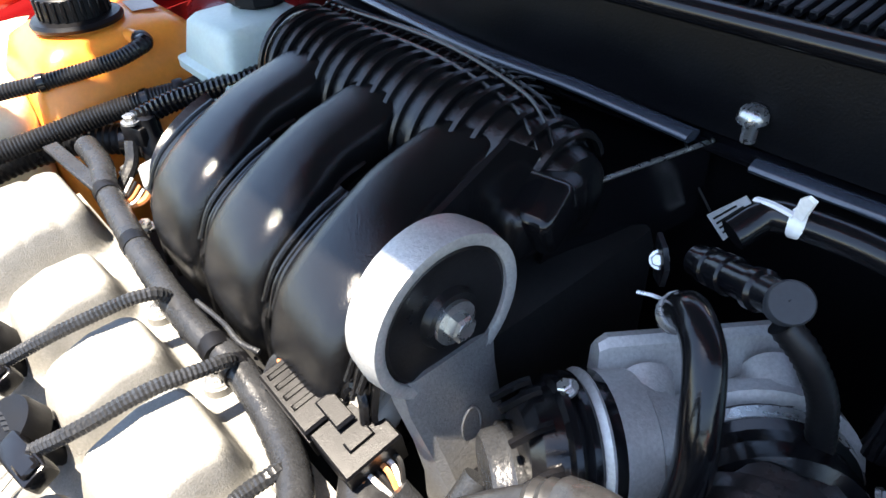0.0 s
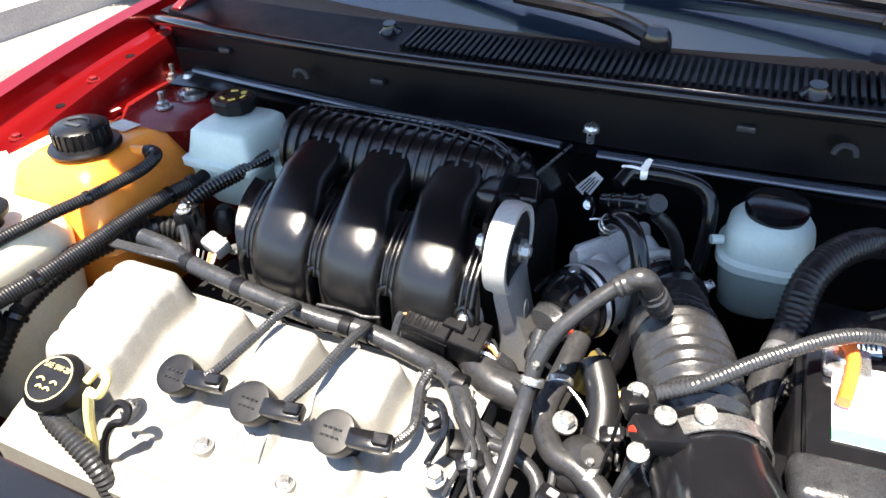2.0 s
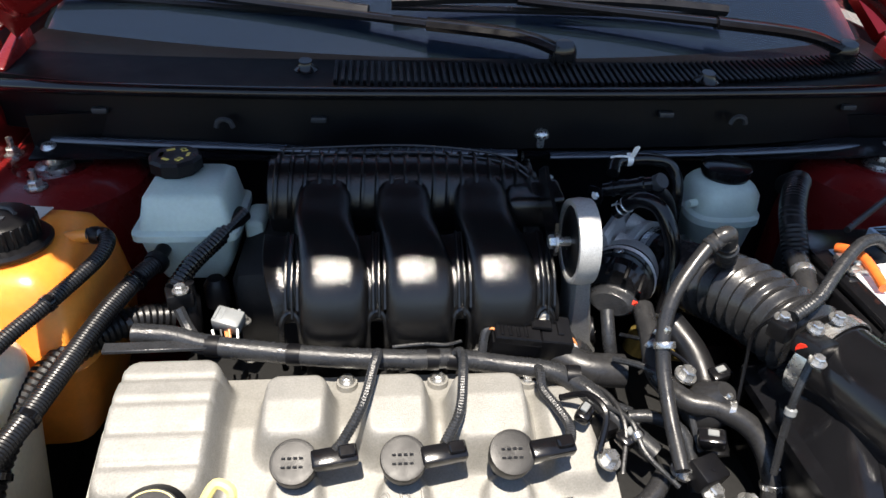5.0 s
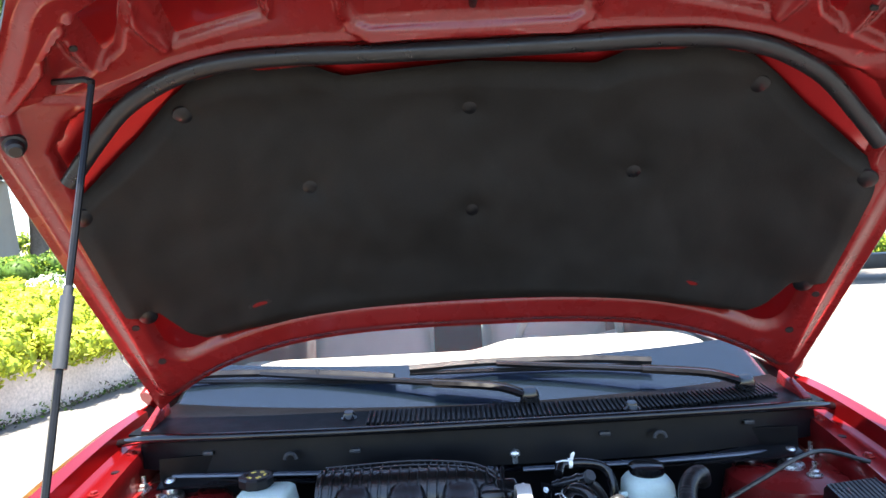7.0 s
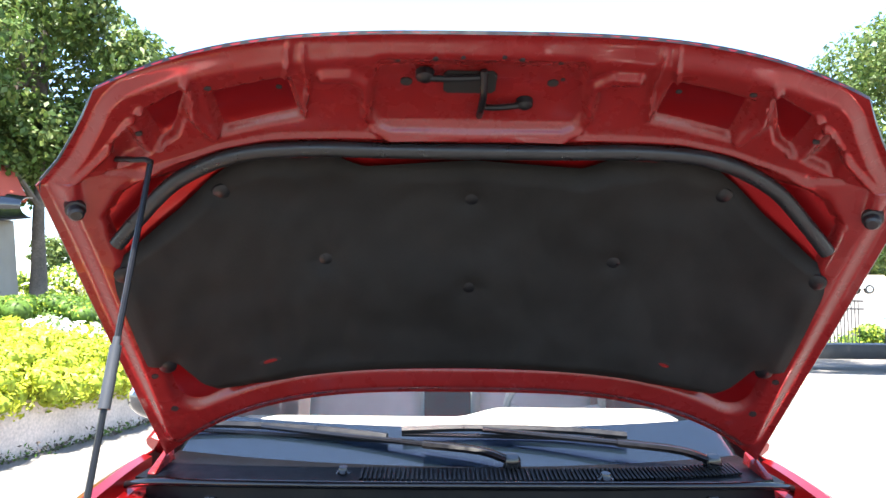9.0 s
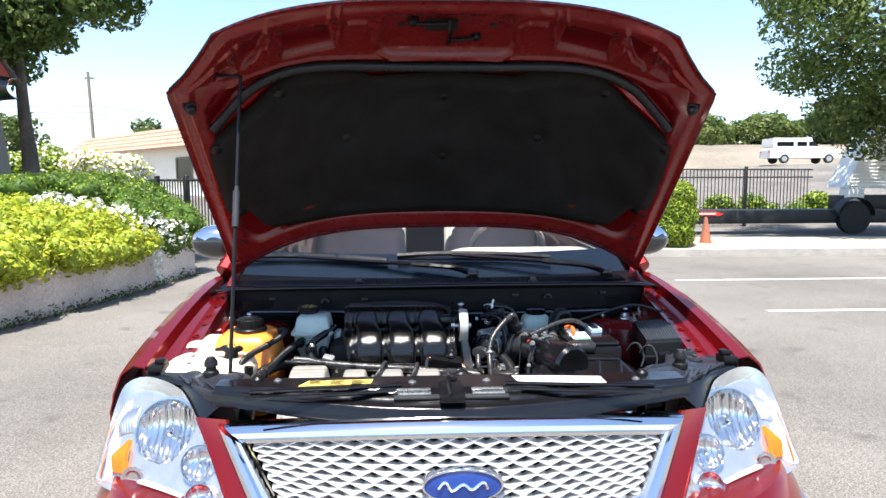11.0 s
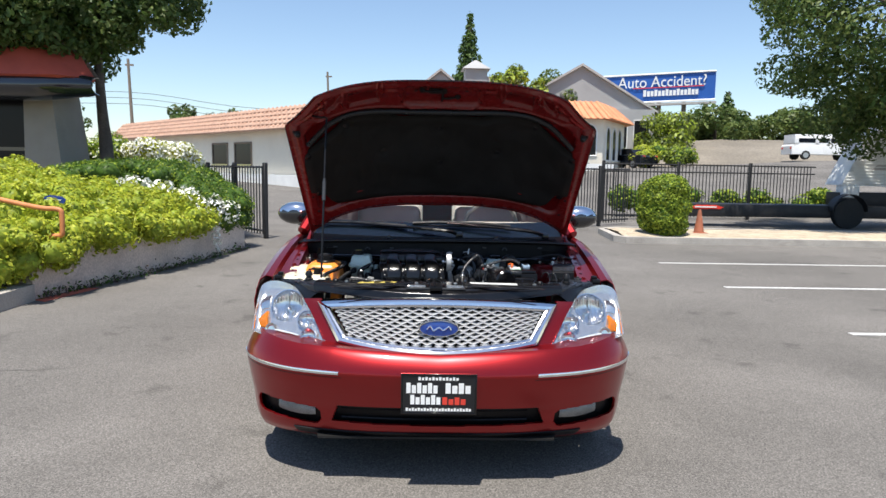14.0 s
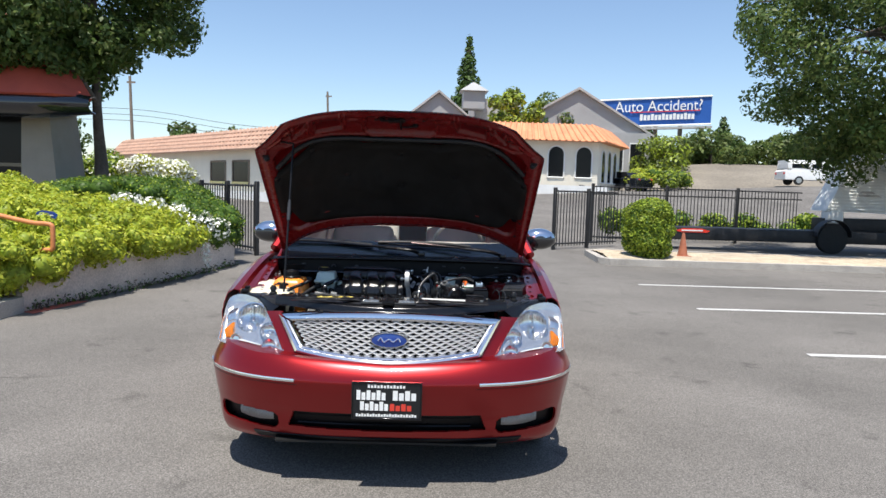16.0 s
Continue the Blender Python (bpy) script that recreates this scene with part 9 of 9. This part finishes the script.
sheet(bm, eave, 50, 14, 0.02)
prism(bm, [(-12, 8.34, 2.50), (-5.5, 8.34, 2.50), (-5.9, 9.6, 2.55), (-12, 9.6, 2.55)], (0, 0, 0.2))
part("fascia", bm, CARBLACK, rb, "dark rolled fascia")
bm = B()
sheet(bm, lambda u, v: Vector((-12 + 6.70 * u - 1.3 * v * max(0, u - 0.5) * 2, 8.12 + 0.9 * v + 0.6 * max(0, (u - 0.93) / 0.07) ** 2, 2.72 + 1.6 * v)), 40, 6, 0.06)
part("roof", bm, AWNING, rb, "red standing seam roof")
for k in range(16):
    bm = B()
    x = -11.8 + 0.4 * k
    lean = 1.3 * max(0, (x + 12) / 6.36 - 0.5) * 2
    tube(bm, [(x, 8.10, 2.74), (x - lean * 0.5, 8.55, 3.54), (x - lean, 9.0, 4.32)], 0.025, 5, 1)
    part("roof_seam", bm, AWNING, rb)
bm = B()
prism(bm, [(-13, 9.4, 2.7), (-7.3, 9.4, 2.7), (-9.6, 13.0, 2.7), (-13, 13.0, 2.7)], (0, 0, 1.7))
part("roof_core", bm, AWNING, rb, smooth=False)
for x in (-7.42, -8.5, -9.6):
    win = window(rb, (x, 8.93, 0.9), (1, 0, 0), 0.95, 1.58, CARBLACK)
    bm = B()
    box(bm, (x, 8.90, 1.60), (x + 0.95, 8.94, 1.66))
    part("glazing_bar", bm, CARBLACK, win, smooth=False)

# stepped kerb with an orange handrail
bm = B()
prism(bm, [(-7.0, 2.4, 0.0), (-4.10, 2.8, 0.0), (-4.10, 4.10, 0.0), (-7.0, 4.10, 0.0)], (0, 0, 0.17))
thing("kerb", bm, CONC, "grey concrete step beside the planter", "kerb", kind="structure", smooth=False)
bm = B()
prism(bm, [(-4.12, 4.12, 0.001), (-3.96, 4.85, 0.001), (-3.82, 4.85, 0.001), (-3.98, 4.05, 0.001)], (0, 0, 0.004))
thing("kerb_paint", bm, RED_CURB, "faded red paint on the ground by the planter", "road marking", kind="structure", smooth=False)
hr = base("handrail", (-4.075, 4.282, -0.065), "orange painted tubular handrail beside the steps", "handrail")
bm = B()
tube(bm, [(-5.405, 4.425, 1.196), (-4.740, 4.377, 1.054), (-4.170, 4.330, 0.945), (-3.999, 4.330, 0.932), (-3.928, 4.330, 0.916), (-3.914, 4.330, 0.864), (-3.914, 4.330, 0.721), (-3.923, 4.330, 0.664), (-3.971, 4.330, 0.647), (-4.266, 4.330, 0.659)], 0.026, 10, 6)
part("rail", bm, ORANGE_P, hr)
bm = B()
cyl(bm, (-4.788, 4.368, -0.065), (-4.788, 4.368, 1.054), 0.019)
part("post", bm, ORANGE_P, hr)
sg = base("blue_sign", (-4.30, 4.8, 0.46), "small blue sign half hidden in the shrub", "sign")
bm = B()
prism(bm, [(-4.380, 4.805, 0.978), (-4.142, 4.805, 0.959), (-4.123, 4.805, 1.006), (-4.170, 4.805, 1.040), (-4.294, 4.805, 1.054), (-4.361, 4.805, 1.030)], (0, 0.012, 0))
part("panel", bm, BLUE, sg, smooth=False)
bm = B()
prism(bm, [(-4.332, 4.801, 1.002), (-4.170, 4.801, 0.992), (-4.170, 4.801, 1.002), (-4.332, 4.801, 1.011)], (0, 0.002, 0))
part("stripe", bm, LABEL_W, sg, smooth=False)
bm = B()
cyl(bm, (-4.246, 4.814, 0.436), (-4.246, 4.814, 0.987), 0.015)
part("post", bm, STEEL, sg)

# utility poles and wires
for x, y, h in ((-24.0, 58.0, 9.9), (-9.0, 75.0, 11.5)):
    up_ = base("utility_pole", (x, y, 0.5), "wooden utility pole with a cross arm", "utility pole", "utility poles")
    bm = B()
    lathe(bm, (x, y, 0.5), (-0.03, 0, 1), [(0, 0.17), (h, 0.11)], 10)
    part("pole", bm, POLE, up_)
    bm = B()
    box(bm, (x - 0.55, y - 0.06, h - 0.1), (x + 0.15, y + 0.06, h + 0.05))
    part("cross_arm", bm, POLE, up_, smooth=False)
for dz in (0.0, -0.5, -1.0):
    bm = B()
    tube(bm, [(-60, 55, 8.0 + dz), (-40, 57, 7.2 + dz), (-24.5, 58, 7.6 + dz), (-14, 60, 6.6 + dz), (2, 64, 6.8 + dz)], 0.02, 4, 6)
    thing("power_line", bm, INK, "thin black overhead power line", "cable", "power lines")

# trees far off
rnd = random.Random(9)


def far_tree(x, y, z0, r, h, mats, seed, n=2600, leaf=0.28, conifer=False):
    if conifer:
        cl = [((x + rnd.uniform(-0.2, 0.2), y, z0 + h * (0.12 + 0.85 * k / 13)), (r * (1.0 - 0.9 * k / 13), r * (1.0 - 0.9 * k / 13), h * 0.05)) for k in range(14)]
        lb, top = "tall dark conifer behind the buildings", (x, y, z0 + h)
    else:
        cl = crown((x, y, z0 + h * 0.6), (r, r, h * 0.42), 22, r * 0.36, seed)
        lb, top = "distant rounded tree on the hillside", (x, y, z0 + h * 0.9)
    tree("distant_tree", (x, y, z0), top, 0.2 + 0.02 * h, cl, n, leaf, mats, lb, limbs=4, fork=0.3, seed=seed)


far_tree(6.9, 80, 2.0, 3.3, 17.6, [LEAF_D, LEAF_D], 31, 9000, 0.28, True)
far_tree(9.2, 57, 3.0, 2.3, 7.6, [LEAF_B, LEAF_T], 32, 3600, 0.22)
far_tree(28.5, 78, 4.0, 1.8, 7.0, [LEAF_D], 33, 2500, 0.25, True)
far_tree(36.0, 74, 4.0, 2.2, 6.6, [LEAF_D, LEAF_D], 34, 2600, 0.25, True)
far_tree(23.5, 59, 2.4, 2.6, 4.2, [LEAF_B, LEAF_T], 35, 3200, 0.2)
for k in range(17):
    x = 30 + 2.6 * k + rnd.uniform(-0.8, 0.8)
    far_tree(x, 66 + rnd.uniform(-2, 8), 3.6, rnd.uniform(2.2, 3.4), rnd.uniform(3.8, 5.6) + 0.04 * k, [LEAF_T, LEAF_D, LEAF_T], 40 + k, 2600, 0.24)
for k, (x, y) in enumerate(((-22, 62), (-18, 66), (-30, 58), (13.5, 62), (19.0, 78))):
    far_tree(x, y, 1.5, 2.2, 5.2 if x < 0 else 9.5, [LEAF_T, LEAF_D], 70 + k, 2200, 0.22)
for k, (x, y, r) in enumerate(((15.8, 51.0, 1.3), (18.6, 49.5, 1.4), (20.6, 48.5, 1.2), (17.4, 47.6, 1.0), (19.4, 46.8, 1.0))):
    z = ground_z(x, y)
    cl = [((x + rnd.uniform(-0.6, 0.6) * r, y + rnd.uniform(-0.4, 0.4), z + 0.4 * r + rnd.uniform(0, 0.5) * r), (0.6 * r, 0.6 * r, 0.4 * r)) for _ in range(6)]
    shrub("roadside_shrub", cl, 1500, 0.11, [LEAF_Y, LEAF_B] if k % 2 else [LEAF_B, LEAF_T], "clipped green shrub beside the road", "shrub", loc=(x, y, z))
for k in range(12):
    x, y = 7.0 + 1.5 * k + rnd.uniform(-0.3, 0.3), 18.6 + rnd.uniform(-0.2, 0.3)
    if k in (5, 6):
        continue
    cl = [((x + rnd.uniform(-0.5, 0.5), y, 0.35 + rnd.uniform(0, 0.35)), (0.4, 0.35, 0.3)) for _ in range(5)]
    shrub("fence_shrub", cl, 1100, 0.06, [LEAF_G, LEAF_B], "low shrub behind the fence", "shrub", loc=(x, y, 0))

# ---- other vehicles ----


def far_car(name, at, turn, m, label, category, prof, length=4.6, wid=1.8, glass=None):
    """A parked vehicle: body and cabin from a side profile, wheels and windows."""
    v = base(name, at, label, category)
    rot = Matrix.Translation(at) @ pose(0, 0, 0, 0, 0, turn)

    def P(x, y, z):
        return rot @ Vector((x, y, z))
    body, cab = prof
    bm = B()
    rings = []
    for y, k in ((-wid / 2, 0.94), (-wid / 2 + 0.06, 1.0), (wid / 2 - 0.06, 1.0), (wid / 2, 0.94)):
        rings.append([P(x * k * length, y, 0.28 + (z - 0.28) * k) for x, z in body])
    loft(bm, rings)
    part("body", bm, m, v, angle=30)
    bm = B()
    loft(bm, [[P(x * length * (1.0 if abs(y) < 0.7 else 0.96), y * (0.86 if z > 1.2 else 1.0), z) for x, z in cab] for y in (-wid / 2 + 0.07, wid / 2 - 0.07)])
    part("cabin", bm, DARKGLASS, v, "dark cabin glass", angle=30)
    xs = [x for x, z in cab if z == max(q[1] for q in cab)]
    zt = max(q[1] for q in cab)
    bm = B()
    prism(bm, [P(min(xs) * length, -wid / 2 + 0.15, zt), P(max(xs) * length, -wid / 2 + 0.15, zt), P(max(xs) * length, wid / 2 - 0.15, zt), P(min(xs) * length, wid / 2 - 0.15, zt)], (0, 0, 0.06))
    part("roof", bm, m, v)
    for x in (-0.31, 0.31):
        for sy in (-1, 1):
            bm = B()
            c0, c1 = P(x * length, sy * (wid / 2 - 0.2), 0.33), P(x * length, sy * (wid / 2 + 0.01), 0.33)
            cyl(bm, c0, c1, 0.33, seg=20)
            w = part("wheel", bm, TYRE, v)
            bm = B()
            cyl(bm, c0.lerp(c1, 0.5), c1 + (c1 - c0) * 0.06, 0.2, seg=16)
            part("rim", bm, WHEEL, w)
    for sy in (-1, 1):
        bm = B()
        a, b = P(-0.5 * length - 0.01, sy * wid * 0.36 - 0.12, 0.78), P(-0.47 * length, sy * wid * 0.36 + 0.12, 0.92)
        box(bm, (min(a.x, b.x), min(a.y, b.y), a.z), (max(a.x, b.x), max(a.y, b.y), b.z), 0.02)
        part("tail_lamp", bm, REDPART, v)
    return v


SEDAN = ([(-0.5, 0.3), (-0.5, 0.85), (-0.46, 0.98), (-0.30, 1.0), (0.18, 0.98), (0.42, 0.86), (0.5, 0.7), (0.5, 0.3)], [(-0.36, 0.98), (-0.22, 1.40), (0.02, 1.42), (0.20, 0.97)])
SUV = ([(-0.5, 0.4), (-0.5, 1.0), (-0.48, 1.12), (0.22, 1.12), (0.46, 1.05), (0.5, 0.85), (0.5, 0.4)], [(-0.47, 1.1), (-0.44, 1.75), (0.06, 1.78), (0.22, 1.1)])
far_car("parked_sedan", (16.6, 49.0, 1.72), 118, CARBLACK, "black sedan parked on the upper road", "car", SEDAN, 4.5)
far_car("parked_sedan", (12.2, 45.0, 0.62), 118, CARBLACK, "black hatchback parked behind the gate", "car", SEDAN, 4.2)
far_car("parked_pickup", (31.0, 47.5, 2.55), 355, WHITE, "white pickup with a canopy parked up the slope", "pickup truck", SUV, 5.3, 1.9)

pk = bpy.data.objects["parked_pickup"]
rot = Matrix.Translation((31.0, 47.5, 2.55)) @ pose(0, 0, 0, 0, 0, 355)
for nm, x0, x1, z0, z1 in (("canopy_top", -2.46, 0.38, 1.58, 1.86), ("canopy_side", -2.5, -2.2, 1.05, 1.60), ("canopy_side", -0.95, -0.72, 1.05, 1.60), ("canopy_side", 0.02, 0.14, 1.05, 1.60), ("canopy_sill", -2.5, 1.2, 1.0, 1.24)):
    bm = B()
    prism(bm, [rot @ Vector((x0, -0.93, z0)), rot @ Vector((x1, -0.93, z0)), rot @ Vector((x1, -0.86 if z1 > 1.7 else -0.93, z1)), rot @ Vector((x0, -0.86 if z1 > 1.7 else -0.93, z1))], rot.to_3x3() @ Vector((0, 1.82, 0)))
    part(nm, bm, WHITE, pk, smooth=False)

# flat trailer and white camper
tr = base("flat_trailer", (12.5, 15.4, 0.0), "long low black flatbed trailer beside the fence", "trailer")
bm = B()
box(bm, (6.57, 15.2, 0.27), (20.0, 15.32, 0.60), 0.01)
part("side_beam", bm, IRON, tr)
bm = B()
box(bm, (6.6, 15.35, 0.52), (20.0, 16.1, 0.60), 0.01)
part("deck", bm, IRON, tr)
bm = B()
prism(bm, [(6.72, 15.185, 0.515), (6.88, 15.185, 0.47), (7.56, 15.185, 0.47), (7.66, 15.185, 0.515), (7.44, 15.185, 0.575), (6.94, 15.185, 0.575)], (0, 0.02, 0))
part("marker_plate", bm, REDPART, tr, "red and white marker plate", smooth=False)
bm = B()
box(bm, (6.88, 15.176, 0.505), (7.46, 15.19, 0.54))
part("marker_bar", bm, WHITE, tr, smooth=False)
for x in (10.95, 14.2):
    bm = B()
    lathe(bm, (x, 15.05, 0.40), (0, 1, 0), [(0, 0.26), (0.02, 0.40), (0.20, 0.40), (0.22, 0.26)], 28)
    w = part("wheel", bm, TYRE, tr)
    bm = B()
    sheet(bm, lambda u, v: Vector((x + 0.48 * math.cos(math.pi * u), 15.0 + 0.3 * v, 0.46 + 0.46 * math.sin(math.pi * u))), 16, 3, 0.02)
    part("mudguard", bm, IRON, tr)
cp_ = base("camper_trailer", (14.5, 16.0, 0.0), "white corrugated camper trailer with a gas bottle cover", "camper")
bm = B()
prism(bm, [(11.0, 15.6, 1.15), (19.0, 15.6, 0.95), (19.0, 15.6, 2.9), (12.1, 15.6, 2.75), (11.62, 15.6, 2.45)], (0, 0.8, 0))
part("body", bm, WHITE, cp_, "white camper body", smooth=False)
for k in range(18):
    bm = B()
    z = 1.20 + 0.088 * k
    x = 11.03 + 0.62 * (z - 1.15) / 1.30
    tube(bm, [(x, 15.58, z), (15, 15.58, z), (19, 15.58, z)], 0.018, 5, 1)
    part("siding_rib", bm, WHITE, cp_)
bm = B()
prism(bm, [(11.75, 15.57, 1.55), (12.55, 15.57, 1.55), (12.2, 15.57, 1.72), (11.95, 15.57, 1.72)], (0, 0.02, 0))
part("stripe", bm, GREYROOF, cp_, smooth=False)
bm = B()
box(bm, (11.05, 15.55, 0.80), (11.50, 15.95, 1.16), 0.06, 3)
part("gas_cover", bm, WHITE, cp_, "white gas bottle cover")
bm = B()
box(bm, (11.0, 15.7, 0.58), (19.0, 16.3, 0.95), 0.02)
part("chassis", bm, IRON, cp_)

# the street beyond lies a little turned against the lot, and the lot lies at the foot of the tyres
STREET = pose(0.037, 0.047, 0.0, 0, 0, 2.25)
MID = Matrix.Translation((0.1, -2.75, 1.41))
LOT = MID @ Matrix.Scale(1.0426, 4) @ MID.inverted()
TURNED = {"restaurant_building", "arcade_building", "gabled_building", "billboard", "red_roofed_building", "utility_pole", "power_line", "distant_tree",
          "roadside_shrub", "fence_shrub", "parked_sedan", "parked_pickup", "street_tree", "shade_tree", "blossoming_bush", "bush"}
NEAR = {"ground", "asphalt_crack", "parking_line", "kerb", "kerb_paint", "wood_chip_bed", "planter_wall", "planter_soil", "weeds", "hedge", "flowering_vine",
        "clipped_bush", "traffic_cone", "metal_fence", "metal_gate", "handrail", "blue_sign", "flat_trailer", "camper_trailer"}
for ob in [o for o in scene.objects if o.parent is None]:
    kind = ob.name.split(".")[0]
    if kind in TURNED:
        ob.matrix_basis = LOT @ STREET @ ob.matrix_basis
    elif kind in NEAR:
        ob.matrix_basis = LOT @ ob.matrix_basis
